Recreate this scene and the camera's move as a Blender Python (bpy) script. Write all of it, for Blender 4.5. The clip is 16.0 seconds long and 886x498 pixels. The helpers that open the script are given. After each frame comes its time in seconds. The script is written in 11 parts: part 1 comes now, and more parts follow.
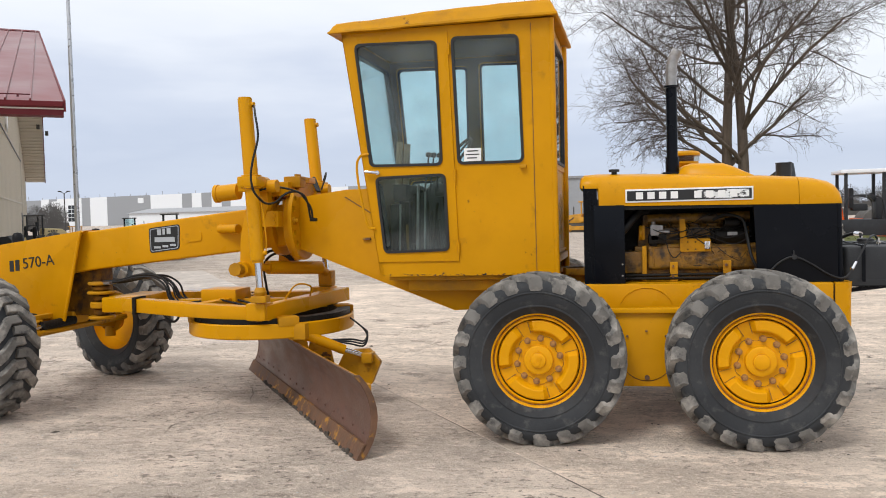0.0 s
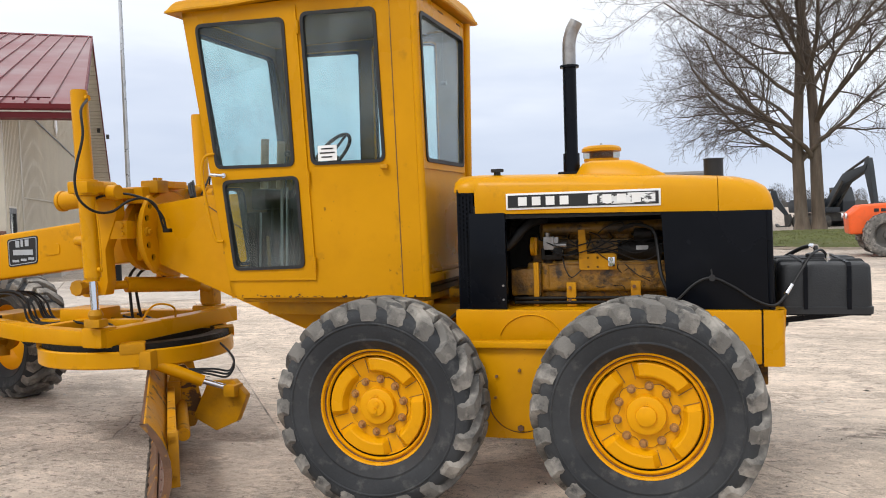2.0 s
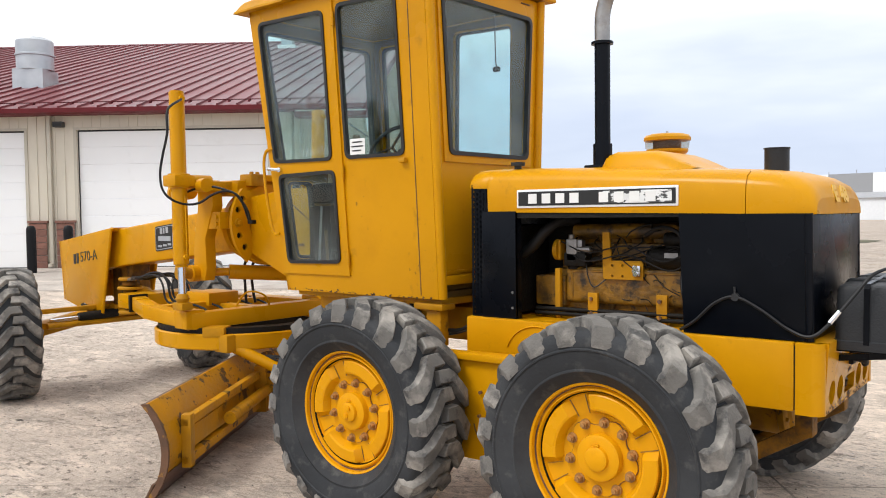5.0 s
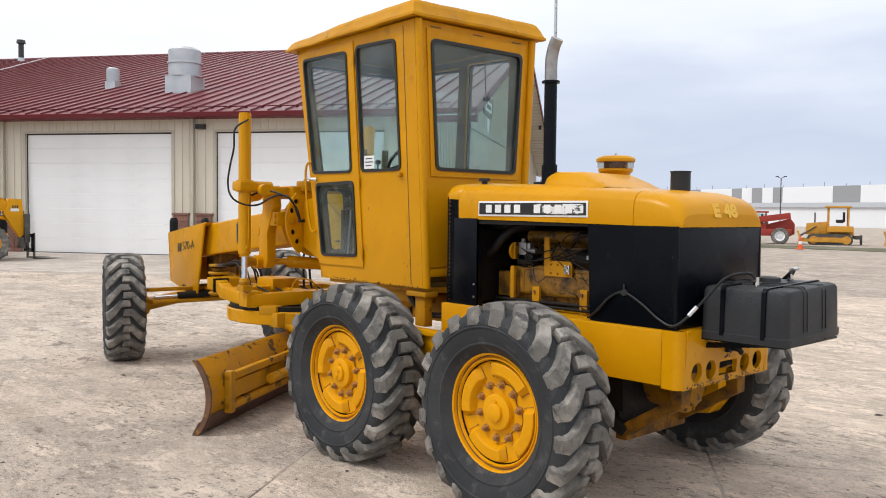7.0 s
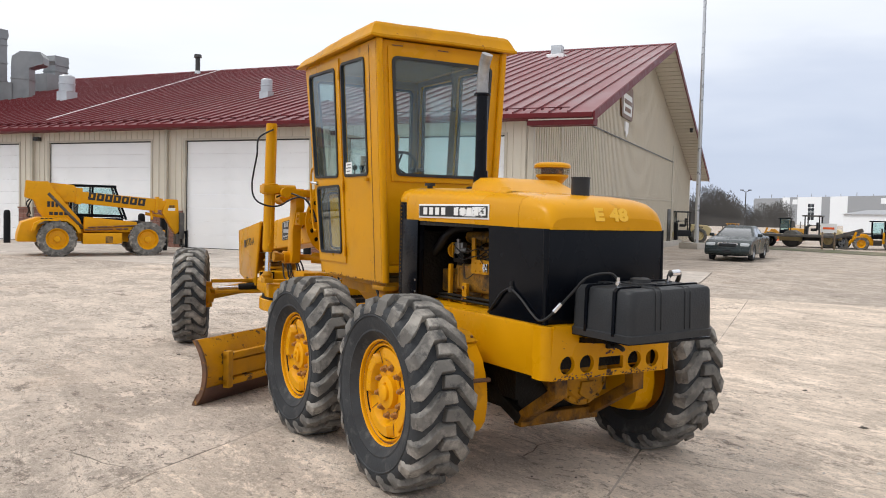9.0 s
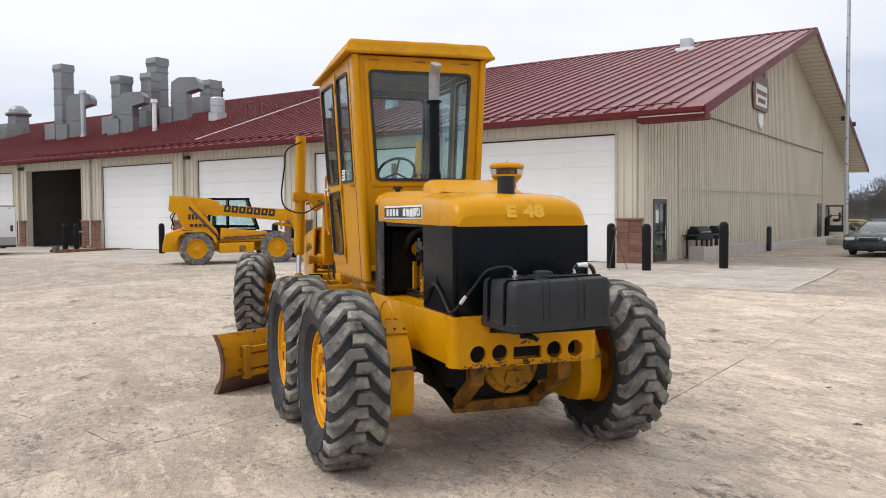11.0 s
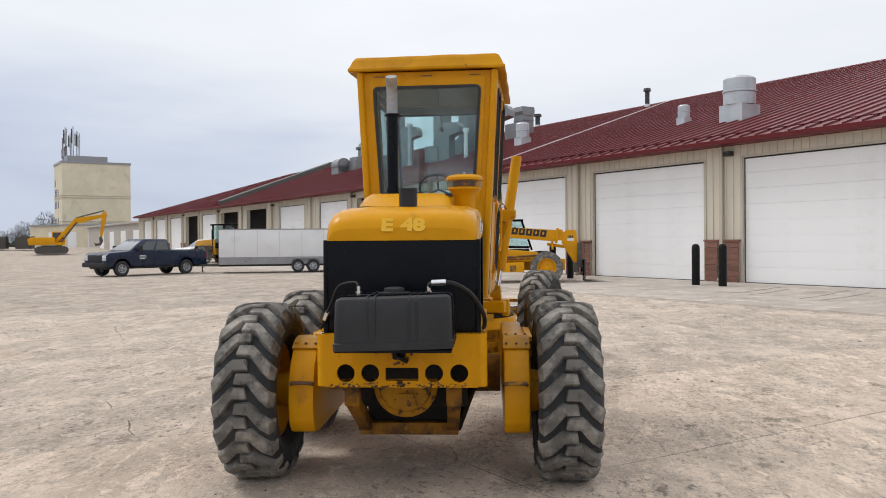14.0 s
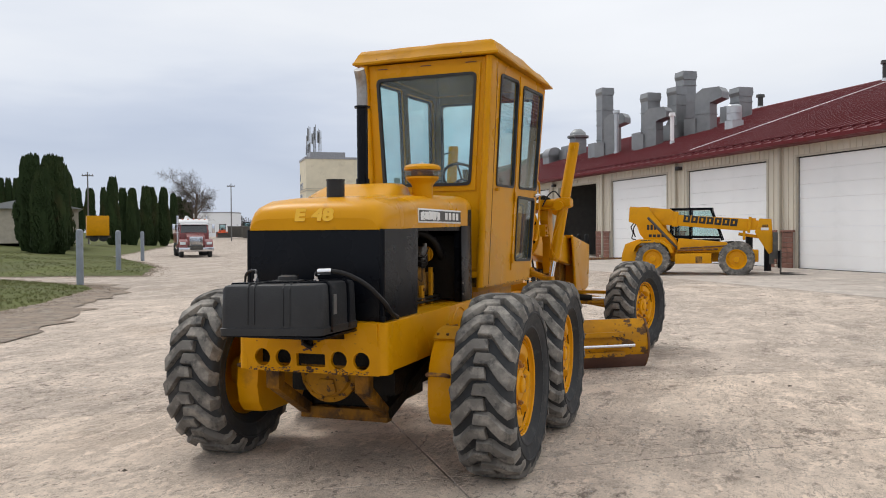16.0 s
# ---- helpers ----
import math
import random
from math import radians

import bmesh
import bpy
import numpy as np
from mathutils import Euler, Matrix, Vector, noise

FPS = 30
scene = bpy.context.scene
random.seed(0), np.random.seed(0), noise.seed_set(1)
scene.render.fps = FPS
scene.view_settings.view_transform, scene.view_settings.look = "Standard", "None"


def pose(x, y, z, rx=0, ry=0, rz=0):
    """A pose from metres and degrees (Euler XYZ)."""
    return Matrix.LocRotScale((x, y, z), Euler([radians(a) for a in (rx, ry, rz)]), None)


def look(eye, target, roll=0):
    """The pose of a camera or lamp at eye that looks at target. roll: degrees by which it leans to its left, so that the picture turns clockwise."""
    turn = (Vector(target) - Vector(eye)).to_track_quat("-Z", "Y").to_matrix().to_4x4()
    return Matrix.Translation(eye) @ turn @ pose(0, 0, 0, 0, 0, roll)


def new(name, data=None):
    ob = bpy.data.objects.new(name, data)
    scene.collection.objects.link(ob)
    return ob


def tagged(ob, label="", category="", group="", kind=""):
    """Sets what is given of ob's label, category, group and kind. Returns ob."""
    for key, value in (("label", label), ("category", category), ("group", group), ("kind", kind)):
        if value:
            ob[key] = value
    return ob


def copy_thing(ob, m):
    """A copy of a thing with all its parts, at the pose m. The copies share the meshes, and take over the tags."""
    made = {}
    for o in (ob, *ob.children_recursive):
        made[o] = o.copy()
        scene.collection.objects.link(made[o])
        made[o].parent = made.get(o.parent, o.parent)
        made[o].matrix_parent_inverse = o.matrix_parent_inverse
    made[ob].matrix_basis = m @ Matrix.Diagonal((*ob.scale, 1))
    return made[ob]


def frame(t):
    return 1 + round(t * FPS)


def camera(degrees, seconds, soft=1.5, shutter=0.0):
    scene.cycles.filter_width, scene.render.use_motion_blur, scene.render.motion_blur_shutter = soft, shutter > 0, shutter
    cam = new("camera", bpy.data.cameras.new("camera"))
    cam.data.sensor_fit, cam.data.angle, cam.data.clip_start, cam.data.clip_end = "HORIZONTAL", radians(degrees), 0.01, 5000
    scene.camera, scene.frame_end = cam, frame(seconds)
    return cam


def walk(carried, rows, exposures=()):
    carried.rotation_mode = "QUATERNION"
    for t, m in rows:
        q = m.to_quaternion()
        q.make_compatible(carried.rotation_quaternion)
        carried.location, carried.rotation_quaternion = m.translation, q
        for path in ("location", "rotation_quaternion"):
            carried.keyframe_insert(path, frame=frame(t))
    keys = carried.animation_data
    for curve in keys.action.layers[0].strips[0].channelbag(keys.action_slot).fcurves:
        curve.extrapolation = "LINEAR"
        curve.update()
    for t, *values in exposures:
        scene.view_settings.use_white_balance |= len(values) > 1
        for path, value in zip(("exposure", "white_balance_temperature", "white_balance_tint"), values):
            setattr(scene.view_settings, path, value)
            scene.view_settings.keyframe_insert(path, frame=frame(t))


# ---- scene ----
cam = camera(56.2, 16.0, soft=1.0)
PATH = [
    (0.0, pose(-0.349, -7.228, 1.698, 87.65, 1.44, 10.35)),
    (0.5, pose(0.021, -6.845, 1.725, 87.69, 1.32, 12.46)),
    (1.0, pose(0.422, -6.545, 1.727, 87.72, 1.31, 13.97)),
    (1.5, pose(0.762, -6.159, 1.704, 88.00, 1.33, 15.12)),
    (2.0, pose(0.943, -5.757, 1.733, 87.71, 1.73, 15.66)),
    (2.5, pose(1.054, -5.344, 1.741, 87.41, 2.18, 16.94)),
    (3.0, pose(1.088, -4.886, 1.713, 87.29, 2.49, 19.64)),
    (3.5, pose(1.332, -4.586, 1.684, 87.42, 2.20, 24.26)),
    (4.0, pose(1.716, -4.433, 1.729, 87.66, 1.63, 28.99)),
    (4.2, pose(1.869, -4.411, 1.725, 87.58, 1.47, 31.23)),
    (6.3, pose(3.505, -4.794, 1.743, 88.11, -0.47, 43.76)),
    (6.5, pose(3.656, -4.762, 1.760, 88.06, -0.52, 44.64)),
    (7.0, pose(4.061, -4.672, 1.772, 87.55, -0.64, 47.42)),
    (7.5, pose(4.430, -4.435, 1.773, 87.42, -0.80, 50.24)),
    (8.0, pose(4.787, -4.218, 1.777, 87.57, -1.17, 52.79)),
    (8.5, pose(5.162, -4.011, 1.786, 87.65, -1.50, 55.75)),
    (9.0, pose(5.520, -3.672, 1.788, 87.59, -1.32, 58.94)),
    (9.2, pose(5.645, -3.575, 1.801, 87.54, -1.33, 59.87)),
    (11.3, pose(6.635, -2.194, 1.760, 88.12, 0.30, 71.74)),
    (11.5, pose(6.674, -2.003, 1.739, 88.40, 0.16, 73.24)),
    (12.0, pose(6.815, -1.502, 1.736, 88.88, 0.32, 76.95)),
    (12.5, pose(6.841, -0.994, 1.705, 89.27, 0.54, 80.81)),
    (13.0, pose(6.865, -0.466, 1.703, 89.58, 0.48, 84.82)),
    (13.5, pose(6.863, 0.073, 1.712, 89.60, 0.43, 89.14)),
    (14.0, pose(6.773, 0.578, 1.702, 89.45, 0.42, 93.36)),
    (14.5, pose(6.744, 1.105, 1.674, 89.46, 0.92, 97.47)),
    (15.0, pose(6.696, 1.606, 1.694, 89.33, 0.97, 101.46)),
    (15.5, pose(6.535, 2.094, 1.702, 89.17, 0.71, 105.38)),
    (16.0, pose(6.360, 2.607, 1.687, 88.85, 0.41, 109.26)),
]
WB = (6320, 10)
walk(cam, PATH, [(t, e, *WB) for t, e in ((0.0, 0.06), (2.0, 0.17), (3.5, 0.34), (4.2, 0.34), (6.5, 0.13), (9.0, 0.08), (11.5, -0.03), (13.0, -0.10), (14.5, -0.14), (16.0, -0.15))])

# ---- light: an overcast sky, one wide soft sun ----
world = bpy.data.worlds.new("world")
scene.world = world
world.use_nodes = True
wn, wl = world.node_tree.nodes, world.node_tree.links
SUN_EL, SUN_AZ = 52.0, 205.0
sky = wn.new("ShaderNodeTexSky")
sky.sky_type, sky.sun_disc = "NISHITA", False
sky.sun_elevation, sky.sun_rotation = radians(SUN_EL), radians(SUN_AZ)
dim = wn.new("ShaderNodeVectorMath")
dim.operation = "SCALE"
dim.inputs["Scale"].default_value = 0.1
wl.new(sky.outputs[0], dim.inputs[0])
wco = wn.new("ShaderNodeTexCoord")
sep = wn.new("ShaderNodeSeparateXYZ")
wl.new(wco.outputs["Generated"], sep.inputs[0])
wmap = wn.new("ShaderNodeMapping")
wmap.inputs["Scale"].default_value = (1.0, 1.0, 4.5)
wmap.inputs["Rotation"].default_value = (0.12, 0.2, 0.6)
wl.new(wco.outputs["Generated"], wmap.inputs[0])
cloud = wn.new("ShaderNodeTexNoise")
cloud.inputs["Scale"].default_value, cloud.inputs["Detail"].default_value, cloud.inputs["Roughness"].default_value = 1.7, 5.0, 0.5
wl.new(wmap.outputs[0], cloud.inputs[0])
bend = wn.new("ShaderNodeMath")
bend.operation = "MULTIPLY_ADD"
bend.inputs[1].default_value, bend.inputs[2].default_value = 0.50, -0.25
wl.new(cloud.outputs[0], bend.inputs[0])
lift = wn.new("ShaderNodeMath")
wl.new(sep.outputs["Z"], lift.inputs[0])
wl.new(bend.outputs[0], lift.inputs[1])
# thinner, brighter cloud towards the west
west = wn.new("ShaderNodeVectorMath")
west.operation = "DOT_PRODUCT"
west.inputs[1].default_value = Vector((-0.94, 0.27, 0.20)).normalized()
wl.new(wco.outputs["Generated"], west.inputs[0])
thin = wn.new("ShaderNodeMapRange")
thin.interpolation_type = "SMOOTHSTEP"
thin.inputs["From Min"].default_value, thin.inputs["From Max"].default_value, thin.inputs["To Min"].default_value, thin.inputs["To Max"].default_value = 0.74, 1.0, -0.02, 0.13
wl.new(west.outputs["Value"], thin.inputs[0])
lift2 = wn.new("ShaderNodeMath")
wl.new(lift.outputs[0], lift2.inputs[0]), wl.new(thin.outputs[0], lift2.inputs[1])
ramp = wn.new("ShaderNodeValToRGB")
ramp.color_ramp.elements[0].position, ramp.color_ramp.elements[0].color = 0.0, (0.65, 0.71, 0.83, 1)
ramp.color_ramp.elements[1].position, ramp.color_ramp.elements[1].color = 0.06, (0.60, 0.66, 0.79, 1)
for at, col in ((0.13, (0.70, 0.75, 0.86)), (0.20, (0.88, 0.91, 0.97)), (0.30, (1.0, 1.01, 1.03)), (0.5, (1.15, 1.15, 1.15)), (1.0, (1.32, 1.31, 1.29))):
    ramp.color_ramp.elements.new(at).color = (*col, 1)
wl.new(lift2.outputs[0], ramp.inputs[0])
mixs = wn.new("ShaderNodeMixRGB")
mixs.inputs[0].default_value = 0.93
wl.new(dim.outputs[0], mixs.inputs[1])
wl.new(ramp.outputs[0], mixs.inputs[2])
wl.new(mixs.outputs[0], wn["Background"].inputs[0])
wn["Background"].inputs[1].default_value = 1.0
sun = new("sun", bpy.data.lights.new("sun", "SUN"))
sun.data.energy, sun.data.angle, sun.data.color = 1.5, radians(16), (1.0, 0.96, 0.9)
sun.matrix_world = look((0, 0, 0), (-math.sin(radians(SUN_AZ)) * math.cos(radians(SUN_EL)), -math.cos(radians(SUN_AZ)) * math.cos(radians(SUN_EL)), -math.sin(radians(SUN_EL))))
scene.view_settings.exposure = 0.0

# ---- materials ----
def material(name, base, rough=0.6, metal=0.0, spots=(), bump=0.0, bump_scale=40.0, coat=0.0, vary=0.08, vary_scale=3.0, rand=0.0, stretch=(1, 1, 1), spec=0.5, rough_vary=0.12):
    """A principled surface. spots: (colour, scale, from, to, strength) layers of stains by noise."""
    m = bpy.data.materials.new(name)
    m.use_nodes = True
    n, l = m.node_tree.nodes, m.node_tree.links
    b = n["Principled BSDF"]
    co = n.new("ShaderNodeTexCoord")
    mp = n.new("ShaderNodeMapping")
    mp.inputs["Scale"].default_value = stretch
    l.new(co.outputs["Object"], mp.inputs[0])
    big = n.new("ShaderNodeTexNoise")
    big.inputs["Scale"].default_value, big.inputs["Detail"].default_value = vary_scale, 6.0
    l.new(mp.outputs[0], big.inputs[0])
    hsv = n.new("ShaderNodeHueSaturation")
    hsv.inputs["Color"].default_value = (*base, 1)
    val = n.new("ShaderNodeMapRange")
    val.inputs["From Min"].default_value, val.inputs["From Max"].default_value = 0.3, 0.7
    val.inputs["To Min"].default_value, val.inputs["To Max"].default_value = 1 - vary, 1 + vary
    l.new(big.outputs[0], val.inputs[0])
    last = val.outputs[0]
    if rand:
        info = n.new("ShaderNodeObjectInfo")
        r = n.new("ShaderNodeMapRange")
        r.inputs["To Min"].default_value, r.inputs["To Max"].default_value = 1 - rand, 1 + rand
        l.new(info.outputs["Random"], r.inputs[0])
        mu = n.new("ShaderNodeMath")
        mu.operation = "MULTIPLY"
        l.new(last, mu.inputs[0]), l.new(r.outputs[0], mu.inputs[1])
        last = mu.outputs[0]
    l.new(last, hsv.inputs["Value"])
    colour = hsv.outputs[0]
    for k, (c, sc, lo, hi, st) in enumerate(spots):
        t = n.new("ShaderNodeTexNoise")
        t.inputs["Scale"].default_value, t.inputs["Detail"].default_value, t.inputs["Roughness"].default_value = sc, 9.0, 0.62
        off = n.new("ShaderNodeMapping")
        off.inputs["Location"].default_value = (3.1 * k + 1.7, 5.3 * k, 2.9 * k)
        off.inputs["Scale"].default_value = stretch
        l.new(co.outputs["Object"], off.inputs[0]), l.new(off.outputs[0], t.inputs[0])
        g = n.new("ShaderNodeMapRange")
        g.inputs["From Min"].default_value, g.inputs["From Max"].default_value, g.inputs["To Max"].default_value = lo, hi, st
        l.new(t.outputs[0], g.inputs[0])
        x = n.new("ShaderNodeMixRGB")
        x.inputs[2].default_value = (*c, 1)
        l.new(g.outputs[0], x.inputs[0]), l.new(colour, x.inputs[1])
        colour = x.outputs[0]
    l.new(colour, b.inputs["Base Color"])
    rr = n.new("ShaderNodeMapRange")
    rr.inputs["From Min"].default_value, rr.inputs["From Max"].default_value = 0.3, 0.7
    rr.inputs["To Min"].default_value, rr.inputs["To Max"].default_value = max(rough - rough_vary, 0.02), min(rough + rough_vary, 1)
    l.new(big.outputs[0], rr.inputs[0]), l.new(rr.outputs[0], b.inputs["Roughness"])
    b.inputs["Metallic"].default_value, b.inputs["Coat Weight"].default_value, b.inputs["Coat Roughness"].default_value = metal, coat, 0.12
    b.inputs["Specular IOR Level"].default_value = spec
    if bump:
        t = n.new("ShaderNodeTexNoise")
        t.inputs["Scale"].default_value, t.inputs["Detail"].default_value = bump_scale, 5.0
        l.new(mp.outputs[0], t.inputs[0])
        u = n.new("ShaderNodeBump")
        u.inputs["Strength"].default_value, u.inputs["Distance"].default_value = bump, 0.02
        l.new(t.outputs[0], u.inputs["Height"]), l.new(u.outputs[0], b.inputs["Normal"])
    return m


def glass(name, tint=(0.86, 0.95, 0.95), rough=0.02):
    """Thin window glass: mostly clear, glossy by Fresnel."""
    m = bpy.data.materials.new(name)
    m.use_nodes = True
    n, l = m.node_tree.nodes, m.node_tree.links
    n.remove(n["Principled BSDF"])
    clear, gloss, mix, fr = n.new("ShaderNodeBsdfTransparent"), n.new("ShaderNodeBsdfGlossy"), n.new("ShaderNodeMixShader"), n.new("ShaderNodeLayerWeight")
    clear.inputs[0].default_value, gloss.inputs["Roughness"].default_value, fr.inputs[0].default_value = (*tint, 1), rough, 0.5
    dirt = n.new("ShaderNodeBsdfDiffuse")
    dirt.inputs[0].default_value = (0.55, 0.6, 0.6, 1)
    tx = n.new("ShaderNodeTexNoise")
    tx.inputs["Scale"].default_value, tx.inputs["Detail"].default_value = 3.0, 6.0
    co = n.new("ShaderNodeTexCoord")
    l.new(co.outputs["Object"], tx.inputs[0])
    mr = n.new("ShaderNodeMapRange")
    mr.inputs["From Min"].default_value, mr.inputs["From Max"].default_value, mr.inputs["To Max"].default_value = 0.35, 0.8, 0.10
    l.new(tx.outputs[0], mr.inputs[0])
    m2 = n.new("ShaderNodeMixShader")
    l.new(mr.outputs[0], m2.inputs[0]), l.new(clear.outputs[0], m2.inputs[1]), l.new(dirt.outputs[0], m2.inputs[2])
    pw = n.new("ShaderNodeMath")
    pw.operation = "POWER"
    pw.inputs[1].default_value = 4.0
    sc = n.new("ShaderNodeMath")
    sc.operation = "MULTIPLY_ADD"
    sc.inputs[1].default_value, sc.inputs[2].default_value = 0.7, 0.035
    l.new(fr.outputs["Facing"], pw.inputs[0]), l.new(pw.outputs[0], sc.inputs[0]), l.new(sc.outputs[0], mix.inputs[0]), l.new(m2.outputs[0], mix.inputs[1]), l.new(gloss.outputs[0], mix.inputs[2])
    l.new(mix.outputs[0], n["Material Output"].inputs[0])
    return m


YEL = (0.588, 0.270, 0.0008)
RUST = (0.10, 0.045, 0.018)
m_yellow = material("yellow_paint", YEL, 0.32, vary=0.08, vary_scale=1.6, spec=0.16, bump=0.07, bump_scale=9,
                    spots=(((0.47, 0.200, 0.002), 2.2, 0.50, 0.74, 0.45), ((0.22, 0.10, 0.015), 6.0, 0.62, 0.74, 0.5), (RUST, 9.0, 0.69, 0.74, 0.8), ((0.10, 0.06, 0.025), 30.0, 0.70, 0.75, 0.6)))
m_worn = material("worn_yellow_paint", (0.48, 0.222, 0.002), 0.5, vary=0.18, vary_scale=4.0, spec=0.2, bump=0.15, bump_scale=30,
                  spots=(((0.27, 0.135, 0.02), 3.0, 0.48, 0.7, 0.6), (RUST, 6.0, 0.60, 0.70, 0.85), ((0.03, 0.028, 0.025), 14.0, 0.66, 0.74, 0.7)))
m_cabroof = material("weathered_roof_paint", (0.50, 0.228, 0.001), 0.5, vary=0.12, vary_scale=2.5, spec=0.12, bump=0.12, bump_scale=14,
                     spots=(((0.30, 0.135, 0.012), 3.0, 0.50, 0.70, 0.6), (RUST, 8.0, 0.63, 0.68, 0.85)))
m_rim = material("rim_paint", (0.70, 0.315, 0.0008), 0.34, vary=0.05, spec=0.18, bump=0.03,
                 spots=(((0.45, 0.16, 0.01), 5.0, 0.58, 0.75, 0.4), (RUST, 14.0, 0.70, 0.75, 0.7)))
# Grimy yellow, its base also lowered for the shade under the chassis.
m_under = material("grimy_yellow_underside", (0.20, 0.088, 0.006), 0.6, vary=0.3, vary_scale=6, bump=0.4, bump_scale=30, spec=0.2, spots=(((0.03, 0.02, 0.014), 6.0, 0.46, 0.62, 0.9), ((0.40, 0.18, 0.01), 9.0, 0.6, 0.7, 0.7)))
m_nut = material("rusty_nut", (0.33, 0.160, 0.045), 0.6, vary=0.3, vary_scale=30, bump=0.2)
m_chipped = material("chipped_yellow_paint", (0.50, 0.228, 0.002), 0.5, vary=0.15, vary_scale=4.0, spec=0.2, bump=0.2, bump_scale=25, stretch=(1, 1, 1.6),
                     spots=(((0.30, 0.14, 0.02), 2.5, 0.46, 0.66, 0.6), ((0.07, 0.04, 0.025), 5.0, 0.565, 0.60, 0.92), ((0.035, 0.028, 0.022), 16.0, 0.62, 0.66, 0.85)))
m_engine = material("engine_paint", (0.27, 0.130, 0.009), 0.45, vary=0.3, vary_scale=8.0, bump=0.3, bump_scale=35,
                    spots=(((0.035, 0.022, 0.012), 7.0, 0.46, 0.64, 0.9), ((0.014, 0.011, 0.009), 18.0, 0.54, 0.66, 0.85), ((0.46, 0.30, 0.16), 4.0, 0.62, 0.74, 0.5)))
m_tyre = material("tyre_rubber", (0.026, 0.028, 0.031), 0.72, vary=0.2, vary_scale=5.0, bump=0.12, bump_scale=60, spec=0.3,
                  spots=(((0.075, 0.078, 0.081), 2.5, 0.44, 0.70, 0.45), ((0.15, 0.142, 0.13), 9.0, 0.56, 0.70, 0.35),))
m_lug = material("lug_rubber", (0.142, 0.134, 0.123), 0.85, vary=0.22, vary_scale=9.0, bump=0.25, bump_scale=70, spec=0.25,
                 spots=(((0.42, 0.388, 0.342), 6.0, 0.48, 0.68, 0.75), ((0.035, 0.036, 0.038), 11.0, 0.54, 0.66, 0.75)))
m_black = material("black_paint", (0.0032, 0.0042, 0.0068), 0.26, vary=0.2, vary_scale=2.0, spec=0.14, bump=0.14, bump_scale=3.0,
                   spots=(((0.014, 0.015, 0.018), 2.5, 0.56, 0.8, 0.3), ((0.06, 0.045, 0.035), 25.0, 0.72, 0.77, 0.6)))
m_plastic = material("black_plastic", (0.024, 0.0255, 0.028), 0.5, spec=0.28, vary=0.15, bump=0.15, bump_scale=90, spots=(((0.05, 0.05, 0.05), 5.0, 0.5, 0.75, 0.4),))
m_rubber = material("black_rubber", (0.014, 0.014, 0.015), 0.55, vary=0.1)
m_hose = material("hose_rubber", (0.012, 0.012, 0.013), 0.5, spec=0.3, vary=0.1)
m_chrome = material("chrome_rod", (0.72, 0.73, 0.76), 0.14, metal=1.0, vary=0.04, rough_vary=0.06)
m_steel = material("galvanised_steel", (0.52, 0.54, 0.56), 0.42, metal=0.75, vary=0.12, vary_scale=2.0, bump=0.04, bump_scale=8)
m_stack = material("exhaust_steel", (0.34, 0.33, 0.32), 0.42, metal=0.85, vary=0.2, vary_scale=14, spots=(((0.12, 0.08, 0.05), 9.0, 0.5, 0.7, 0.5),))
# Black of greasy parts, set darker to give shade in recesses as well.
m_grease_shade = material("greasy_steel", (0.010, 0.0085, 0.007), 0.55, metal=0.1, spec=0.22, vary=0.3, vary_scale=12, bump=0.4, bump_scale=50)
m_board = material("scoured_steel", (0.145, 0.075, 0.055), 0.42, metal=0.35, vary=0.18, vary_scale=3.0, bump=0.12, bump_scale=35, stretch=(1, 1, 2.0),
                   spots=(((0.22, 0.13, 0.09), 3.0, 0.5, 0.75, 0.5), ((0.05, 0.035, 0.03), 8.0, 0.58, 0.72, 0.7)))
m_bell = material("rusty_pressed_steel", (0.30, 0.138, 0.002), 0.5, vary=0.2, vary_scale=5, spec=0.2, bump=0.3, bump_scale=9, spots=(((0.16, 0.075, 0.012), 5.0, 0.46, 0.66, 0.8), ((0.05, 0.028, 0.016), 13.0, 0.57, 0.61, 0.9)))
m_chip = material("dark_rust_chips", (0.075, 0.036, 0.018), 0.8, vary=0.3, vary_scale=25, bump=0.3)
m_mud = material("dried_mud", (0.075, 0.062, 0.05), 0.95, vary=0.3, vary_scale=20, bump=0.8, bump_scale=40)
m_rust = material("rusty_steel", (0.13, 0.065, 0.035), 0.75, vary=0.3, vary_scale=10, bump=0.3, spots=((YEL, 7.0, 0.55, 0.62, 0.6),))
m_glass = glass("cab_glass")
m_clear = glass("clear_plastic", (0.8, 0.78, 0.72), 0.15)
m_white = material("white_print", (0.78, 0.78, 0.76), 0.5, vary=0.04)
m_scuff = material("bare_worn_plate", (0.74, 0.75, 0.74), 0.35, vary=0.1, stretch=(1, 1, 2.4), spots=(((0.014, 0.014, 0.014), 9.0, 0.52, 0.545, 0.95),))
m_decal = material("black_print", (0.012, 0.012, 0.012), 0.4, vary=0.05)
m_faded = material("faded_lettering", (0.78, 0.44, 0.012), 0.4, vary=0.06)
# Ochre of the cab inside, set dark to hold the shade behind glass.
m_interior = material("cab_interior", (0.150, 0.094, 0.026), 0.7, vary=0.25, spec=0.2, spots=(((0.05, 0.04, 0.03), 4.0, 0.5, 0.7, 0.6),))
m_seat = material("seat_vinyl", (0.30, 0.22, 0.13), 0.6, vary=0.12, bump=0.1)


# ---- mesh helpers ----
def V(*a):
    return Vector(a)


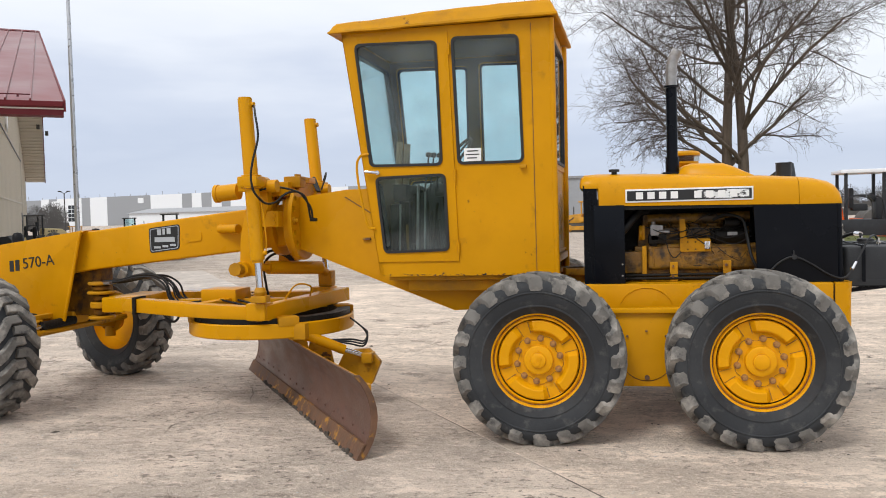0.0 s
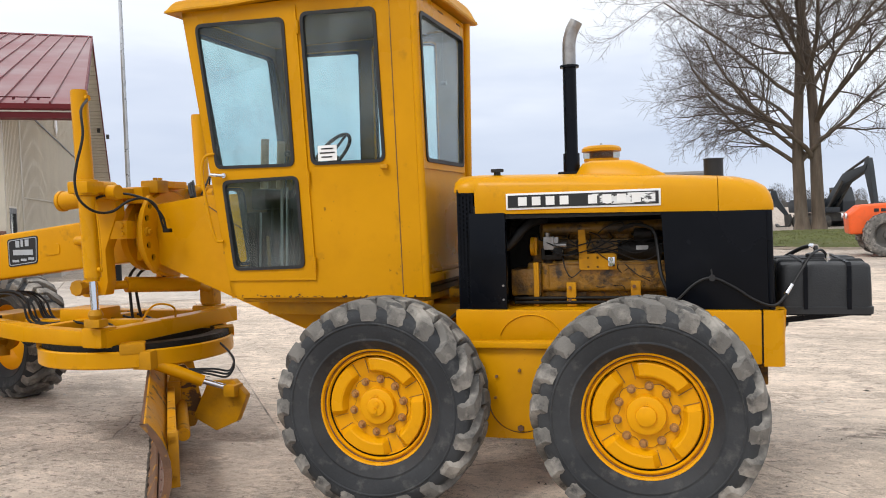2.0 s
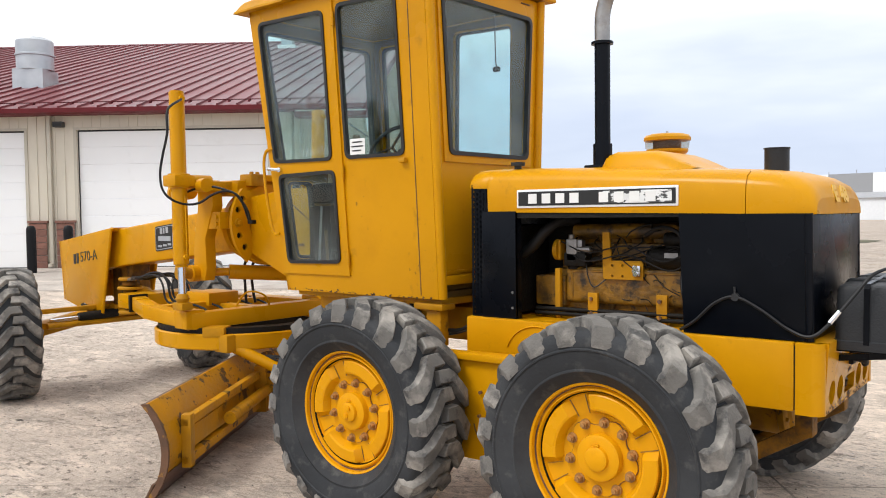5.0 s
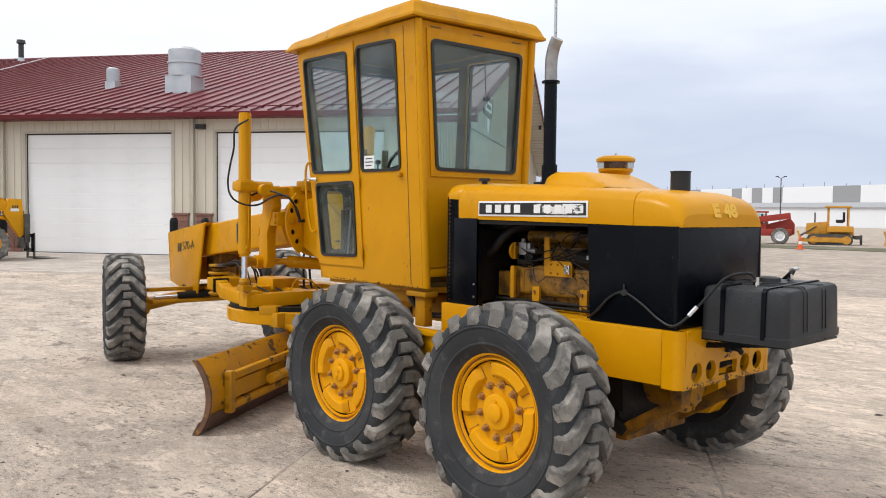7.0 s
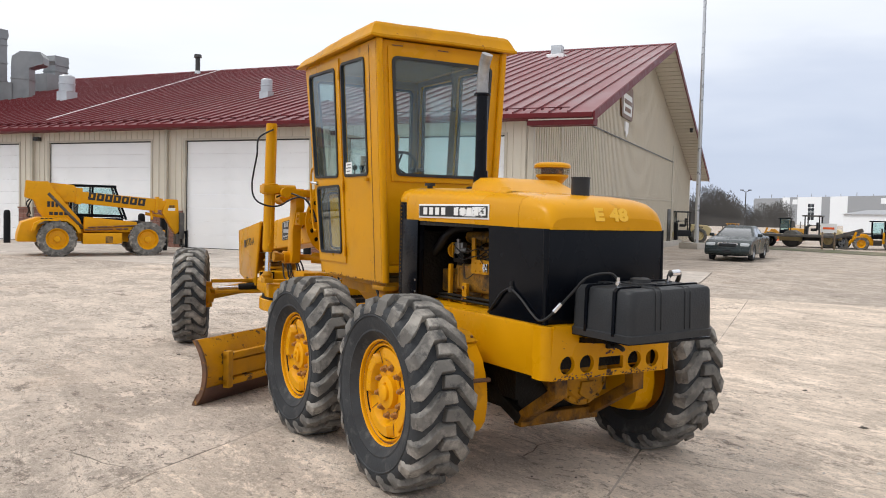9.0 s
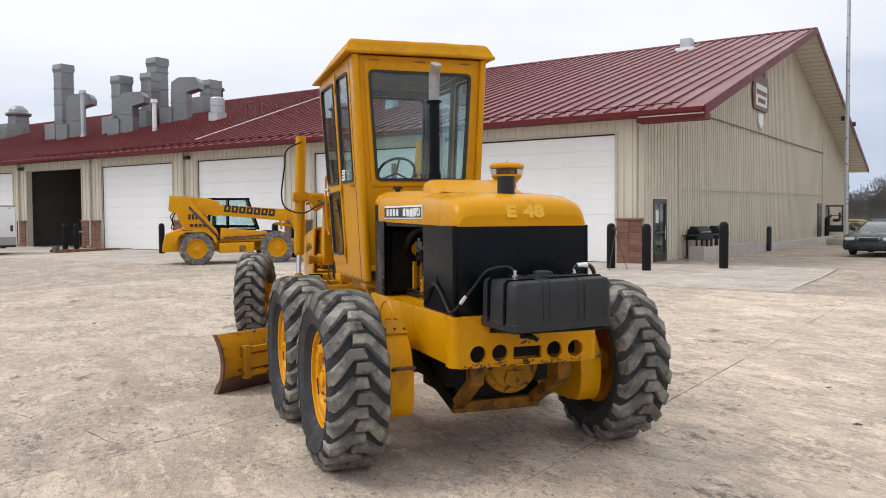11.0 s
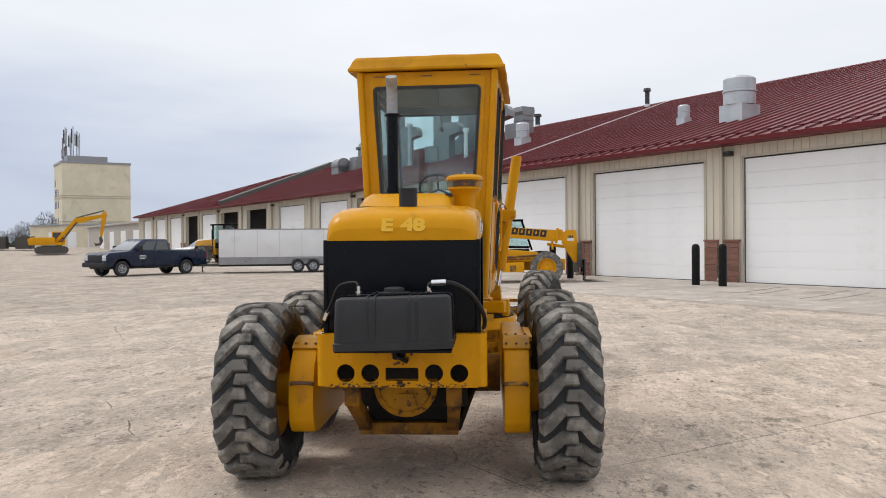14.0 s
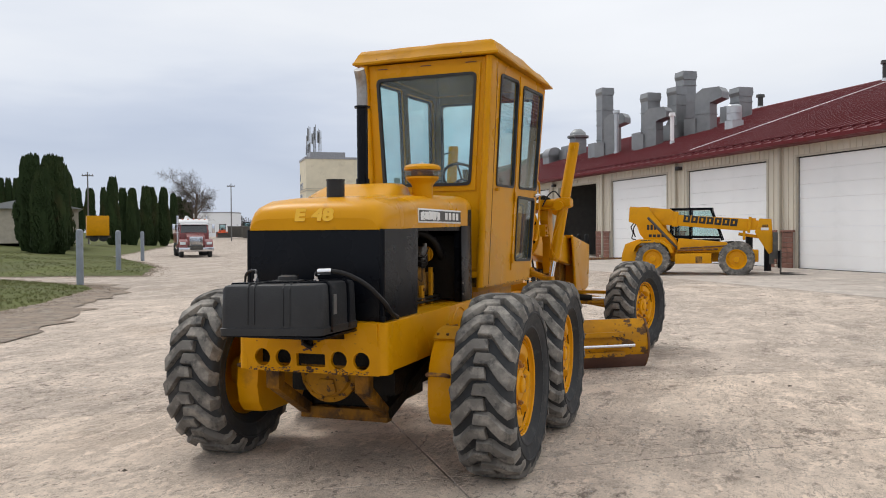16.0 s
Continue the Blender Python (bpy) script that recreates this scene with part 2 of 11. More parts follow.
class Shape:
    """One mesh under construction."""

    def __init__(self):
        self.bm = bmesh.new()

    def box(self, x0, x1, y0, y1, z0, z1, m=None, bevel=0.0, seg=2):
        """A block, with rounded edges where bevel is given."""
        tmp = bmesh.new()
        bmesh.ops.create_cube(tmp, size=1)
        for v in tmp.verts:
            v.co = V((x0 + x1) / 2 + v.co.x * (x1 - x0), (y0 + y1) / 2 + v.co.y * (y1 - y0), (z0 + z1) / 2 + v.co.z * (z1 - z0))
        if bevel:
            bmesh.ops.bevel(tmp, geom=tmp.edges[:], offset=bevel, segments=seg, profile=0.6, affect="EDGES")
        return self.take(tmp, m)

    def take(self, tmp, m=None):
        if m is not None:
            bmesh.ops.transform(tmp, matrix=m, verts=tmp.verts)
        me = bpy.data.meshes.new("tmp")
        tmp.to_mesh(me)
        tmp.free()
        self.bm.from_mesh(me)
        bpy.data.meshes.remove(me)
        return self

    def rod(self, a, b, r, r2=None, seg=20, cap=True):
        """A round bar from a to b."""
        a, b = Vector(a), Vector(b)
        d = b - a
        tmp = bmesh.new()
        bmesh.ops.create_cone(tmp, cap_ends=cap, segments=seg, radius1=r, radius2=r if r2 is None else r2, depth=d.length)
        return self.take(tmp, Matrix.Translation((a + b) / 2) @ d.to_track_quat("Z", "Y").to_matrix().to_4x4())

    def beam(self, a, b, w, h, bevel=0.0, up=(0, 0, 1)):
        """A square bar from a to b, w wide and h high."""
        a, b = Vector(a), Vector(b)
        d = (b - a)
        x = d.normalized()
        y = Vector(up).cross(x).normalized()
        z = x.cross(y)
        m = Matrix.Translation((a + b) / 2) @ Matrix((x, y, z)).transposed().to_4x4()
        return self.box(-d.length / 2, d.length / 2, -w / 2, w / 2, -h / 2, h / 2, m, bevel)

    def prism(self, pts, axis, a, b, m=None, bevel=0.0, seg=2):
        """A flat outline pushed out along an axis from a to b. pts are the other two coordinates, in order x, y, z."""
        tmp = bmesh.new()
        ins = {"x": lambda p: V(a, p[0], p[1]), "y": lambda p: V(p[0], a, p[1]), "z": lambda p: V(p[0], p[1], a)}[axis]
        f = tmp.faces.new([tmp.verts.new(ins(p)) for p in pts])
        ext = bmesh.ops.extrude_face_region(tmp, geom=[f])
        off = {"x": V(b - a, 0, 0), "y": V(0, b - a, 0), "z": V(0, 0, b - a)}[axis]
        bmesh.ops.translate(tmp, vec=off, verts=[g for g in ext["geom"] if isinstance(g, bmesh.types.BMVert)])
        bmesh.ops.recalc_face_normals(tmp, faces=tmp.faces)
        if bevel:
            bmesh.ops.bevel(tmp, geom=tmp.edges[:], offset=bevel, segments=seg, profile=0.6, affect="EDGES", clamp_overlap=True)
        return self.take(tmp, m)

    def plate(self, outer, holes, place, thick, m=None):
        """A sheet with openings. place(u, v, d) gives the point of the sheet at depth d."""
        tmp = bmesh.new()
        edges = []
        for loop in (outer, *holes):
            vs = [tmp.verts.new(V(u, v, 0)) for u, v in loop]
            edges += [tmp.edges.new((vs[i], vs[(i + 1) % len(vs)])) for i in range(len(vs))]
        bmesh.ops.triangle_fill(tmp, use_beauty=True, use_dissolve=False, edges=edges, normal=(0, 0, 1))
        ext = bmesh.ops.extrude_face_region(tmp, geom=tmp.faces[:])
        for g in ext["geom"]:
            if isinstance(g, bmesh.types.BMVert):
                g.co.z = thick
        for v in tmp.verts:
            v.co = Vector(place(v.co.x, v.co.y, v.co.z))
        bmesh.ops.recalc_face_normals(tmp, faces=tmp.faces)
        return self.take(tmp, m)

    def loft(self, rings, close=True, caps=True):
        """Skin over rings of points of one length."""
        tmp = bmesh.new()
        rows = [[tmp.verts.new(Vector(p)) for p in r] for r in rings]
        k = len(rows[0])
        for r0, r1 in zip(rows, rows[1:]):
            for i in range(k if close else k - 1):
                j = (i + 1) % k
                tmp.faces.new((r0[i], r0[j], r1[j], r1[i]))
        if caps and close:
            tmp.faces.new(rows[0][::-1])
            tmp.faces.new(rows[-1])
        bmesh.ops.recalc_face_normals(tmp, faces=tmp.faces)
        return self.take(tmp)

    def lathe(self, prof, centre=(0, 0, 0), axis="z", seg=40):
        """A turned body: prof is (radius, height) along the axis."""
        c = Vector(centre)
        rings = []
        for i in range(seg):
            a = 2 * math.pi * i / seg
            ca, sa = math.cos(a), math.sin(a)
            put = {"z": lambda r, h: c + V(r * ca, r * sa, h), "y": lambda r, h: c + V(r * ca, h, r * sa), "x": lambda r, h: c + V(h, r * ca, r * sa)}[axis]
            rings.append([put(r, h) for r, h in prof])
        tmp = bmesh.new()
        rows = [[tmp.verts.new(p) for p in r] for r in rings]
        for i in range(seg):
            a, b = rows[i], rows[(i + 1) % seg]
            for j in range(len(prof) - 1):
                tmp.faces.new((a[j], b[j], b[j + 1], a[j + 1]))
        bmesh.ops.remove_doubles(tmp, verts=tmp.verts, dist=1e-5)
        bmesh.ops.recalc_face_normals(tmp, faces=tmp.faces)
        return self.take(tmp)

    def tube(self, pts, r, seg=8, sub=6):
        """A hose through the points, smoothed."""
        pts = [Vector(p) for p in pts]
        fine = []
        ext = [pts[0] * 2 - pts[1]] + pts + [pts[-1] * 2 - pts[-2]]
        for i in range(1, len(ext) - 2):
            p0, p1, p2, p3 = ext[i - 1:i + 3]
            for s in range(sub):
                t = s / sub
                fine.append(0.5 * (2 * p1 + (p2 - p0) * t + (2 * p0 - 5 * p1 + 4 * p2 - p3) * t * t + (3 * p1 - p0 - 3 * p2 + p3) * t ** 3))
        fine.append(pts[-1])
        rings, n = [], None
        for i, p in enumerate(fine):
            d = (fine[min(i + 1, len(fine) - 1)] - fine[max(i - 1, 0)]).normalized()
            n = (d.orthogonal() if n is None else (n - d * n.dot(d))).normalized()
            b = d.cross(n)
            rings.append([p + (n * math.cos(2 * math.pi * k / seg) + b * math.sin(2 * math.pi * k / seg)) * r for k in range(seg)])
        return self.loft(rings)

    def mesh(self, name, mat, smooth=40):
        me = bpy.data.meshes.new(name)
        self.bm.to_mesh(me)
        self.bm.free()
        for q in (mat if isinstance(mat, (list, tuple)) else [mat]):
            me.materials.append(q)
        if smooth and len(me.polygons):
            me.polygons.foreach_set("use_smooth", [True] * len(me.polygons))
            me.set_sharp_from_angle(angle=radians(smooth))
        return me


# the rear half of the grader is a little longer than its first drawing
REAR = Matrix.Translation((0.018, 0, 0)) @ Matrix.Diagonal((1.008, 1, 1, 1))
STRETCHED = set()


def thing(name, label, category, m=None, group="", kind=""):
    """An empty at a thing's base, that parents its parts."""
    ob = new(name)
    ob.empty_display_size = 0.2
    if m is not None:
        ob.matrix_world = m
    return tagged(ob, label, category, group, kind)


def part(name, shape, mat, parent, label="", m=None, smooth=40, kind=""):
    """Links a shape as one mesh under a thing or a part. m moves the shape's points first."""
    if m is not None:
        bmesh.ops.transform(shape.bm, matrix=m, verts=shape.bm.verts)
    elif parent in STRETCHED:
        bmesh.ops.transform(shape.bm, matrix=REAR, verts=shape.bm.verts)
    ob = new(name, shape.mesh(name, mat, smooth))
    ob.parent = parent
    if parent in STRETCHED:
        STRETCHED.add(ob)
    if label or kind:
        tagged(ob, label=label, kind=kind)
    return ob


def again(ob, parent, m):
    """A further object on the mesh of ob."""
    o = new(ob.name.split(".")[0], ob.data)
    o.parent = parent
    o.matrix_basis = m
    return o


def solid(name, shape, mat, label, category, m=None, group="", kind="", smooth=40):
    """A thing or a piece of the setting made of one mesh."""
    ob = new(name, shape.mesh(name, mat, smooth))
    if m is not None:
        ob.matrix_world = m
    return tagged(ob, label, category, group, kind)


def round_poly(pts, r, n=5):
    """A polygon with its corners rounded."""
    out = []
    k = len(pts)
    for i in range(k):
        p, a, b = Vector(pts[i]), Vector(pts[i - 1]), Vector(pts[(i + 1) % k])
        da, db = (a - p).normalized(), (b - p).normalized()
        ang = da.angle(db)
        cut = r / math.tan(ang / 2)
        q0, q1 = p + da * cut, p + db * cut
        for s in range(n + 1):
            t = s / n
            out.append(tuple(q0 * (1 - t) ** 2 + p * 2 * t * (1 - t) + q1 * t * t))
    return out


def grow(pts, d):
    """A convex polygon grown by d about its middle."""
    c = sum((Vector(p) for p in pts), Vector((0, 0))) / len(pts)
    out = []
    for p in pts:
        v = Vector(p) - c
        out.append((p[0] + math.copysign(min(abs(v.x), abs(d)), v.x * d), p[1] + math.copysign(min(abs(v.y), abs(d)), v.y * d)))
    return out


def letters(text, size, mat, parent, m, label="", depth=0.002, squeeze=1.0, bold=0.0):
    """Flat lettering in the built-in font, as a mesh. It stands in the xy plane of m."""
    cu = bpy.data.curves.new("lettering", "FONT")
    cu.body, cu.size, cu.extrude, cu.offset = text, size, depth, bold
    ob = bpy.data.objects.new("lettering", cu)
    scene.collection.objects.link(ob)
    me = bpy.data.meshes.new_from_object(ob.evaluated_get(bpy.context.evaluated_depsgraph_get()))
    bpy.data.objects.remove(ob)
    bpy.data.curves.remove(cu)
    me.materials.clear()
    me.materials.append(mat)
    o = new("lettering", me)
    o.parent = parent
    o.matrix_basis = m @ Matrix.Diagonal((squeeze, 1, 1, 1))
    if label:
        tagged(o, label=label)
    return o

# ---- the motor grader; its front points to -x, its rear axle's middle stands over the origin ----
BEND = -2.7
FRONT = Matrix.Translation((-0.5, 0, 0)) @ Matrix.Rotation(radians(BEND), 4, "Z") @ Matrix.Translation((0.5, 0, 0))
grader = thing("motor_grader", "yellow articulated motor grader with glazed cab on worn yard", "grader")
HUB_Z = 0.625


def tyre_shape():
    """Carcass, turned about y, its outer side at -y."""
    s = Shape()
    half = [(0.335, 0.125), (0.350, 0.150), (0.396, 0.184), (0.401, 0.192), (0.408, 0.192), (0.413, 0.190), (0.46, 0.206), (0.493, 0.209), (0.498, 0.215), (0.504, 0.215), (0.509, 0.210), (0.52, 0.211), (0.560, 0.203), (0.580, 0.182), (0.590, 0.11), (0.592, 0.0)]
    prof = [(r, -w) for r, w in half] + [(r, w) for r, w in half[-2::-1]]
    s.lathe(prof, axis="y", seg=72)
    return s


def lug_shape(count=20):
    """The bars of the tread: two staggered rows that meet in the middle as a hook."""
    s = Shape()
    rnd = random.Random(5)
    # across, lag round the tyre, foot radius, half breadth
    path = [(-0.044, 0.00, 0.594, 0.037), (-0.036, 0.00, 0.594, 0.039), (0.050, 0.002, 0.594, 0.040), (0.074, 0.026, 0.593, 0.046), (0.130, 0.094, 0.588, 0.050), (0.182, 0.142, 0.572, 0.053), (0.208, 0.158, 0.530, 0.046)]
    tops = [0.634, 0.638, 0.638, 0.638, 0.632, 0.613, 0.552]
    for row in (-1, 1):
        for k in range(count):
            base = 2 * math.pi * (k + (0.5 if row > 0 else 0)) / count + rnd.uniform(-0.006, 0.006)
            rings = []
            for (w, lag, foot, hb), top in zip(path, tops):
                top -= rnd.uniform(0, 0.004)
                ang, wy = base - lag / 0.62, row * w
                ring = []
                for r, side, sl in ((foot - 0.012, -1, 1.22), (top - 0.006, -1, 0.93), (top, -1, 0.80), (top, 1, 0.80), (top - 0.006, 1, 0.93), (foot - 0.012, 1, 1.22)):
                    a = ang + side * hb * sl / 0.62
                    ring.append(V(r * math.cos(a), wy + (row * 0.012 if side > 0 else 0), r * math.sin(a)))
                rings.append(ring)
            s.loft(rings)
    return s


def rim_shape():
    s = Shape()
    # flange, lip, well and disc, outer side at -y
    s.lathe([(0.342, 0.12), (0.352, 0.10), (0.342, -0.10), (0.352, -0.125), (0.352, -0.135), (0.344, -0.145), (0.334, -0.140), (0.330, -0.118), (0.322, -0.112), (0.314, -0.126),
             (0.308, -0.128), (0.302, -0.116), (0.297, -0.098), (0.293, -0.104), (0.288, -0.090), (0.222, -0.086), (0.206, -0.083), (0.196, -0.080), (0.15, -0.078), (0.10, -0.078), (0.0, -0.078), (0.0, -0.04), (0.28, -0.03), (0.33, 0.05), (0.342, 0.12)], axis="y", seg=64)
    return s


def wheel(parent, x, y, z=HUB_Z, flip=False, steer=0.0, phase=0.0, move=None):
    """rim > tyre, tread bars, hub, nuts."""
    m = pose(x, y, z, 0, 0, (180 if flip else 0) + steer)
    if move is not None:
        m = move @ m
    w = part("wheel", rim_shape(), m_rim, parent, "yellow painted steel wheel")
    w.matrix_basis = m
    t = part("tyre", tyre_shape(), m_tyre, w, "black worn tyre sidewall")
    b = part("tread", lug_shape(), m_lug, w, "grey dusty angled tread bars", smooth=25, kind="stuff")
    t.matrix_basis = pose(0, 0, 0)
    b.matrix_basis = pose(0, 0, 0, 0, phase, 0)
    h = Shape()
    h.lathe([(0.0, -0.146), (0.046, -0.146), (0.054, -0.141), (0.057, -0.126), (0.094, -0.124), (0.104, -0.119), (0.108, -0.104), (0.110, -0.07)], axis="y", seg=40)
    h.box(-0.012, 0.012, -0.138, -0.118, 0.056, 0.066, bevel=0.002)
    hub = part("hub", h, m_rim, w)
    for k in (-1, 1):
        part("hub_bolt", Shape().rod((k * 0.009, -0.144, k * 0.021), (k * 0.009, -0.153, k * 0.021), 0.0165, seg=16).rod((k * 0.009, -0.15, k * 0.021), (k * 0.009, -0.156, k * 0.021), 0.010, seg=12), m_rim, hub)
    # lobed clamp plate under the nuts, with a rusty rim line
    for grow_, y0, mat_ in ((0.0035, -0.0815, m_rust), (0.0, -0.0865, m_rim)):
        ring_ = [((0.160 + grow_ + 0.020 * math.cos(5 * t_ + 0.9)) * math.cos(t_), (0.160 + grow_ + 0.020 * math.cos(5 * t_ + 0.9)) * math.sin(t_)) for t_ in np.linspace(0, 2 * math.pi, 61)[:-1]]
        part("clamp_plate", Shape().prism(ring_, "y", y0, -0.07), mat_, w)
    part("rim_joint", Shape().lathe([(0.2945, -0.1025), (0.2975, -0.1000), (0.3005, -0.1120)], axis="y", seg=64), m_grease_shade, w, "dark rusty joint of wheel rim")
    part("flange_joint", Shape().lathe([(0.3235, -0.1145), (0.3265, -0.1155), (0.330, -0.1195)], axis="y", seg=64), m_rust, w)
    for k in range(4):
        mm = pose(0, 0, 0, 0, -(45 + 24 + 90 * k), 0)
        rings = []
        for q in range(17):
            a, drop = radians(-45 + 12.0 + 66 * q / 16.0), 0.0
            if q in (0, 16):
                a, drop = a + (-1 if q == 0 else 1) * 0.045, 0.036
            rings.append([mm @ V(r * math.cos(a), yy + drop, r * math.sin(a)) for r, yy in ((0.2905, -0.104), (0.2875, -0.120), (0.282, -0.1235), (0.226, -0.1265), (0.216, -0.1225), (0.197, -0.090), (0.193, -0.080), (0.2905, -0.080))])
        part("disc_pad", Shape().loft(rings), m_rim, w, smooth=22)
    for k in range(4):
        for e in (-1, 1):
            a = radians(-(45 + 24 + 90 * k) + 45 + e * 8.6)
            part("pad_edge", Shape().beam((0.200 * math.cos(a), -0.0885, -0.200 * math.sin(a)), (0.287 * math.cos(a), -0.0905, -0.287 * math.sin(a)), 0.0035, 0.0035), m_rust, w, smooth=0)
    nut = Shape()
    nut.rod((0, -0.08, 0), (0, -0.0915, 0), 0.0245, seg=16).rod((0, -0.089, 0), (0, -0.112, 0), 0.0185, 0.0172, seg=6).rod((0, -0.1, 0), (0, -0.121, 0), 0.0105, seg=10)
    first = None
    for k in range(10):
        a = 2 * math.pi * k / 10 + 0.2
        mm = pose(0.158 * math.cos(a), 0, 0.158 * math.sin(a))
        if first is None:
            first = part("wheel_nut", nut, m_nut, w, "rust-stained wheel nut")
            first.matrix_basis = mm
        else:
            again(first, w, mm)
    return w


wheel_a = wheel(grader, -0.77, -1.095, phase=4)


def wheel_again(x, y, flip=False, steer=0.0, phase=0.0, move=None):
    m = pose(x, y, HUB_Z, 0, 0, (180 if flip else 0) + steer)
    if move is not None:
        m = move @ m
    w = again(wheel_a, grader, m)
    for c in wheel_a.children:
        if c.name.startswith("tread"):
            # the bars point the same way round on both sides of the machine
            again(c, w, pose(0, 0, 0, 0, phase, 180 if flip else 0))
        else:
            again(c, w, c.matrix_basis)
    return w


wheel_again(0.77, -1.095, phase=11)
wheel_again(-0.77, 1.095, flip=True, phase=7)
wheel_again(0.77, 1.095, flip=True, phase=2)
wheel_again(-5.68, -1.06, steer=-15.5, phase=9, move=FRONT)
wheel_again(-5.68, 1.06, flip=True, steer=-15.5, phase=14, move=FRONT)

STRETCHED.add(grader)
# rear frame, a welded box with a thick bumper plate
fr = Shape()
for sy in (-1, 1):
    fr.box(-0.47, 1.395, sy * 0.53 - (0.06 if sy > 0 else 0), sy * 0.53 + (0.06 if sy < 0 else 0), 0.79, 1.115, bevel=0.012)
fr.box(-0.47, -0.42, -0.5, 0.5, 0.80, 1.10, bevel=0.01)
fr.box(-0.44, 1.39, -0.47, 0.47, 1.07, 1.112, bevel=0.004)
part("rear_frame", fr, m_yellow, grader)
for sy in (-1, 1):
    arc = Shape()
    arc.loft([[V(0.02 + 0.205 * math.cos(a), sy * 0.531, 0.90 + 0.185 * math.sin(a)) + d for d in (V(0, 0, -0.005), V(0, sy * 0.006, 0), V(0, 0, 0.005), V(0, -sy * 0.004, 0))] for a in np.linspace(0.3, math.pi - 0.3, 26)])
    part("weld_arc", arc, m_yellow, grader)
bp = Shape()
pl = [(-0.485, 1.115), (0.485, 1.115), (0.485, 0.775), (-0.485, 0.775)]
holes = [[(cy + 0.058 * math.cos(a), 0.866 + 0.058 * math.sin(a)) for a in np.linspace(0, 2 * math.pi, 25)[:-1]] for cy in (-0.355, -0.198, 0.208, 0.368)]
holes.append(round_poly([(-0.10, 0.818), (0.11, 0.818), (0.11, 0.902), (-0.10, 0.902)], 0.008, 2))
bp.plate(pl, holes, lambda u, v, d: (1.515 - d + 0.02 * (v - 0.78) / 0.33, u, v), 0.03)
for sy in (-1, 1):
    turn_ = [(1.403, sy * 0.502), (1.403, sy * 0.540), (1.470, sy * 0.545)] + [(1.470 + 0.055 * math.sin(q), sy * (0.490 + 0.055 * math.cos(q))) for q in np.linspace(0.25, 1.45, 7)] + [(1.520, sy * 0.470), (1.496, sy * 0.470), (1.490, sy * 0.502)]
    bp.loft([[V(x, y, z) for x, y in turn_] for z in (0.782, 0.80, 1.10, 1.116)])
bp.box(1.403, 1.52, -0.52, 0.52, 1.085, 1.116, bevel=0.01)
part("rear_bumper", bp, m_yellow, grader, "yellow rear plate with four round holes")
# Near-black backing added so the bumper holes and corner slits look shaded.
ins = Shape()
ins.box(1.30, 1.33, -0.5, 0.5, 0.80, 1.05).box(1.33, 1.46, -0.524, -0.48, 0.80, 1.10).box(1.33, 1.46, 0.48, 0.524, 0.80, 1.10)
part("frame_bulkhead", ins, m_grease_shade, grader)

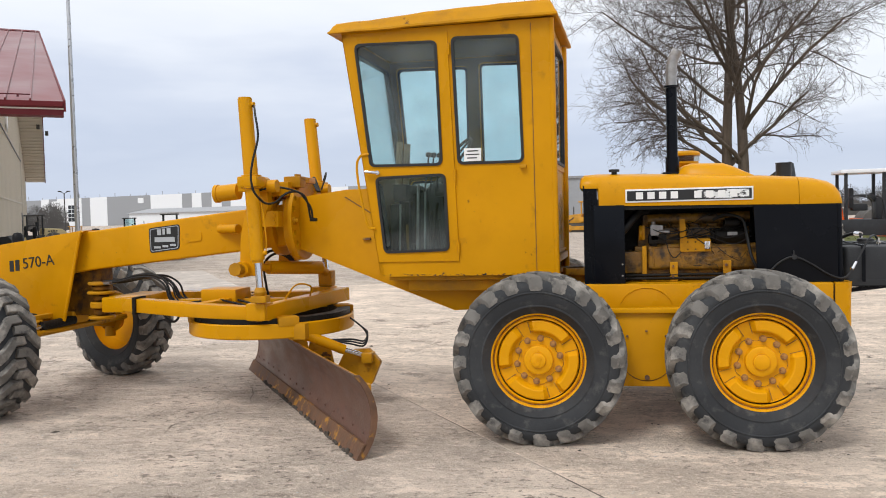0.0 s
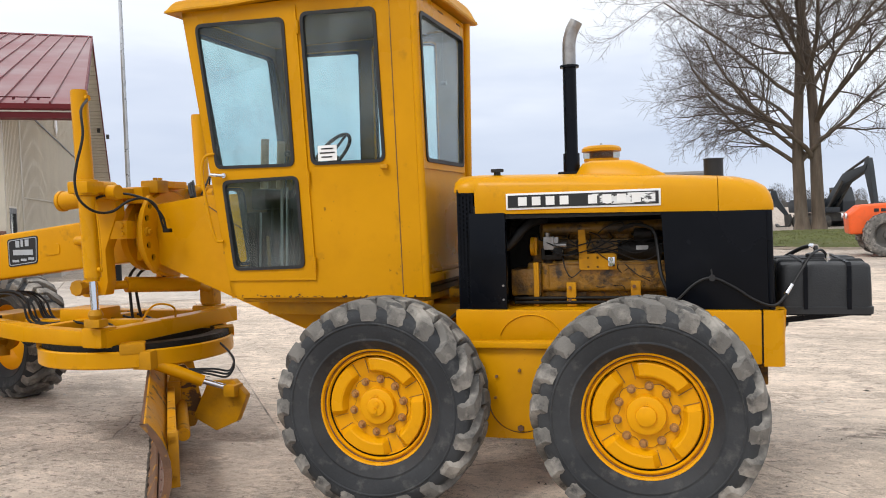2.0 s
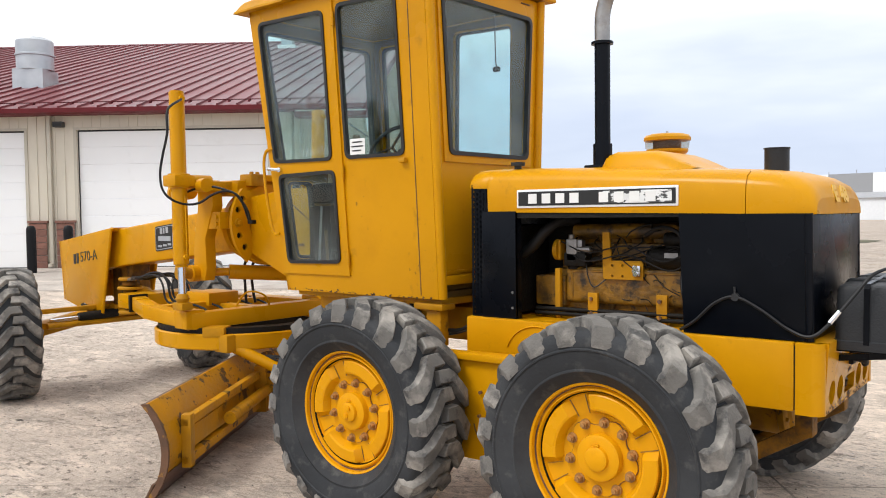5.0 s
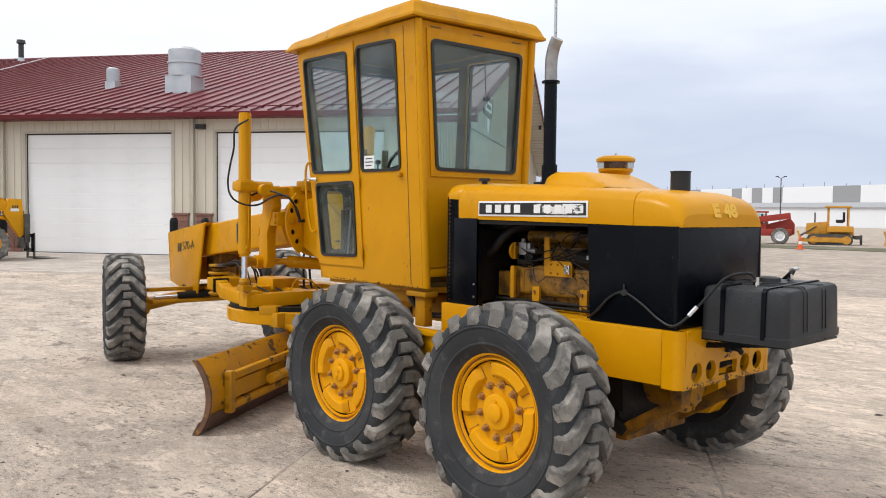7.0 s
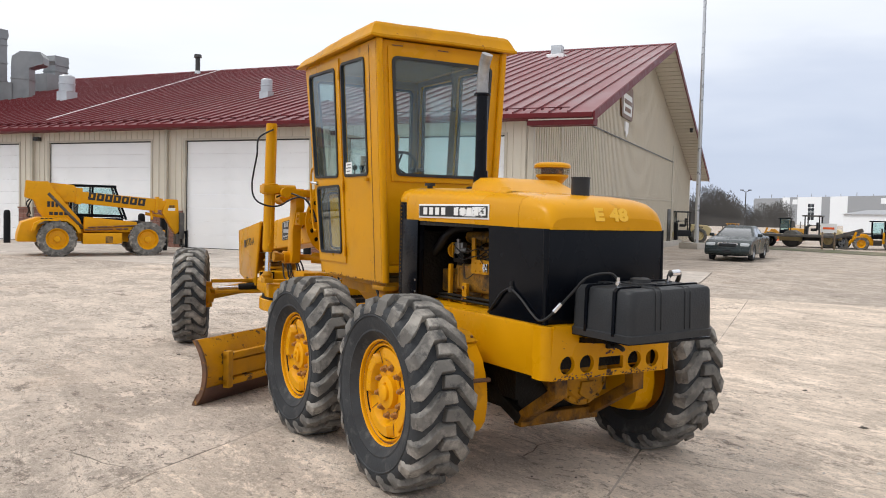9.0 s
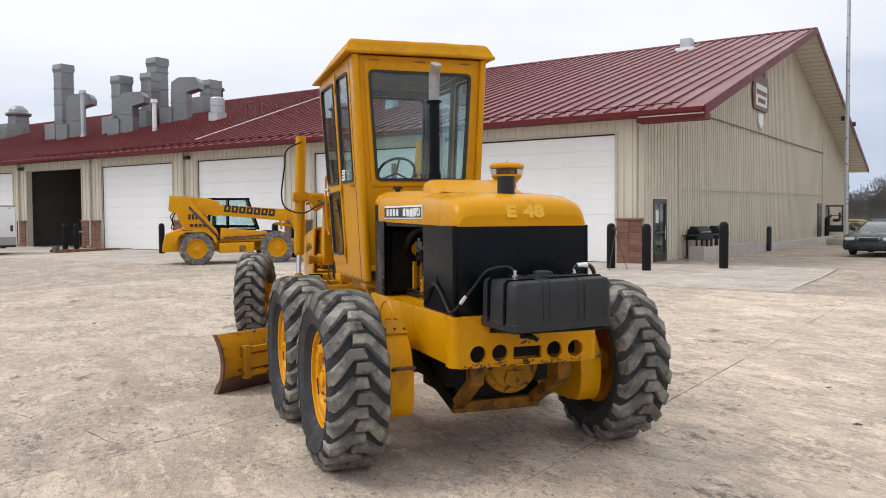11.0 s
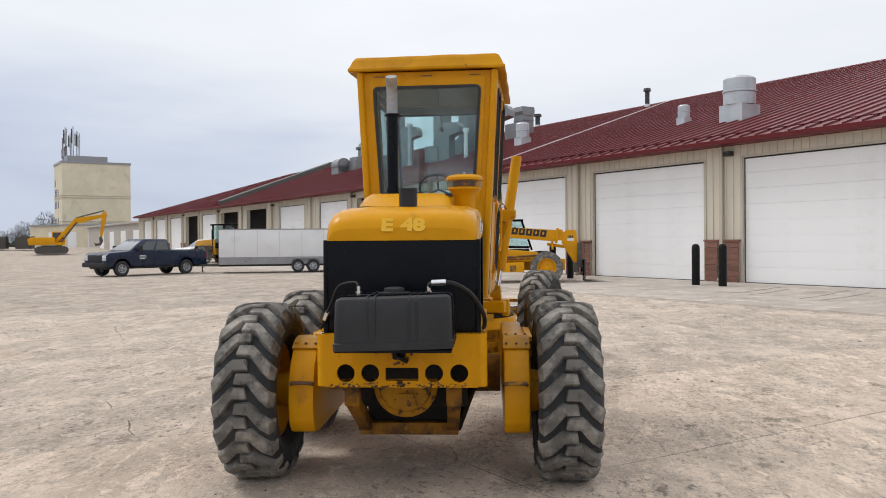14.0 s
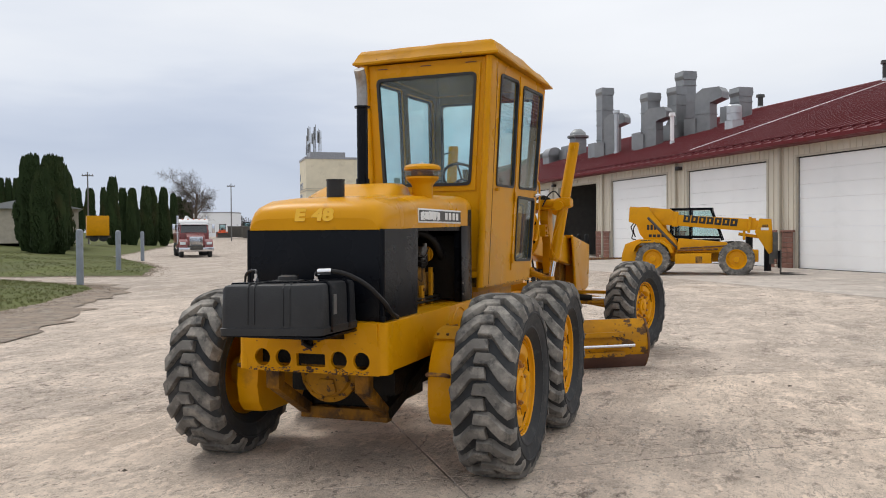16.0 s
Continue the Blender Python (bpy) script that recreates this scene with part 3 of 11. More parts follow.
# tandem cases, axle and belly parts
for sy in (-1, 1):
    t = Shape()
    prof = [(-1.22, 0.50), (-1.06, 0.38), (-0.30, 0.36), (0.30, 0.36), (0.90, 0.36), (1.03, 0.376), (1.085, 0.45), (1.108, 0.58), (1.092, 0.72), (1.045, 0.84), (0.965, 0.935), (0.86, 0.99), (0.74, 1.005), (0.42, 0.955), (-0.42, 0.935), (-1.06, 0.94), (-1.22, 0.85)]
    y0, y1 = (-0.835, -0.655) if sy < 0 else (0.655, 0.835)
    t.prism(prof, "y", y0, y1, bevel=0.022, seg=2)
    case = part("tandem_case", t, m_yellow, grader, "yellow walking-beam drive case")
    lip = Shape().box(-0.36, 0.36, sy * 0.86 - 0.025, sy * 0.86 + 0.025, 0.925, 0.962, bevel=0.006)
    lip.box(-0.34, 0.34, min(sy * 0.83, sy * 0.852), max(sy * 0.83, sy * 0.852), 0.37, 0.94, bevel=0.003)
    top_ = Shape().prism([(0.52, 0.975), (0.74, 1.008), (0.86, 0.993), (0.955, 0.944), (0.962, 0.956), (0.865, 1.007), (0.74, 1.022), (0.52, 0.989)], "y", sy * 0.745 - 0.092, sy * 0.745 + 0.092)
    top_ = part("top_cover", top_, m_worn, case, "dusty cover plate on drive case")
    for bx_, bz_ in ((0.57, 0.992), (0.72, 1.016), (0.92, 0.975)):
        for by_ in (-0.07, 0.0, 0.07):
            part("bolt", Shape().rod((bx_, sy * 0.745 + by_, bz_ - 0.01), (bx_ + 0.004, sy * 0.745 + by_, bz_ + 0.014), 0.010, seg=6), m_rust, top_)
    part("cover", lip, m_yellow, case)
    ring = Shape()
    ring.loft([[V(0.19 * math.cos(a), sy * 0.856, 0.60 + 0.19 * math.sin(a)) + d for d in (V(0, sy * 0.003, 0.004), V(0.004, 0, 0), V(0, -sy * 0.006, -0.004), V(-0.004, 0, 0))] for a in np.linspace(math.pi * 1.05, math.pi * 1.95, 20)])
    part("seam", ring, m_rust, case)
    for bx, bz, br in ((0.0, 0.437, 0.02), (-0.14, 0.75, 0.010), (0.14, 0.75, 0.010), (-0.15, 0.62, 0.010), (0.15, 0.62, 0.010), (0.0, 0.79, 0.010)):
        b = Shape().rod((bx, sy * 0.85, bz), (bx, sy * 0.868, bz), br, seg=6)
        part("bolt", b, m_rust, case)
    step = Shape().tube([(1.09, sy * 0.66, 0.72), (1.135, sy * 0.68, 0.735), (1.135, sy * 0.79, 0.735), (1.09, sy * 0.81, 0.72)], 0.014)
    part("lifting_eye", step, m_rust, case)
    for cx in (-0.77, 0.77):
        ax = Shape()
        ax.lathe([(0.15, 0.0), (0.15, 0.05), (0.12, 0.09), (0.11, 0.20)], (cx, sy * 0.835, HUB_Z), "y", 28) if sy > 0 else ax.lathe([(0.15, 0.0), (0.15, -0.05), (0.12, -0.09), (0.11, -0.20)], (cx, sy * 0.835, HUB_Z), "y", 28)
        part("axle_stub", ax, m_worn, case)
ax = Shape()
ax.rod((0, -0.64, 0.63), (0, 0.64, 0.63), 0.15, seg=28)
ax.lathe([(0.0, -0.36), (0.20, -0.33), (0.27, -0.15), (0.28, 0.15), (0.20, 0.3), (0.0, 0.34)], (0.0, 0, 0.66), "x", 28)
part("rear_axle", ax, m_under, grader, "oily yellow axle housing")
bell = Shape()
bell.lathe([(0.0, 0.0), (0.12, -0.002), (0.165, -0.012), (0.178, -0.03), (0.205, -0.034), (0.214, -0.042), (0.214, -0.072), (0.20, -0.08), (0.19, -0.4)], (1.30, 0, 0.745), "x", 40)
bell.prism([(-0.07, 0.62), (0.0, 0.575), (0.08, 0.61), (0.06, 0.70), (-0.05, 0.70)], "x", 1.28, 1.315, bevel=0.012)
for q in range(6):
    an_ = radians(205 + 26 * q)
    bell.rod((1.262, 0.195 * math.cos(an_), 0.745 + 0.195 * math.sin(an_)), (1.280, 0.195 * math.cos(an_), 0.745 + 0.195 * math.sin(an_)), 0.011, seg=6)
bell.box(0.3, 0.95, -0.2, 0.2, 0.58, 0.85, bevel=0.03)
# Black boxes added inside the frame to block light below the engine.
part("underbelly", Shape().box(0.25, 1.27, -0.44, 0.44, 0.80, 1.06).box(0.2, 1.05, -0.40, 0.40, 0.56, 0.82).box(0.25, 0.95, -0.30, 0.30, 0.44, 0.6), m_grease_shade, grader, "black filler boxes added to shade space under engine")
part("transmission_case", bell, m_bell, grader, "oily yellow transmission housing under the frame")
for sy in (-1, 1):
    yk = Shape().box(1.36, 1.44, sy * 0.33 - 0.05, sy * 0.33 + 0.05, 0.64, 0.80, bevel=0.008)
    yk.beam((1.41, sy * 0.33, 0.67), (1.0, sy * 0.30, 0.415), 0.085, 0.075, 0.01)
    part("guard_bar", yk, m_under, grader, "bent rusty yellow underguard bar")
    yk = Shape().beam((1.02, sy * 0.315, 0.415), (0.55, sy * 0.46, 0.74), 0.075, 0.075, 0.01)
    part("guard_brace", yk, m_grease_shade, grader, "oily dark underguard brace")
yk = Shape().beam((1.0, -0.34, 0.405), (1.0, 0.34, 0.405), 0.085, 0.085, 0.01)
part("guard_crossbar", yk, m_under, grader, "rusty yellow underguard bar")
hk = Shape().tube([(1.52, -0.01, 0.985), (1.575, -0.01, 0.98), (1.59, 0.02, 0.965), (1.58, 0.045, 0.95)], 0.016)
hk.box(1.505, 1.55, -0.05, 0.03, 0.955, 1.02, bevel=0.01)
part("tow_hook", hk, m_grease_shade, grader)

# engine enclosure: front posts, rear panels, rear wall
for sy in (-1, 1):
    p = Shape().box(-0.37, -0.135, sy * 0.492 - 0.012, sy * 0.492 + 0.012, 1.115, 1.74, bevel=0.004)
    p.box(-0.16, -0.135, sy * 0.47 - 0.03, sy * 0.47 + 0.03, 1.115, 1.74, bevel=0.003)
    post = part("front_post", p, m_black, grader, "dark engine bay side post")
    for bz in (1.18, 1.27):
        part("bolt", Shape().rod((-0.155, sy * 0.50, bz), (-0.155, sy * 0.511, bz), 0.008, seg=6), m_stack, post)
    p = Shape()
    p.plate([(0.832, 1.715), (1.455, 1.712), (1.475, 1.118), (0.86, 1.118)], [], lambda u, v, d: (u, sy * (0.498 - d), v), 0.02)
    part("rear_side_panel", p, m_black, grader, "dark blue-black engine side panel")
p = Shape().box(1.44, 1.462, -0.497, 0.497, 1.118, 1.712, bevel=0.008)
for sy in (-1, 1):
    p.rod((1.452, sy * 0.487, 1.118), (1.444, sy * 0.487, 1.712), 0.02, seg=14)
part("rear_panel", p, m_black, grader, "glossy black rear engine panel")
gr = Shape()
for k in range(24):
    gr.box(-0.43, -0.405, -0.47, 0.47, 1.14 + k * 0.031, 1.156 + k * 0.031)
gr.box(-0.40, -0.37, -0.455, 0.455, 1.115, 1.90).box(-0.445, -0.35, -0.472, -0.460, 1.115, 1.90).box(-0.445, -0.35, 0.460, 0.472, 1.115, 1.90)
for sy in (-1, 1):
    slots = [round_poly([(xx - 0.007, zz - 0.010), (xx + 0.007, zz - 0.010), (xx + 0.007, zz + 0.010), (xx - 0.007, zz + 0.010)], 0.005, 1) for c in range(4) for xx in [-0.432 + 0.023 * c] for zz in np.arange(1.14 + 0.015 * (c % 2), 1.87, 0.030)]
    gr.plate([(-0.452, 1.115), (-0.345, 1.115), (-0.345, 1.90), (-0.452, 1.90)], slots, lambda u, v, d, sy=sy: (u, sy * (0.490 - d), v), 0.004)
part("radiator_grille", gr, m_black, grader, "dark slatted radiator grille")

# hood
def hood_ring(x, top, base, half):
    k = min(1.0, (top - base) / 0.14)
    q = [(half, base), (half + 0.002, base + 0.5 * (top - 0.10 * k - base)), (half - 0.006, top - 0.085 * k), (half - 0.03, top - 0.042 * k), (half - 0.085, top - 0.016 * k), (half * 0.55, top - 0.004), (0.0, top)]
    return [V(x, -y, z) for y, z in q] + [V(x, y, z) for y, z in q[-2::-1]]


def hood_part(stations):
    s = Shape()
    outer = [hood_ring(*a) for a in stations]
    s.loft(outer, close=False)
    for ring, flip in ((outer[0], 1), (outer[-1], -1)):
        tmp = bmesh.new()
        tmp.faces.new([tmp.verts.new(p) for p in ring][::flip])
        s.take(tmp)
    return s


hs = hood_part([(-0.478, 1.93, 1.885, 0.455), (-0.468, 1.975, 1.88, 0.478), (-0.44, 1.998, 1.878, 0.490), (-0.335, 2.003, 1.876, 0.494), (-0.33, 2.003, 1.736, 0.494), (-0.30, 2.003, 1.735, 0.494), (0.3, 1.985, 1.727, 0.496), (0.9, 1.955, 1.718, 0.496), (1.16, 1.938, 1.713, 0.495)])
hood = part("hood", hs, m_yellow, grader, "yellow engine hood with rounded edges")
hs = hood_part([(1.164, 1.938, 1.713, 0.495), (1.28, 1.926, 1.711, 0.494), (1.38, 1.900, 1.708, 0.490), (1.435, 1.868, 1.706, 0.484), (1.462, 1.83, 1.706, 0.476), (1.474, 1.79, 1.708, 0.464)])
part("hood_end", hs, m_yellow, hood)
hm = Shape()
def hump_ring(x, top, half, base):
    return [V(x, -0.04 - half, base), V(x, -0.04 - half * 0.93, base + (top - base) * 0.75), V(x, -0.04 - half * 0.78, top), V(x, -0.04 + half * 0.78, top), V(x, -0.04 + half * 0.93, base + (top - base) * 0.75), V(x, -0.04 + half, base)]
hm.loft([hump_ring(0.30, 1.985, 0.26, 1.96), hump_ring(0.34, 2.045, 0.29, 1.96), hump_ring(0.40, 2.062, 0.31, 1.955), hump_ring(0.64, 2.055, 0.33, 1.95), hump_ring(0.72, 2.025, 0.34, 1.945), hump_ring(0.86, 1.955, 0.35, 1.94)], close=False)
part("hood_bulge", hm, m_yellow, hood, smooth=60)
for sy in (-1, 1):
    pl = Shape().box(-0.125, 0.832, sy * 0.498 - 0.004, sy * 0.498 + 0.004, 1.757, 1.862, bevel=0.004)
    plate_ = part("name_plate", pl, m_white, hood, "black and silver name plate, worn")
    bk = Shape().box(-0.112, 0.819, sy * 0.502 - 0.003, sy * 0.502 + 0.003, 1.770, 1.849)
    part("plate_field", bk, m_decal, plate_)
    # brand lettering as plain bars
    for k in range(9):
        if k == 4:
            continue
        xx = -0.045 + k * 0.088
        c = Shape().box(xx, xx + 0.055, sy * 0.5055 - 0.002, sy * 0.5055 + 0.002, 1.782, 1.837)
        part("letter_bar", c, m_white, plate_)
    sm = Shape().box(0.42, 0.80, sy * 0.5046 - 0.0015, sy * 0.5046 + 0.0015, 1.776, 1.842)
    part("scuff", sm, m_scuff, plate_, "bare worn patch of plate")
for text_, y_ in (("E", -0.128), ("48", 0.003)):
    letters(text_, 0.112, m_faded, hood, REAR @ pose(1.4805, y_, 1.772, 90, 0, 90) @ Matrix.Rotation(radians(-17), 4, "X"), "faded yellow fleet number", squeeze=1.34, bold=0.006, depth=0.0016)
cp = Shape().rod((-0.205, -0.36, 1.99), (-0.205, -0.36, 2.012), 0.022).rod((-0.205, -0.36, 2.010), (-0.205, -0.36, 2.030), 0.042, seg=24)
part("radiator_cap", cp, m_plastic, grader, "small black filler cap")
st = Shape().rod((1.16, 0.016, 1.92), (1.16, 0.016, 2.052), 0.062, seg=28).rod((1.16, 0.016, 2.05), (1.16, 0.016, 2.057), 0.066, seg=28)
part("breather", st, m_plastic, grader, "stubby black filler neck")
ex = Shape().rod((0.262, -0.195, 1.93), (0.262, -0.195, 2.70), 0.044, seg=28)
ex.rod((0.262, -0.195, 1.96), (0.262, -0.195, 2.12), 0.054, seg=28).rod((0.262, -0.195, 2.685), (0.262, -0.195, 2.70), 0.062, seg=28)
ex.box(0.18, 0.36, -0.27, -0.12, 1.975, 2.0, bevel=0.01)
exhaust = part("exhaust_pipe", ex, m_black, grader, "black upright exhaust pipe")
el = Shape().tube([(0.262, -0.195, 2.69), (0.262, -0.195, 2.80), (0.266, -0.195, 2.86), (0.285, -0.195, 2.93), (0.315, -0.195, 2.985)], 0.043, seg=20)
part("outlet", el, m_stack, exhaust, "bare metal bent exhaust outlet")
pc = Shape().lathe([(0.078, -0.14), (0.078, 0.02), (0.10, 0.05), (0.125, 0.075), (0.125, 0.09), (0.0, 0.09)], (0.41, 0.372, 2.02), "z", 36)
pre = part("precleaner", pc, m_yellow, grader, "yellow air intake precleaner with clear bowl")
part("bowl", Shape().lathe([(0.118, 0.09), (0.130, 0.10), (0.132, 0.14), (0.128, 0.145)], (0.41, 0.372, 2.02), "z", 36), m_clear, pre, "dusty clear plastic bowl")
part("vane", Shape().rod((0.41, 0.372, 2.10), (0.41, 0.372, 2.165), 0.085, seg=18), m_rust, pre)
part("lid", Shape().lathe([(0.0, 0.186), (0.10, 0.184), (0.128, 0.176), (0.140, 0.162), (0.140, 0.143), (0.126, 0.14), (0.0, 0.14)], (0.41, 0.372, 2.02), "z", 36), m_yellow, pre)
part("wing_nut", Shape().rod((0.41, 0.372, 2.2), (0.41, 0.372, 2.225), 0.008, seg=8), m_steel, pre)

# engine in its bay
eg = Shape().box(-0.05, 0.95, -0.20, 0.20, 1.14, 1.40, bevel=0.02)
engine = part("engine", eg, m_engine, grader, "oil-stained yellow diesel engine")
part("cylinder_head", Shape().box(-0.02, 0.86, -0.17, 0.17, 1.38, 1.55, bevel=0.02), m_engine, engine)
part("rocker_cover", Shape().box(0.02, 0.80, -0.11, 0.11, 1.54, 1.66, bevel=0.03), m_engine, engine)
part("timing_cover", Shape().box(-0.15, 0.05, -0.26, 0.26, 1.18, 1.36, bevel=0.015), m_engine, engine)
for sy in (-1, 1):
    part("side_casting", Shape().box(0.05, 0.93, sy * 0.225 - 0.035, sy * 0.225 + 0.035, 1.205, 1.415, bevel=0.03, seg=3), m_engine, engine)
    part("pan_rim", Shape().tube([(0.10, sy * 0.262, 1.24), (0.10, sy * 0.262, 1.36), (0.13, sy * 0.262, 1.39), (0.40, sy * 0.262, 1.39), (0.86, sy * 0.262, 1.385), (0.90, sy * 0.262, 1.35)], 0.007, 6), m_engine, engine)
for sy in (-1, 1):
    br = Shape()
    br.plate([(0.304, 1.615), (0.345, 1.615), (0.358, 1.457), (0.535, 1.457), (0.545, 1.445), (0.545, 1.352), (0.315, 1.352), (0.306, 1.362)], [[(hx + 0.008 * math.cos(q), hz + 0.008 * math.sin(q)) for q in np.linspace(0, 6.283, 9)[:-1]] for hx in (0.365, 0.425) for hz in (1.37, 1.43)], lambda u, v, d: (u, sy * (0.286 - d), v), 0.012)
    part("bracket", br, m_worn, engine, "dusty yellow bracket plate with holes")
    br = Shape().box(0.008, 0.042, sy * 0.29 - 0.014, sy * 0.29 + 0.014, 1.115, 1.405, bevel=0.004)
    part("strap", br, m_worn, engine)
    for xx, zt in ((0.223, 1.272), (0.632, 1.279)):
        br = Shape().box(xx, xx + 0.062, sy * 0.30 - 0.012, sy * 0.30 + 0.012, 1.115, zt, bevel=0.005)
        part("mount", br, m_worn, engine)
        for bz in (1.155, zt - 0.035):
            part("bolt", Shape().rod((xx + 0.022, sy * 0.31, bz), (xx + 0.022, sy * 0.324, bz), 0.012, seg=6), m_rust, engine)
    sta = Shape().rod((0.58, sy * 0.22, 1.47), (0.83, sy * 0.22, 1.47), 0.070, seg=24).rod((0.58, sy * 0.22, 1.47), (0.555, sy * 0.22, 1.47), 0.052, seg=20)
    sta.rod((0.655, sy * 0.23, 1.575), (0.765, sy * 0.23, 1.575), 0.040, seg=18).box(0.66, 0.75, sy * 0.22 - 0.03, sy * 0.22 + 0.03, 1.52, 1.60, bevel=0.006)
    starter = part("starter_motor", sta, m_grease_shade, engine, "grimy dark cylindrical starter")
    part("tag", Shape().box(0.67, 0.745, sy * 0.2905 - 0.002, sy * 0.2905 + 0.002, 1.478, 1.505), m_stack, starter)
    al = Shape().box(0.075, 0.145, sy * 0.255 - 0.04, sy * 0.255 + 0.03, 1.445, 1.575, bevel=0.008).rod((0.10, sy * 0.27, 1.575), (0.10, sy * 0.27, 1.60), 0.018, seg=12).box(0.135, 0.175, sy * 0.26 - 0.025, sy * 0.26 + 0.02, 1.50, 1.57, bevel=0.006).rod((0.14, sy * 0.27, 1.515), (0.225, sy * 0.27, 1.515), 0.022, seg=14).rod((0.14, sy * 0.28, 1.475), (0.20, sy * 0.28, 1.475), 0.012, seg=10)
    part("injection_pump", al, m_stack, engine, "grey injection pump")
    part("pulley", Shape().rod((-0.012, sy * 0.24, 1.51), (0.012, sy * 0.24, 1.51), 0.062, seg=24).box(0.012, 0.032, sy * 0.25 - 0.03, sy * 0.25 + 0.03, 1.455, 1.57, bevel=0.004), m_worn, engine)
    part("terminal", Shape().box(0.492, 0.536, sy * 0.292 - 0.012, sy * 0.292 + 0.012, 1.372, 1.434, bevel=0.006).rod((0.514, sy * 0.30, 1.420), (0.514, sy * 0.316, 1.420), 0.013).rod((0.514, sy * 0.30, 1.386), (0.514, sy * 0.316, 1.386), 0.013).rod((0.500, sy * 0.30, 1.403), (0.500, sy * 0.314, 1.403), 0.008), m_chrome, engine, "shiny terminal block")
    part("rail_pipe", Shape().rod((-0.12, sy * 0.30, 1.165), (0.84, sy * 0.30, 1.172), 0.013, seg=10).rod((-0.12, sy * 0.31, 1.14), (0.84, sy * 0.31, 1.142), 0.012, seg=10), m_grease_shade, engine)
    hr = random.Random(3)
    for k in range(9):
        x0, z0 = hr.uniform(0.0, 0.6), hr.uniform(1.22, 1.62)
        pts = [(x0, sy * 0.24, z0)]
        for q in range(4):
            x0 += hr.uniform(0.02, 0.10)
            z0 += hr.uniform(-0.09, 0.07)
            pts.append((x0, sy * hr.uniform(0.24, 0.30), min(max(z0, 1.16), 1.66)))
        part("wire", Shape().tube(pts, hr.choice((0.002, 0.003, 0.004)), 6, 4), m_hose, engine)
    part("cable", Shape().tube([(0.56, sy * 0.28, 1.60), (0.656, sy * 0.30, 1.642), (0.774, sy * 0.33, 1.605), (0.804, sy * 0.36, 1.482), (0.824, sy * 0.42, 1.324), (0.883, sy * 0.45, 1.18)], 0.012, 8), m_hose, engine)
    part("radiator_hose", Shape().tube([(-0.22, sy * 0.30, 1.48), (-0.14, sy * 0.30, 1.535), (-0.07, sy * 0.28, 1.62), (-0.01, sy * 0.22, 1.675), (0.06, sy * 0.12, 1.69)], 0.034, 12), m_hose, engine)
    # further plumbing and castings on this flank of the engine
    dr = random.Random(17)
    part("pump_body", Shape().box(0.06, 0.20, sy * 0.245 - 0.05, sy * 0.245 + 0.04, 1.42, 1.50, bevel=0.012).rod((0.10, sy * 0.24, 1.40), (0.10, sy * 0.24, 1.47), 0.035, seg=14), m_grease_shade, engine, "grimy fuel pump")
    part("manifold", Shape().rod((0.06, sy * 0.14, 1.615), (0.86, sy * 0.14, 1.625), 0.045, seg=16), m_engine, engine)
    for k in range(6):
        xx = 0.10 + 0.135 * k
        part("port", Shape().rod((xx, sy * 0.10, 1.56), (xx, sy * 0.17, 1.61), 0.028, seg=10), m_engine, engine)
        part("head_bolt", Shape().rod((xx + 0.05, sy * 0.172, 1.53), (xx + 0.05, sy * 0.19, 1.53), 0.012, seg=6), m_grease_shade, engine)
        part("injector_line", Shape().tube([(xx, sy * 0.20, 1.58), (xx + 0.01, sy * 0.26, 1.55), (0.30 + 0.02 * k, sy * 0.27, 1.50 - 0.01 * k), (0.22, sy * 0.26, 1.46)], 0.0045, 6, 4), m_grease_shade, engine)
    for k in range(9):
        xx, zz = dr.uniform(0.0, 0.9), dr.uniform(1.16, 1.38)
        part("bolt", Shape().rod((xx, sy * 0.198, zz), (xx, sy * 0.222, zz), dr.uniform(0.008, 0.015), seg=6), m_worn, engine)
    part("side_cover", Shape().prism(round_poly([(0.07, 1.17), (0.34, 1.17), (0.34, 1.33), (0.07, 1.33)], 0.03), "y", sy * 0.20 - 0.012, sy * 0.20 + 0.012), m_engine, engine)
    for k in range(2):
        zz = 1.56 - 0.05 * k
        part("wire", Shape().tube([(0.04 + 0.03 * k, sy * 0.28, zz), (0.22, sy * 0.31, zz - 0.06), (0.46, sy * 0.30, zz - 0.02), (0.66 + 0.04 * k, sy * 0.31, zz - 0.10), (0.84, sy * 0.34, zz - 0.04)], 0.0045, 6, 5), m_hose, engine)
# End wall, ceiling and centre partition added to keep the engine bay dark.
part("bay_wall", Shape().box(0.95, 0.97, -0.47, 0.47, 1.12, 1.70).box(-0.36, 0.95, -0.488, 0.488, 1.70, 1.79).box(-0.20, 0.95, -0.012, 0.012, 1.12, 1.70), m_grease_shade, grader)
part("fan_shroud", Shape().box(-0.34, -0.20, -0.42, 0.42, 1.13, 1.66, bevel=0.02), m_grease_shade, grader)

# fuel tank on a shelf behind
sh = Shape().box(1.50, 2.02, -0.335, 0.345, 1.062, 1.078, bevel=0.004)
for sy in (-0.25, 0.23):
    sh.beam((1.52, sy, 1.02), (2.0, sy, 1.08), 0.05, 0.03)
part("tank_shelf", sh, m_black, grader, "black steel shelf under tank")
tk = Shape()
def tank_ring(z, grow_):
    return [V(x, y, z + 0.028 * (y - 0.01)) for x, y in round_poly([(1.52 - grow_, -0.335 - grow_), (2.03 + grow_, -0.335 - grow_), (2.03 + grow_, 0.345 + grow_), (1.52 - grow_, 0.345 + grow_)], 0.05, 4)]
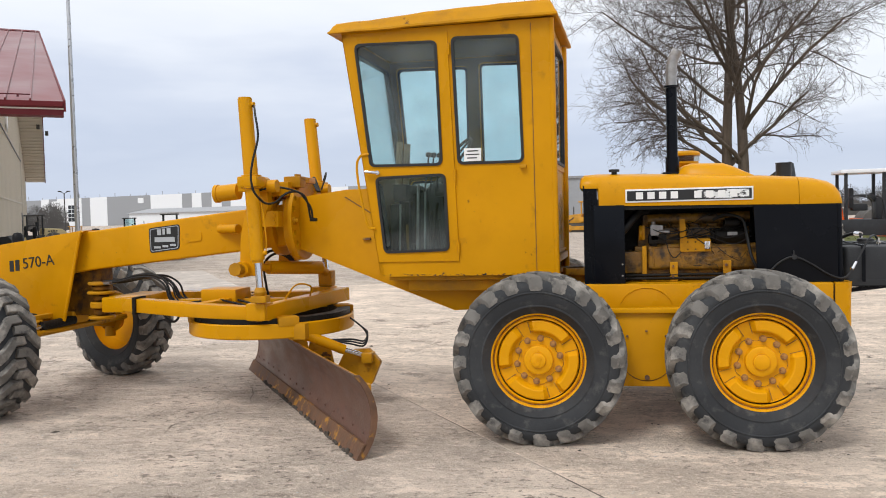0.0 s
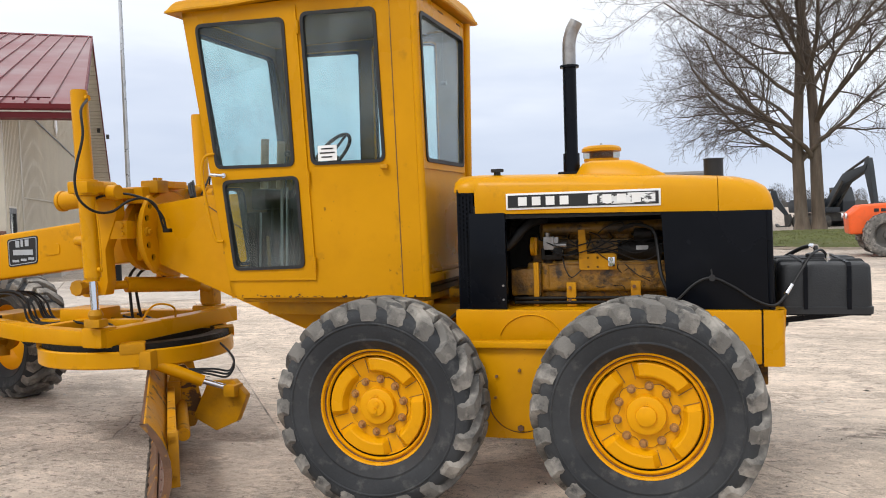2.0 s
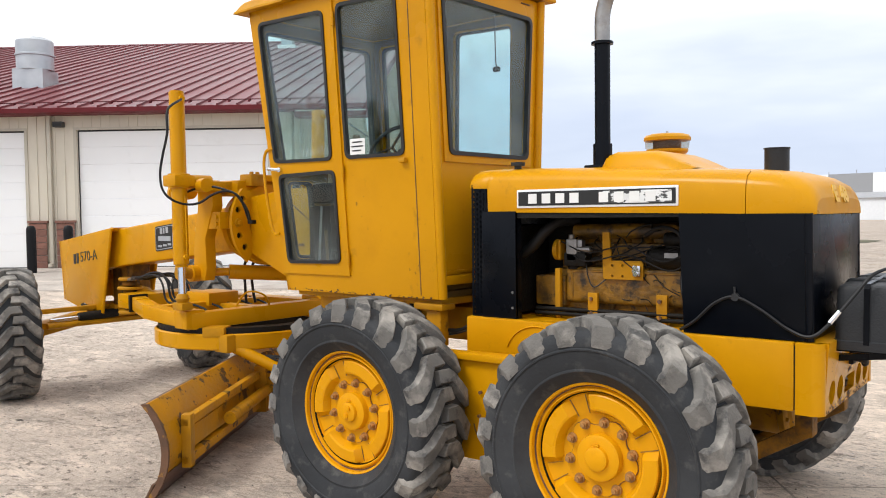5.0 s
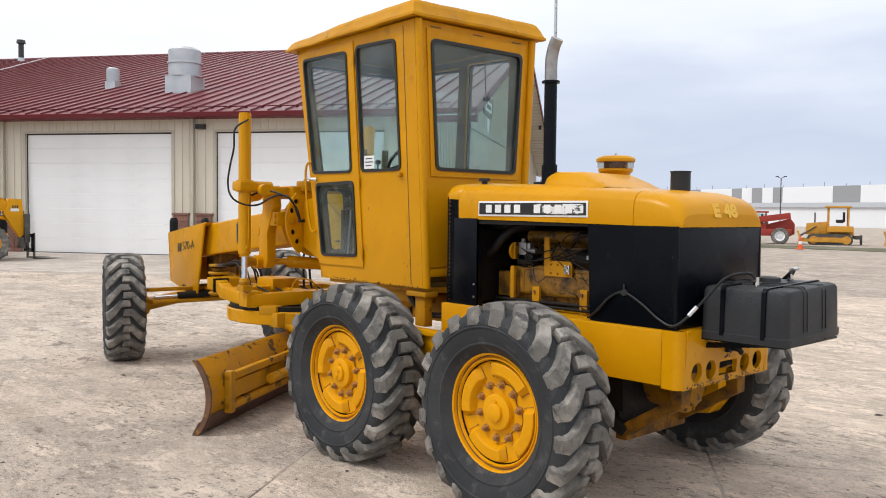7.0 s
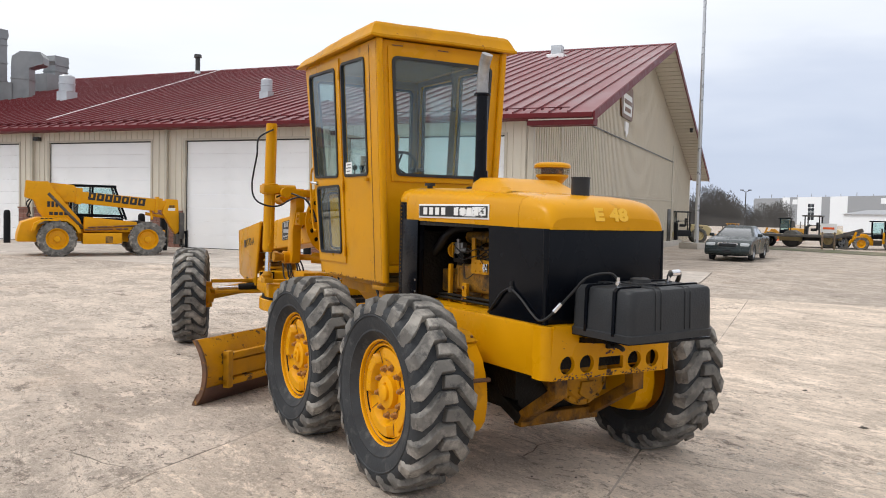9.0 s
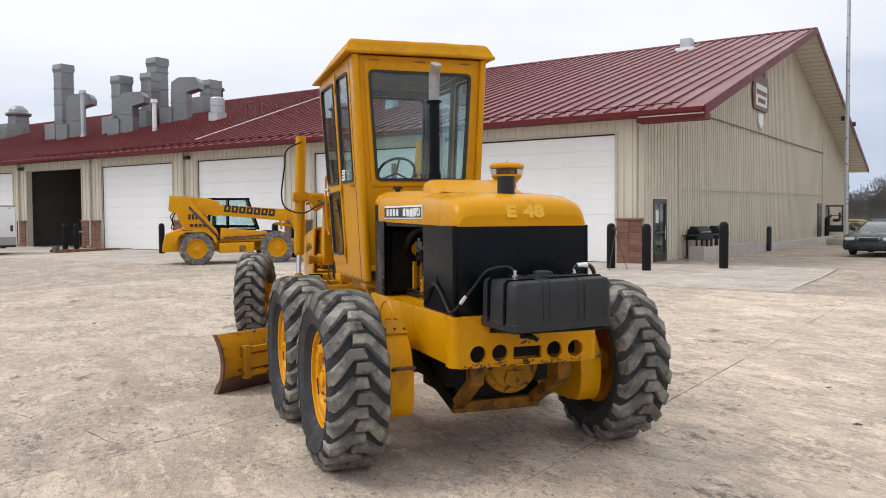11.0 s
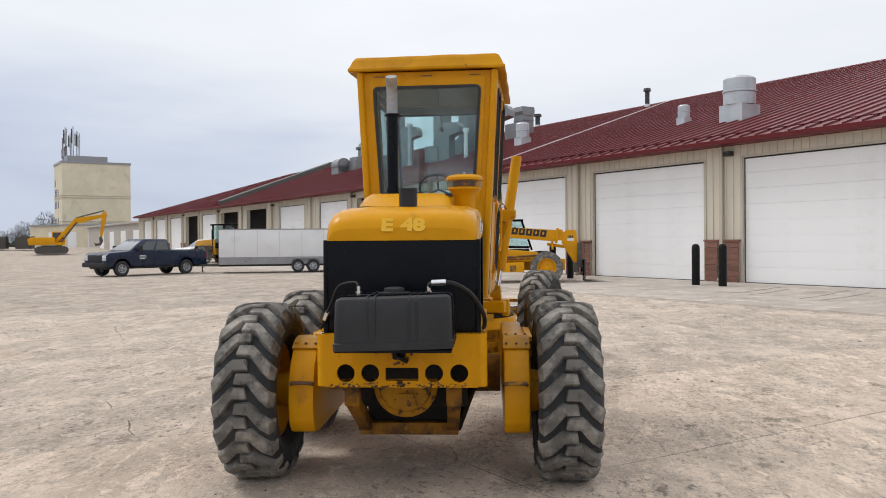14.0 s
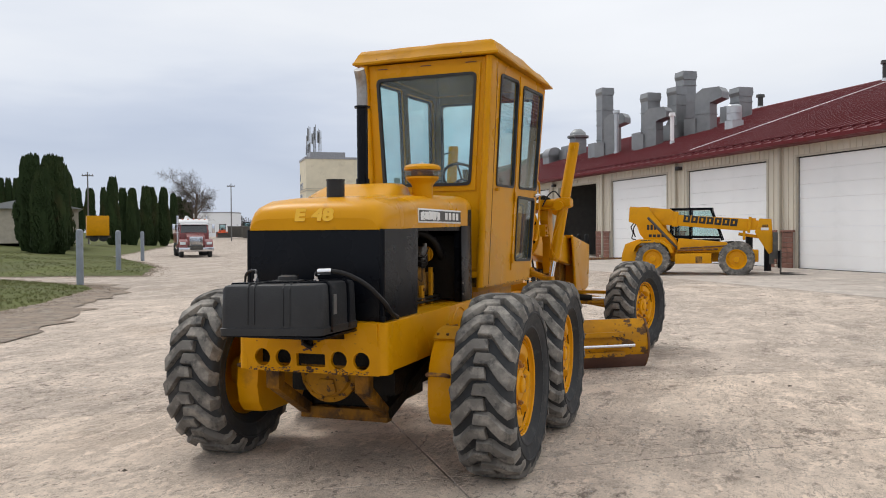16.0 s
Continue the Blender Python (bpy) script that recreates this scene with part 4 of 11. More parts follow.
tk.loft([tank_ring(1.080, 0.008), tank_ring(1.122, 0.010), tank_ring(1.127, 0.002), tank_ring(1.24, 0.0), tank_ring(1.358, -0.004), tank_ring(1.376, -0.012), tank_ring(1.384, -0.03)])
tank = part("fuel_tank", tk, m_plastic, grader, "black moulded plastic fuel tank")
for yy in (-0.115, 0.125):
    for q in (-1, 1):
        yq = yy + 0.022 * q
        part("rib", Shape().prism([(1.512, 1.14), (2.038, 1.14), (2.031, 1.360), (2.008, 1.391), (1.540, 1.391), (1.519, 1.360)], "y", yq - 0.005, yq + 0.005, bevel=0.003), m_plastic, tank)
for xx in (1.66, 1.90):
    part("strap", Shape().prism([(-0.347, 1.10), (-0.343, 1.36), (-0.320, 1.384), (0.325, 1.402), (0.350, 1.376), (0.358, 1.10)], "x", xx - 0.012, xx + 0.012), m_black, tank)
part("side_label", Shape().box(1.82, 1.86, 0.343, 0.350, 1.20, 1.32), m_stack, tank, "worn bright strip on tank side")
part("tank_cap", Shape().lathe([(0.0, 0.035), (0.04, 0.035), (0.062, 0.028), (0.064, 0.006), (0.10, 0.004), (0.10, -0.004)], (1.77, -0.01, 1.392), "z", 28), m_rubber, tank, "black ribbed filler cap")
for yy in (-0.22, 0.20):
    part("fitting", Shape().rod((1.80, yy, 1.37), (1.80, yy, 1.435), 0.012).rod((1.80, yy, 1.39), (1.80, yy, 1.405), 0.02, seg=6), m_chrome, tank, "bright hose fitting")
fh = Shape().tube([(1.80, -0.22, 1.42), (1.76, -0.25, 1.455), (1.69, -0.36, 1.43), (1.62, -0.42, 1.33), (1.53, -0.49, 1.20), (1.46, -0.525, 1.145), (1.36, -0.515, 1.175), (1.24, -0.512, 1.255), (1.12, -0.512, 1.310), (1.02, -0.512, 1.275), (0.92, -0.512, 1.18), (0.84, -0.49, 1.13)], 0.0082, 8)
part("fuel_hose", fh, m_hose, grader, "black fuel hose along engine panel")
part("coupling", Shape().rod((1.57, -0.458, 1.262), (1.535, -0.485, 1.21), 0.0135, seg=12), m_chrome, grader)
fh = Shape().tube([(1.80, 0.20, 1.43), (1.80, 0.225, 1.452), (1.78, 0.30, 1.455), (1.72, 0.38, 1.43), (1.62, 0.46, 1.36), (1.50, 0.52, 1.25), (1.40, 0.53, 1.17), (1.28, 0.52, 1.13)], 0.0145, 10)
part("fuel_hose", fh, m_hose, grader, "thick black return hose")
part("coupling", Shape().rod((1.80, 0.215, 1.452), (1.785, 0.30, 1.455), 0.0195, seg=14), m_chrome, grader)
part("panel_clip", Shape().rod((1.12, -0.50, 1.31), (1.12, -0.52, 1.31), 0.02, seg=10).rod((1.12, -0.51, 1.31), (1.115, -0.51, 1.36), 0.006, seg=6), m_rubber, grader)
chips = Shape()
cq = random.Random(31)
def chip(place, u, v, size):
    tmp = bmesh.new()
    n_ = cq.randint(5, 7)
    tmp.faces.new([tmp.verts.new(place(u + size * cq.uniform(0.5, 1.3) * math.cos(6.2832 * q / n_), v + 0.55 * size * cq.uniform(0.5, 1.3) * math.sin(6.2832 * q / n_))) for q in range(n_)])
    bmesh.ops.recalc_face_normals(tmp, faces=tmp.faces)
    chips.take(tmp)
def on_bumper(u, v):
    return V(1.5162 + 0.02 * (v - 0.78) / 0.33, u, v)
for k in range(90):
    chip(on_bumper, cq.uniform(-0.46, 0.46), 0.777 + abs(cq.gauss(0, 0.012)), cq.uniform(0.003, 0.013))
for cy in (-0.355, -0.198, 0.208, 0.368):
    for k in range(9):
        chip(on_bumper, cy + cq.uniform(-0.05, 0.05), 0.795 + abs(cq.gauss(0, 0.008)), cq.uniform(0.003, 0.010))
for k in range(26):
    chip(on_bumper, cq.gauss(-0.01, 0.035), cq.uniform(0.925, 1.03), cq.uniform(0.008, 0.024))
for k in range(8):
    chip(on_bumper, cq.gauss(0.0, 0.02), cq.uniform(0.783, 0.812), cq.uniform(0.008, 0.018))
for k in range(14):
    chip(on_bumper, cq.uniform(-0.46, 0.46), cq.uniform(0.92, 1.08), cq.uniform(0.003, 0.007))
part("paint_chips", chips, m_chip, grader, "dark rusty paint chips on rear plate", smooth=0, kind="stuff")
STRETCHED.clear()

# ---- cab, on the front frame ----
def half_width(z):
    return 0.53 + 0.052 * (z - 1.2)


def front_x(z):
    return -2.11 - 0.124 * (z - 1.2)


CAB_REAR = -0.65
cab = part("cab", Shape().box(-2.08, -0.68, -0.50, 0.50, 1.20, 1.24, bevel=0.004), m_interior, grader, "yellow glazed operator cab", m=FRONT)
W_FRONT = [(-2.245, 3.118), (-1.555, 3.100), (-1.540, 2.107), (-2.152, 2.116)]
W_REAR = [(-1.430, 3.122), (-0.892, 3.104), (-0.874, 2.106), (-1.408, 2.109)]
W_LOW = [(-2.112, 2.022), (-1.520, 2.032), (-1.507, 1.406), (-2.060, 1.392)]
for sy in (-1, 1):
    def side(u, v, d, sy=sy):
        return (u, sy * (half_width(v) - d), v)

    def side_out(u, v, d, sy=sy):
        return (u, sy * (half_width(v) + 0.012 - d), v)
    s = Shape().plate([(front_x(1.19), 1.19), (CAB_REAR, 1.20), (CAB_REAR, 3.22), (front_x(3.22), 3.22)], [round_poly(w, 0.05) for w in (grow(W_FRONT, 0.03), W_REAR, grow(W_LOW, 0.03))], side, 0.035)
    part("side_panel", s, m_yellow, cab, "yellow cab side panel", m=FRONT)
    # Dark sheet added over the yellow inner wall to shade the cab.
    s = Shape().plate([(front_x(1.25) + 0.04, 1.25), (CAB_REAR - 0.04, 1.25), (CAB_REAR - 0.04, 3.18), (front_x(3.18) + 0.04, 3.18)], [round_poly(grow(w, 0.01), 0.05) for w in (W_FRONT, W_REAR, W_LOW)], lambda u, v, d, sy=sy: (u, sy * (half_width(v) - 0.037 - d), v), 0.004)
    part("lining", s, m_interior, cab, "dim ochre sheet added to darken cab inside", m=FRONT)
    d = Shape().plate([(front_x(1.315) + 0.01, 1.315), (-1.425, 1.318), (-1.462, 3.175), (front_x(3.175) + 0.01, 3.18)], [round_poly(W_FRONT, 0.05), round_poly(W_LOW, 0.05)], side_out, 0.016)
    part("cab_door", d, m_yellow, cab, "yellow cab door with upper and lower window", m=FRONT)
    for w in (W_FRONT, W_REAR, W_LOW):
        base = side if w is W_REAR else side_out
        g = Shape().plate(round_poly(grow(w, 0.006), 0.055), [round_poly(grow(w, -0.016), 0.04)], lambda u, v, dd, base=base: base(u, v, dd - 0.010), 0.030)
        part("window_seal", g, m_rubber, cab, "black rubber window seal", m=FRONT)
        g = Shape().plate(round_poly(grow(w, -0.01), 0.045), [], lambda u, v, dd, base=base: base(u, v, dd + 0.008), 0.005)
        o = part("window_pane", g, m_glass, cab, "slightly blue-tinted cab glass", m=FRONT, smooth=0)
        o.visible_shadow = False
    for hz in (3.03, 2.02, 1.43):
        h = Shape().rod((-1.452 + 0.017 * (3.0 - hz), sy * (half_width(hz) + 0.016), hz - 0.045), (-1.452 + 0.017 * (3.0 - hz), sy * (half_width(hz) + 0.016), hz + 0.045), 0.010, seg=10)
        part("hinge", h, m_yellow, cab, m=FRONT)
    h = Shape().tube([(-2.09, sy * 0.60, 2.062), (-2.14, sy * 0.625, 2.066), (-2.19, sy * 0.625, 2.072)], 0.013, 10)
    h.rod((-2.09, sy * 0.575, 2.062), (-2.09, sy * 0.61, 2.062), 0.018, seg=12)
    part("door_handle", h, m_chrome, cab, "bright metal lever door handle", m=FRONT)
    h = Shape().box(-0.90, -0.85, min(sy * 0.58, sy * 0.61), max(sy * 0.58, sy * 0.61), 2.055, 2.085, bevel=0.006)
    part("latch", h, m_worn, cab, m=FRONT)
    part("panel_seam", Shape().beam((-0.790, sy * (half_width(1.22) + 0.001), 1.22), (-0.790, sy * (half_width(3.19) + 0.001), 3.19), 0.005, 0.005), m_rust, cab, m=FRONT, smooth=0)
    # grab rail before the door
    g = Shape().tube([(-2.16, sy * 0.60, 2.22), (-2.24, sy * 0.60, 2.20), (-2.27, sy * 0.60, 2.10), (-2.24, sy * 0.60, 1.85), (-2.19, sy * 0.59, 1.62), (-2.13, sy * 0.58, 1.60)], 0.011, 8)
    part("grab_rail", g, m_yellow, cab, m=FRONT)
    # rounded corner posts
    c = Shape().loft([[V(CAB_REAR + 0.012 + 0.03 * math.cos(a), sy * (half_width(z) - 0.03 + 0.03 * math.sin(a)), z) for a in np.linspace(0, 2 * math.pi, 17)[:-1]] for z in (1.20, 2.2, 3.22)])
    part("corner_post", c, m_yellow, cab, m=FRONT)
st = Shape().box(-1.355, -1.215, -0.5925, -0.5905, 2.128, 2.232)
part("notice", st, m_white, cab, "white paper notice on rear side glass", m=FRONT)
for k, (a, b) in enumerate(((-1.33, -1.24), (-1.34, -1.23), (-1.33, -1.25))):
    part("text_bar", Shape().box(a, b, -0.5945, -0.5925, 2.205 - k * 0.028, 2.214 - k * 0.028), m_decal, cab, m=FRONT)
# rear wall with its window
RW = [(-0.482, 3.085), (0.482, 3.085), (0.418, 2.107), (-0.418, 2.107)]
s = Shape().plate([(-0.525, 1.30), (0.525, 1.30), (0.56, 2.0), (half_width(3.22), 3.22), (-half_width(3.22), 3.22), (-0.56, 2.0)], [round_poly(RW, 0.05)], lambda u, v, d: (CAB_REAR - d, u, v), 0.03)
part("rear_wall", s, m_yellow, cab, "yellow rear cab wall", m=FRONT)
# Same added dark sheet, inside the rear wall.
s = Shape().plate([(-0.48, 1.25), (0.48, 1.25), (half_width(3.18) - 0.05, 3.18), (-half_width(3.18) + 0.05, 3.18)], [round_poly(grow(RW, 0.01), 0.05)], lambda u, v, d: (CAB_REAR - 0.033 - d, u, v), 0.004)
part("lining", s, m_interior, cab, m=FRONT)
s = Shape().plate([(-0.465, 2.055), (0.465, 2.055), (0.525, 3.165), (-0.525, 3.165)], [round_poly(RW, 0.05)], lambda u, v, d: (CAB_REAR + 0.012 - d, u, v), 0.012)
part("rear_window_frame", s, m_yellow, cab, m=FRONT)
s = Shape().box(-0.665, -0.62, -0.50, 0.50, 1.285, 1.345, bevel=0.01)
s.box(-0.662, -0.635, -0.49, 0.49, 1.36, 1.375)
part("rear_sill", s, m_yellow, cab, m=FRONT)
g = Shape().plate(round_poly(grow(RW, 0.008), 0.055), [round_poly(grow(RW, -0.018), 0.04)], lambda u, v, d: (CAB_REAR + 0.022 - d, u, v), 0.035)
part("window_seal", g, m_rubber, cab, m=FRONT)
g = Shape().plate(round_poly(grow(RW, -0.01), 0.045), [], lambda u, v, d: (CAB_REAR + 0.002 - d, u, v), 0.005)
part("window_pane", g, m_glass, cab, m=FRONT, smooth=0).visible_shadow = False
wi = Shape().tube([(CAB_REAR - 0.02, 0.10, 3.06), (CAB_REAR - 0.03, 0.12, 2.8), (CAB_REAR - 0.03, 0.13, 2.70)], 0.004, 6).rod((CAB_REAR - 0.05, 0.13, 2.70), (CAB_REAR - 0.01, 0.13, 2.70), 0.018)
part("wiper", wi, m_grease_shade, cab, m=FRONT)
for yy in (-0.43, 0.0, 0.43):
    part("vent_slot", Shape().box(CAB_REAR - 0.005, CAB_REAR + 0.005, yy - 0.05, yy + 0.05, 3.178, 3.186), m_rust, cab, m=FRONT)
# front wall, sloping, one wide windscreen over two low panes
def fplace(u, v, d):
    return (front_x(v) + d, u, v)
FW = [[(-0.535, 3.09), (0.535, 3.09), (0.475, 2.09), (-0.475, 2.09)]]
FL = [[(-0.46, 1.98), (-0.23, 1.98), (-0.23, 1.42), (-0.44, 1.42)], [(0.23, 1.98), (0.46, 1.98), (0.44, 1.42), (0.23, 1.42)]]
s = Shape().plate([(-half_width(1.19), 1.19), (half_width(1.19), 1.19), (half_width(3.22), 3.22), (-half_width(3.22), 3.22)], [round_poly(w, 0.05) for w in FW + FL], fplace, 0.035)
part("front_wall", s, m_yellow, cab, m=FRONT)
# Same added dark sheet, inside the front wall.
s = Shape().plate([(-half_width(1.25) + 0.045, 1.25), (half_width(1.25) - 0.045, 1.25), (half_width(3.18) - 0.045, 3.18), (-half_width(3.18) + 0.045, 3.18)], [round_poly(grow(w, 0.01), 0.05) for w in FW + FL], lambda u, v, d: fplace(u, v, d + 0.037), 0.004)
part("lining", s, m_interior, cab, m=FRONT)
for w in FW + FL:
    part("window_seal", Shape().plate(round_poly(grow(w, 0.006), 0.055), [round_poly(grow(w, -0.016), 0.04)], lambda u, v, d: (front_x(v) - 0.01 + d, u, v), 0.05), m_rubber, cab, m=FRONT)
    part("window_pane", Shape().plate(round_poly(grow(w, -0.01), 0.045), [], lambda u, v, d: (front_x(v) + 0.012 + d, u, v), 0.005), m_glass, cab, m=FRONT, smooth=0).visible_shadow = False
# roof, a shallow pan with a rolled lip
def ease_up(t):
    return min(max(t, 0.0), 1.0)


def roof_ring(z, inset):
    back = -0.572 - inset
    fore = -2.455 + inset
    line = [(fore, -0.705 + inset)] + [(fore + (back - fore) * k / 14, -0.705 + inset) for k in range(1, 14)] + [(back, -0.705 + inset)]
    line += [(back, (-0.705 + inset) * (1 - k / 5)) for k in range(1, 10)] + [(back, 0.705 - inset)]
    line += [(back - (back - fore) * k / 14, 0.705 - inset) for k in range(1, 14)] + [(fore, 0.705 - inset)]
    out = []
    for x, y in line:
        rise = 3.205 + (z - 3.205) * (0.66 + 0.34 * ease_up((x + 2.45) / 1.1))
        out.append(V(x + 0.003 * math.sin(y * 13), y + 0.003 * math.sin(x * 11), rise + 0.020 * ease_up((x + 2.5) / 1.95) + 0.003 * math.sin(x * 9 + y * 4) + 0.0022 * math.sin(x * 31 + y * 17)))
    return out
s = Shape().loft([roof_ring(3.215, 0.055), roof_ring(3.205, 0.012), roof_ring(3.212, 0.0), roof_ring(3.232, 0.003), roof_ring(3.238, 0.012), roof_ring(3.30, 0.040), roof_ring(3.335, 0.062), roof_ring(3.346, 0.085), roof_ring(3.36, 0.30)])
part("roof", s, m_cabroof, cab, "weathered yellow cab roof with dented rolled edge", m=FRONT)
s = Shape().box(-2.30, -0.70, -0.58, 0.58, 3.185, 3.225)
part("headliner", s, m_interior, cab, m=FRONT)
# inside: seat, column, wheel, levers, console
# Dark console-shaped box added so the low windows look shaded.
part("gear_console", Shape().prism([(-1.86, 1.24), (-1.78, 1.66), (-1.60, 1.80), (-1.30, 1.78), (-1.22, 1.24)], "y", -0.10, 0.24, bevel=0.03), m_grease_shade, cab, "dark box added to darken lower cab", m=FRONT)
s = Shape().box(-1.25, -0.80, -0.24, 0.24, 1.56, 1.68, bevel=0.04, seg=3).box(-0.88, -0.78, -0.23, 0.23, 1.66, 2.10, bevel=0.04, seg=3).box(-1.15, -0.90, -0.15, 0.15, 1.24, 1.58, bevel=0.01)
part("seat", s, m_seat, cab, "tan vinyl operator seat", m=FRONT)
s = Shape().rod((-1.95, 0, 1.24), (-1.62, 0, 2.12), 0.035).box(-2.05, -1.86, -0.12, 0.12, 1.24, 1.90, bevel=0.03).prism([(-1.66, 1.24), (-1.74, 1.56), (-1.70, 1.66), (-1.46, 1.66), (-1.42, 1.58), (-1.52, 1.24)], "y", -0.16, 0.16, bevel=0.02).box(-2.04, -1.92, -0.34, 0.34, 1.82, 1.97, bevel=0.02)
part("console", s, m_grease_shade, cab, "dark control console", m=FRONT)
sw = Shape()
cw = Matrix.Translation((-1.54, 0, 2.22)) @ Matrix.Rotation(radians(-48), 4, "Y")
ring = [cw @ V(0.19 * math.cos(a), 0.19 * math.sin(a), 0) for a in np.linspace(0, 2 * math.pi, 33)]
sw.tube(ring, 0.014, 8, 1)
for k in range(3):
    a = 2 * math.pi * k / 3
    sw.rod(cw @ V(0, 0, 0), cw @ V(0.185 * math.cos(a), 0.185 * math.sin(a), 0), 0.010, seg=8)
part("steering_wheel", sw, m_rubber, cab, "black steering wheel", m=FRONT)
for k, (xx, yy) in enumerate(((-1.72, -0.30), (-1.68, -0.25), (-1.72, 0.24), (-1.68, 0.30), (-1.75, -0.36), (-1.75, 0.36))):
    part("lever", Shape().rod((xx, yy, 1.9), (xx + 0.04, yy, 2.19), 0.007, seg=8).lathe([(0.0, -0.026), (0.022, -0.015), (0.026, 0.0), (0.022, 0.015), (0.0, 0.026)], (xx + 0.04, yy, 2.21), "z", 14), m_rubber, cab, m=FRONT)
lr = random.Random(4)
# Black backdrop added behind the levers to darken the lower cab.
part("control_panel", Shape().box(-2.02, -1.60, 0.17, 0.23, 1.24, 1.93, bevel=0.01).box(-2.06, -2.0, -0.36, 0.36, 1.24, 1.8, bevel=0.01), m_grease_shade, cab, "black backdrop added behind levers", m=FRONT)
for k in range(12):
    xx, yy = lr.uniform(-2.0, -1.70), lr.uniform(-0.36, 0.36)
    part("control_rod", Shape().rod((xx, yy, 1.22), (xx + lr.uniform(-0.05, 0.08), yy + lr.uniform(-0.04, 0.04), lr.uniform(1.6, 1.92)), lr.choice((0.008, 0.012, 0.016)), seg=8), lr.choice((m_rubber, m_grease_shade, m_interior)), cab, m=FRONT)
for k, (xx, yy, dx) in enumerate(((-1.50, -0.10, 0.10), (-1.54, 0.02, 0.13), (-1.58, 0.12, 0.05), (-1.62, -0.14, -0.04))):
    part("lever", Shape().rod((xx, yy, 1.64), (xx + dx, yy, 1.84 + 0.03 * k), 0.009, seg=8).lathe([(0.0, -0.026), (0.022, -0.015), (0.027, 0.0), (0.022, 0.015), (0.0, 0.026)], (xx + dx, yy, 1.86 + 0.03 * k), "z", 14), m_rubber, cab, m=FRONT)
part("steering_pedestal", Shape().prism([(-1.98, 1.24), (-1.92, 1.62), (-1.84, 1.90), (-1.66, 2.04), (-1.56, 1.98), (-1.62, 1.70), (-1.60, 1.36), (-1.70, 1.24)], "y", -0.13, 0.13, bevel=0.025), m_rubber, cab, "dusty black steering pedestal", m=FRONT)
part("switch_box", Shape().box(-1.66, -1.50, -0.19, 0.06, 1.52, 1.70, bevel=0.012).prism([(-1.66, 1.52), (-1.50, 1.52), (-1.58, 1.26), (-1.64, 1.26)], "y", -0.16, 0.02, bevel=0.01), m_plastic, cab, "black switch box on pedestal", m=FRONT)
part("valve_bank", Shape().prism([(-1.62, 1.24), (-1.66, 1.60), (-1.60, 1.84), (-1.44, 1.90), (-1.34, 1.78), (-1.36, 1.50), (-1.44, 1.24)], "y", -0.27, -0.05, bevel=0.02).box(-1.70, -1.38, -0.24, -0.08, 1.86, 1.97, bevel=0.02), m_rubber, cab, "black hydraulic valve bank", m=FRONT)
for k in range(10):
    xx, yy = -1.98 + 0.055 * k + lr.uniform(-0.02, 0.02), -0.33 + 0.035 * (k % 4)
    lean = lr.uniform(-0.03, 0.09)
    part("linkage", Shape().rod((xx, yy, 1.26), (xx + lean, yy + 0.03, 1.78 + lr.uniform(0, 0.2)), lr.choice((0.006, 0.009, 0.013)), seg=8), lr.choice((m_rubber, m_grease_shade, m_stack)), cab, m=FRONT)
for yy in (-0.2, -0.05, 0.16):
    part("pedal", Shape().box(-1.98, -1.90, yy - 0.05, yy + 0.05, 1.36, 1.46, bevel=0.01).rod((-1.93, yy, 1.38), (-1.84, yy, 1.24), 0.012, seg=8), m_rubber, cab, m=FRONT)
for yy in (-0.14, 0.1):
    part("pillar", Shape().rod((-2.05, yy, 1.9), (-2.02, yy, 2.35), 0.03, seg=12), m_seat, cab, m=FRONT)

chips = Shape()
for sy in (-1, 1):
    def on_side(u, v, sy=sy):
        return V(u, sy * (half_width(v) + 0.0015), v)
    for k in range(60):
        chip(on_side, cq.uniform(-2.08, -0.68), 1.198 + abs(cq.gauss(0, 0.006)), cq.uniform(0.003, 0.012))
    for k in range(10):
        chip(on_side, cq.uniform(-1.40, -0.72), cq.uniform(1.25, 2.0), cq.uniform(0.002, 0.005))
part("paint_chips", chips, m_chip, cab, "rusty chips along cab foot", m=FRONT, smooth=0, kind="stuff")

# ---- front frame: neck, boom, nose ----
nk = Shape()
for y0, y1 in ((-0.215, -0.185), (0.185, 0.215)):
    nk.prism([(-3.12, 1.87), (-2.50, 1.945), (-2.19, 1.945), (-2.10, 1.17), (-1.2, 1.15), (-1.1, 1.10), (-1.35, 0.88), (-1.55, 0.87), (-2.22, 1.13), (-2.95, 1.42), (-3.14, 1.47)], "y", y0, y1, bevel=0.006)
nk.prism([(-3.12, 1.87), (-2.50, 1.945), (-2.19, 1.945), (-2.19, 1.92), (-3.10, 1.84)], "y", -0.19, 0.19)
nk.prism([(-3.14, 1.47), (-2.95, 1.42), (-2.22, 1.13), (-1.55, 0.87), (-1.35, 0.88), (-1.35, 0.91), (-1.55, 0.90), (-2.2, 1.16), (-2.95, 1.45), (-3.13, 1.50)], "y", -0.19, 0.19)
neck = part("gooseneck", nk, m_yellow, grader, "yellow welded gooseneck frame", m=FRONT)
